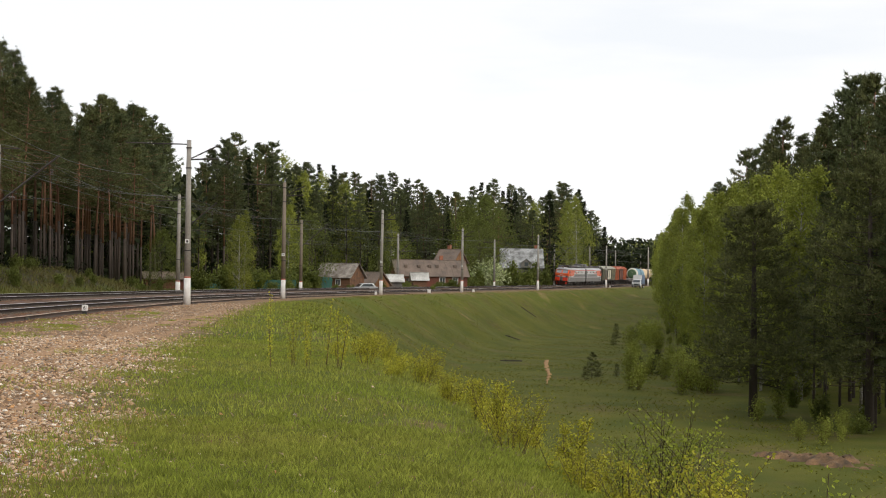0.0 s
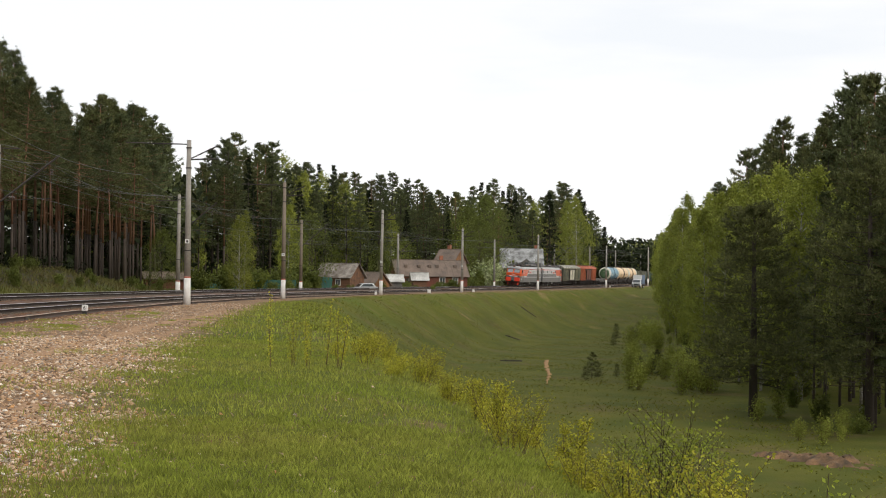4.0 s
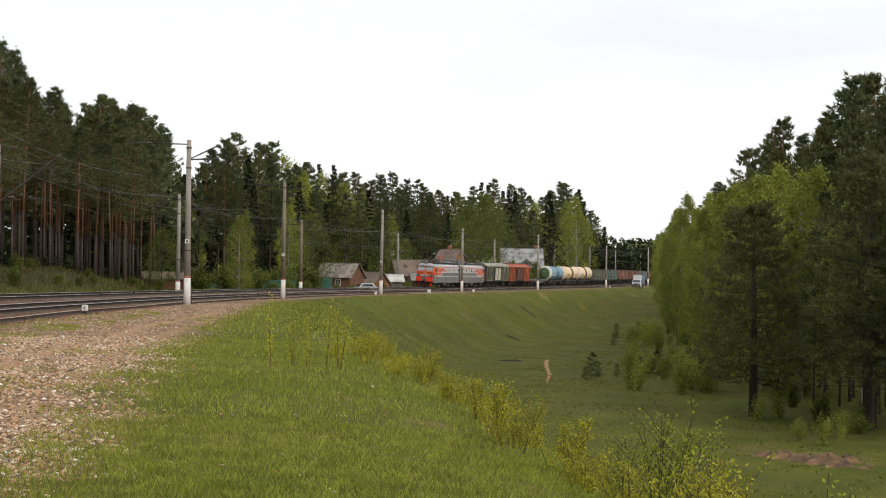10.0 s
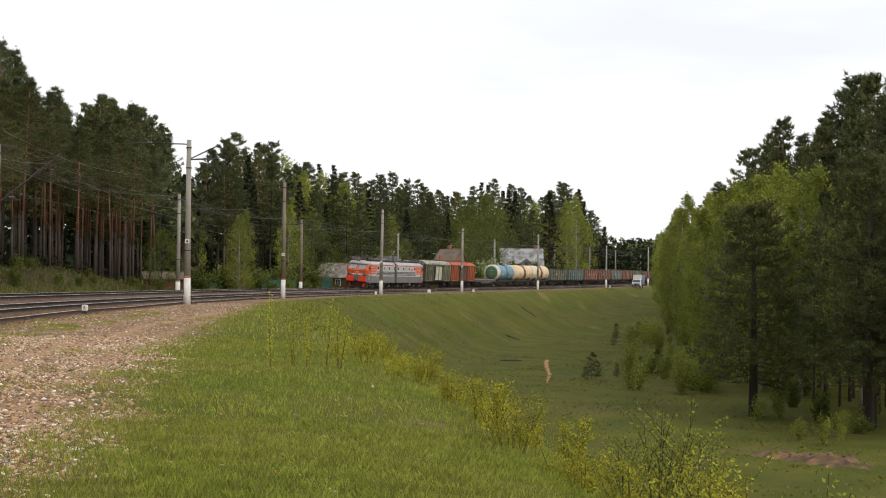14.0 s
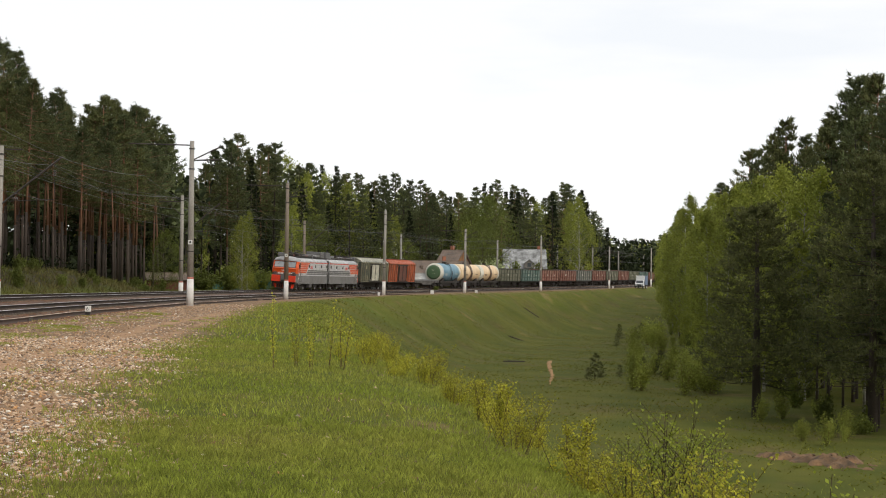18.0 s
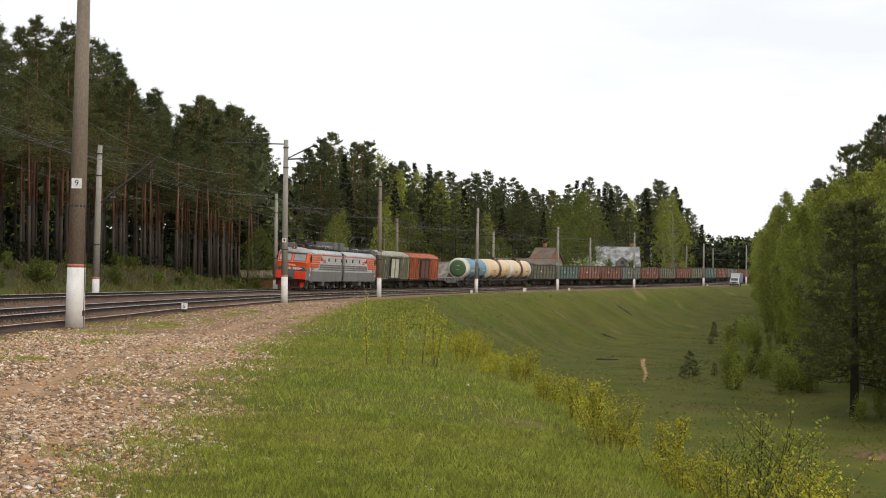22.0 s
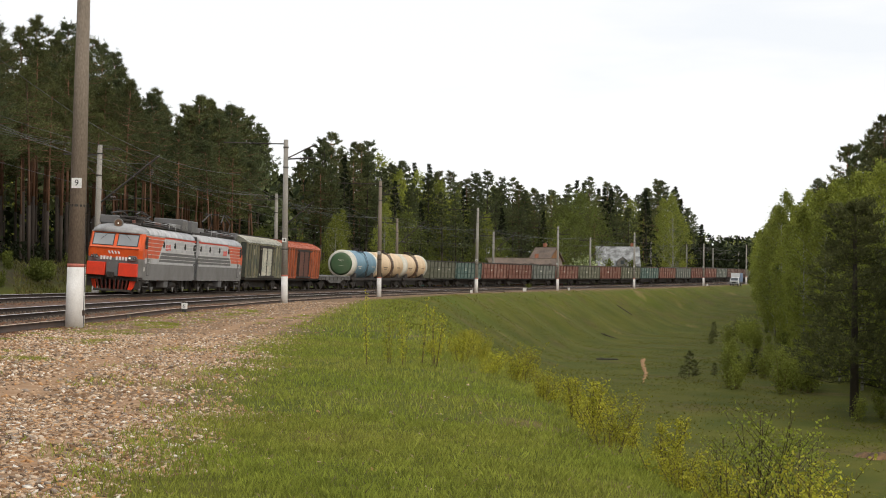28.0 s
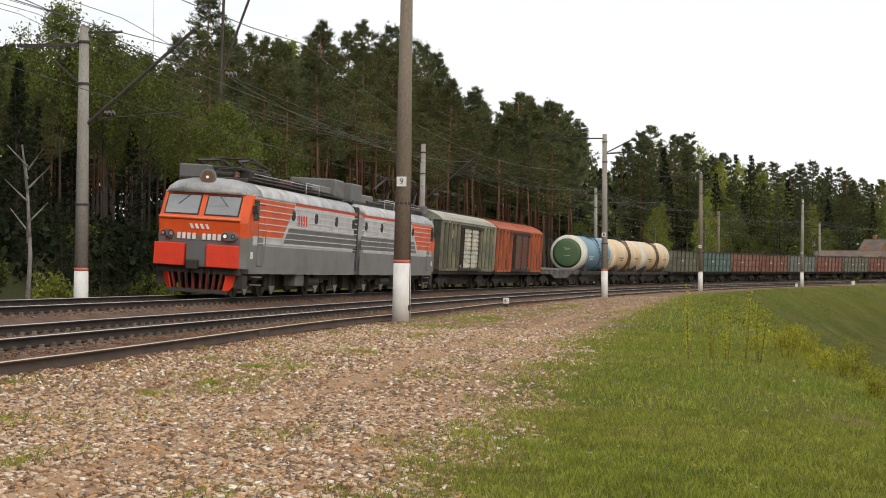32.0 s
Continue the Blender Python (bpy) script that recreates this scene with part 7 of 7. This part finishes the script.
def grow_grass():
    rng = np.random.default_rng(23)
    for name, n, r0, r1, a0, a1, h0, h1, w in (("grass", 210000, 7.5, 17, -22, 21, 0.03, 0.085, 0.0026), ("grass_beyond", 150000, 17, 42, -15, 14, 0.04, 0.105, 0.0048),
                                               ("grass_far", 70000, 42, 130, -9, 14, 0.07, 0.18, 0.02)):
        x, y = wedge(rng, n, r0, r1, a0, a1)
        s, o = locate(x, y)
        g = gravel_mask(x, y, s, o)
        tuft = 0.5 + 0.5 * wave(x, y, 0.45, 5.0)
        keep = (o > 5.6) & (g < 0.93) & (rng.uniform(0, 1, n) < (1 - g) ** 0.9 * (0.45 + 0.55 * tuft)) & (o < crest(s) + 14)
        x, y = x[keep], y[keep]
        tuft = tuft[keep]
        h = (h0 + (h1 - h0) * rng.uniform(0, 1, len(x)) ** 1.5) * (0.6 + 0.6 * tuft)
        dry = rng.uniform(0, 1, len(x)) < 0.02 + 0.08 * np.clip(wave(x, y, 1.6, 2.5) - 0.25, 0, 1)
        blades(name, x[~dry], y[~dry], h[~dry], rng, "grassblade", "fresh green meadow grass on the bank", w)
        blades("dry_" + name, x[dry], y[dry], h[dry] * 0.7, rng, "drygrass", "dead straw-coloured grass among the green", w, 0.8)
    # weeds on the gravel, in low patches
    x, y, h = [], [], []
    for i in range(120):
        s, o = rng.uniform(-178, -110), rng.choice([5.9, 7.2, 7.6, 8.0, 8.3, 10.4, 12.0]) + rng.normal(0, 0.35)
        cx, cy, _ = along(s, o)
        k = int(rng.integers(60, 220))
        w = rng.uniform(0.08, 0.35)
        x += list(cx + rng.normal(0, w, k))
        y += list(cy + rng.normal(0, w * 1.6, k))
        h += list(rng.uniform(0.02, 0.06, k) * (1 + w))
    blades("gravel_weeds", np.array(x), np.array(y), np.array(h), rng, "grassblade", "low green weeds growing through the gravel", 0.004, 0.6)
    # straw and dead stalks in a strip along the crest
    n = 1800
    s = rng.uniform(-176, -110, n)
    o = crest(s) + rng.normal(-0.4, 0.5, n) + 0.4 * np.sin(s / 3)
    x, y, _ = along(s, o)
    patch = wave(x, y, 1.3, 8.0) > 0.12
    x, y = x[patch], y[patch]
    blades("straw", x, y, rng.uniform(0.02, 0.06, len(x)), rng, "drygrass", "flattened grey straw along the crest", 0.002, 1.2)


def bank_grass():
    """Long rough grass on the bank below the wood."""
    rng = np.random.default_rng(29)
    n = 26000
    s = -128 + 113 * rng.uniform(0, 1, n)
    o = -rng.uniform(6.2, 14.5, n)
    x, y, _ = along(s, o)
    keep = rng.uniform(0, 1, n) < 0.45 + 0.5 * wave(x, y, 1.5, 2.0)
    keep &= np.degrees(np.arctan2(x, y)) > -16
    x, y = x[keep], y[keep]
    blades("bank_grass", x, y, rng.uniform(0.15, 0.5, len(x)), rng, "bankgrass", "rough olive grass on the bank below the wood", 0.035, 0.5)


def slope_grass():
    """Coarse tufts on the embankment's far slope and the valley floor."""
    rng = np.random.default_rng(37)
    n = 90000
    s = -130 + 300 * rng.uniform(0, 1, n) ** 1.3
    o = crest(s) + rng.uniform(-1.0, 32, n)
    x, y, _ = along(s, o)
    keep = rng.uniform(0, 1, n) < 0.35 + 0.6 * wave(x, y, 3.0, 6.0)
    x, y = x[keep], y[keep]
    blades("slope_grass", x, y, rng.uniform(0.05, 0.13, len(x)), rng, "slopegrass", "coarse olive tufts on the embankment slope", 0.05, 1.3)


scatter_gravel()
grow_grass()
bank_grass()
slope_grass()


def shoots(seed, n, h, spread, leaf, leaf_size, per, label, name="sapling", upright=True, branch=0):
    """Thin upright stems with small leaves set along them."""
    rng = np.random.default_rng(seed)
    e = thing(name, label, "shrub", "young shrubs")
    bm, pts = bmesh.new(), []
    for i in range(n):
        a, rr = rng.uniform(0, 6.283), spread * rng.uniform(0.1, 1)
        top = np.array([rr * math.cos(a), rr * math.sin(a), h * rng.uniform(0.65, 1.0)])
        foot = top * [0.25, 0.25, 0] - [0, 0, 0.08]
        mid = (top + foot) / 2 + rng.normal(0, 0.03, 3)
        tube(bm, [tuple(foot), tuple(mid), tuple(top)], 0.008 * (h ** 0.5), 4, 0.003, cap=False)
        u = rng.uniform(0.25, 1.0, per)[:, None]
        pts.append(foot + (top - foot) * u + rng.normal(0, 0.028 * (1 + h * 0.3), (per, 3)))
        for b in range(branch):
            v = rng.uniform(0.3, 0.9)
            st = foot + (top - foot) * v
            a2 = rng.uniform(0, 6.283)
            L = h * rng.uniform(0.12, 0.32)
            en = st + np.array([math.cos(a2) * L * 0.7, math.sin(a2) * L * 0.7, L * 0.75])
            tube(bm, [tuple(st), tuple(en)], 0.004, 3, 0.002, cap=False)
            k = max(3, per // 5)
            pts.append(st + (en - st) * rng.uniform(0.2, 1.05, k)[:, None] + rng.normal(0, 0.02, (k, 3)))
    part("woody_base", bm, "dark_twig" if leaf == "sapling" else "twig", e)["kind"] = "stuff"
    v, f = leaf_quads(np.vstack(pts), leaf_size, rng)
    raw("leaves", v, f, leaf, e)
    return e


TALL = [shoots(91 + i, n, h, 0.26, "willow", 0.027, 105, "tall thin willow shoots in yellow-green leaf") for i, (n, h) in enumerate(((2, 1.5), (4, 1.2), (3, 1.45)))]
for x, y, k, i, t in ((-1.36, 27.6, 1.0, 0, 0), (-1.0, 28.6, 0.85, 1, 40), (-0.72, 28.4, 0.9, 1, 140), (-0.16, 28.6, 1.05, 2, 90), (-0.42, 29.4, 0.95, 0, 200), (-0.1, 29.8, 0.8, 0, 20)):
    place(TALL[i], x, y, k, t)
WILLOW = [shoots(101 + i, n, h, sp, "willow", 0.022, 75, "spreading willow bush in yellow-green spring leaf", "willow_bush", branch=6) for i, (n, h, sp) in
          enumerate(((11, 0.80, 0.45), (14, 0.95, 0.5), (9, 0.65, 0.5)))]
rw = random.Random(9)
for i in range(17):
    s = -178.0 + 40 * (i / 17) ** 1.15
    x, y, _ = along(s + rw.uniform(-0.4, 0.4), float(crest(s)) + rw.uniform(0.75, 1.7))
    place(WILLOW[i % 3], x, y, rw.uniform(0.55, 1.0), rw.uniform(0, 360))
for x, y, k in ((0.45, 31.5, 0.9), (0.9, 28.4, 0.8), (-0.2, 34.0, 0.8), (0.3, 36, 0.8), (1.85, 18.2, 0.95), (1.7, 23.5, 0.8), (2.0, 20.4, 0.8), (2.2, 13.6, 0.8), (2.4, 12.4, 0.7)):
    place(WILLOW[int(k * 10) % 3], x, y, k, 57 * x)
YOUNG = [shoots(111, 6, 1.45, 0.42, "sapling", 0.024, 74, "young birch shrub with thin dark stems", branch=8), shoots(112, 5, 1.1, 0.3, "sapling", 0.028, 60, "young aspen shoots in pale green leaf", branch=4)]
for x, y, k, i, t in ((2.45, 11.4, 0.86, 0, 20), (2.75, 11.7, 0.8, 0, 130), (3.02, 9.6, 1.0, 1, 0), (2.8, 9.3, 0.7, 1, 60), (2.6, 13.9, 0.6, 0, 70)):
    place(YOUNG[i], x, y, k, t)
# young firs, shrubs and logs on the far slope and the meadow
FIR = pine(121, H=2.4, low=0.05, spread=0.36, count=30, per=8, needle=0.14, bark="darkbark", leaf="needles_warm", r=0.04, wide=0.045, shape="broad", twigs=8)
tagged(FIR, "small young pine on the valley meadow", "tree", "young pines")
for x, y, k in ((22.0, 133, 1.0), (22.9, 135, 0.6), (21.2, 132, 0.5), (29.2, 138.7, 1.0), (27.6, 139, 0.75), (24.8, 136, 0.5), (41.7, 229.5, 1.0), (44.4, 231, 0.8), (45.6, 232, 1.1), (36, 200, 0.7)):
    place(FIR, x, y, k, 33 * x)
SCRUB = bush(57, 2.0, 3.2, 1100, "birch", 0.10, "thin young birch scrub at the wood's edge", 14, "birch_scrub")
for i in range(44):
    b, d = rw.uniform(10.8, 14.2), rw.uniform(120, 215)
    x, y = at_bearing(b, d)
    place(SCRUB, x, y, rw.uniform(0.5, 1.3), rw.uniform(0, 360))
for i in range(14):
    b, d = rw.uniform(14.2, 21.5), rw.uniform(84, 108)
    x, y = at_bearing(b, d)
    place(SCRUB, x, y, rw.uniform(0.35, 0.75), rw.uniform(0, 360))
for x, y, L, turn in ((17.7, 160.0, 2.4, 160), (24.1, 214.2, 2.8, 150), (30.6, 251.3, 2.6, 165)):
    e = thing("fallen_log", "dark weathered log lying on the grassy slope", "log", m=pose(x, y, gz(x, y) + 0.04, 0, 0, turn))
    za = gz(x + L / 2 * math.cos(radians(turn)), y + L / 2 * math.sin(radians(turn))) - gz(x, y)
    part("trunk", T([(-L / 2, 0, -za), (0, 0, 0.03), (L / 2, 0, za)], 0.13, 8, 0.09), "log", e)
    part("snag", T([(L * 0.2, 0, za * 0.4), (L * 0.3, 0.35, za * 0.6 + 0.3)], 0.05, 5, 0.02), "log", e)


def earth_heap():
    """A low dug-over heap of sandy soil on the valley floor, with clods about it."""
    rng = np.random.default_rng(51)
    e = thing("earth_heap", "low heap of dug sandy soil with grass growing in", "earth heap")
    n, k = 50, 24
    u, v = np.meshgrid(np.linspace(-4.4, 4.4, n), np.linspace(-1.8, 1.8, k), indexing="ij")

    def up(u, v, x, y):
        return 0.42 * (1 - (u / 4.2) ** 2 - (v / 1.7) ** 2) - 0.16 + 0.42 * wave(x, y, 0.8, 3.0) + 0.22 * wave(x, y, 0.27, 1.0)

    def plan(u, v):
        return 23.6 + u * 0.55 + v * 0.83, 74.0 - u * 0.83 + v * 0.55
    u, v = u.ravel(), v.ravel()
    x, y = plan(u, v)
    h = np.where(np.maximum(np.abs(u) / 4.4, np.abs(v) / 1.8) > 0.97, -0.3, np.clip(up(u, v, x, y), -0.3, 0.6))
    i, j = np.meshgrid(np.arange(n - 1), np.arange(k - 1), indexing="ij")
    f = np.column_stack([(i * k + j).ravel(), ((i + 1) * k + j).ravel(), ((i + 1) * k + j + 1).ravel(), (i * k + j + 1).ravel()])
    raw("mound", np.column_stack([x, y, ground(x, y) + h]), f, "sand", e)
    for q in range(40):
        u, v = rng.normal(0, 2.0), rng.normal(0, 0.9)
        x, y = plan(u, v)
        c = stones("clod", np.array([x]), np.array([y]), ground(x, y) + max(0.0, float(up(u, v, x, y))), rng.uniform(0.05, 0.14, 1), rng, "soil", "", False, True)
        c.parent = e


def gully():
    """A washed-out sandy runnel down the valley side."""
    n = 90
    u = np.linspace(0, 1, n)
    cx, cy = 17.1 + 5.3 * u + 0.2 * np.sin(u * 6), 127 + 38 * u
    w = (0.12 + 0.20 * u) * (1 + 0.35 * np.sin(u * 41) + 0.25 * np.sin(u * 97)) * np.clip(u * 12, 0, 1) * np.clip((1 - u) * 12, 0, 1)
    rows = []
    for k in (-1, -0.5, 0, 0.5, 1):
        x = cx + k * w + 0.08 * np.sin(u * 60 + k)
        rows.append(np.column_stack([x, cy, ground(x, cy) + (0.07 if abs(k) < 1 else -0.12)]))
    v = np.stack(rows, 1).reshape(-1, 3)
    i, j = np.meshgrid(np.arange(n - 1), np.arange(4), indexing="ij")
    f = np.column_stack([(i * 5 + j).ravel(), (i * 5 + j + 1).ravel(), ((i + 1) * 5 + j + 1).ravel(), ((i + 1) * 5 + j).ravel()])
    e = thing("sandy_runnel", "washed-out sandy runnel down the grassy slope", "bare earth")
    raw("bed", v, f, "runnel", e)


gully()
earth_heap()
# dead birch snag by the line
x, y = at_bearing(-27.75, 49.0)
e = thing("dead_birch", "bare broken birch snag by the line", "tree", m=pose(x, y, gz(x, y) - 0.1))
bm = bmesh.new()
tube(bm, [(0, 0, 0), (0.12, 0, 2.2), (-0.05, 0.1, 4.2), (-0.2, 0, 5.7)], 0.085, 7, 0.03)
for a, z in ((0.9, 3.2), (3.6, 3.9), (2.2, 4.6), (5.2, 2.6), (0.2, 4.3), (3.2, 5.0), (6.0, 4.9), (2.9, 3.0)):
    tube(bm, [(0, 0, z), (0.7 * math.cos(a), 0.7 * math.sin(a), z + 0.7)], 0.035, 4, 0.012)
part("trunk", bm, "deadwood", e)


motions()
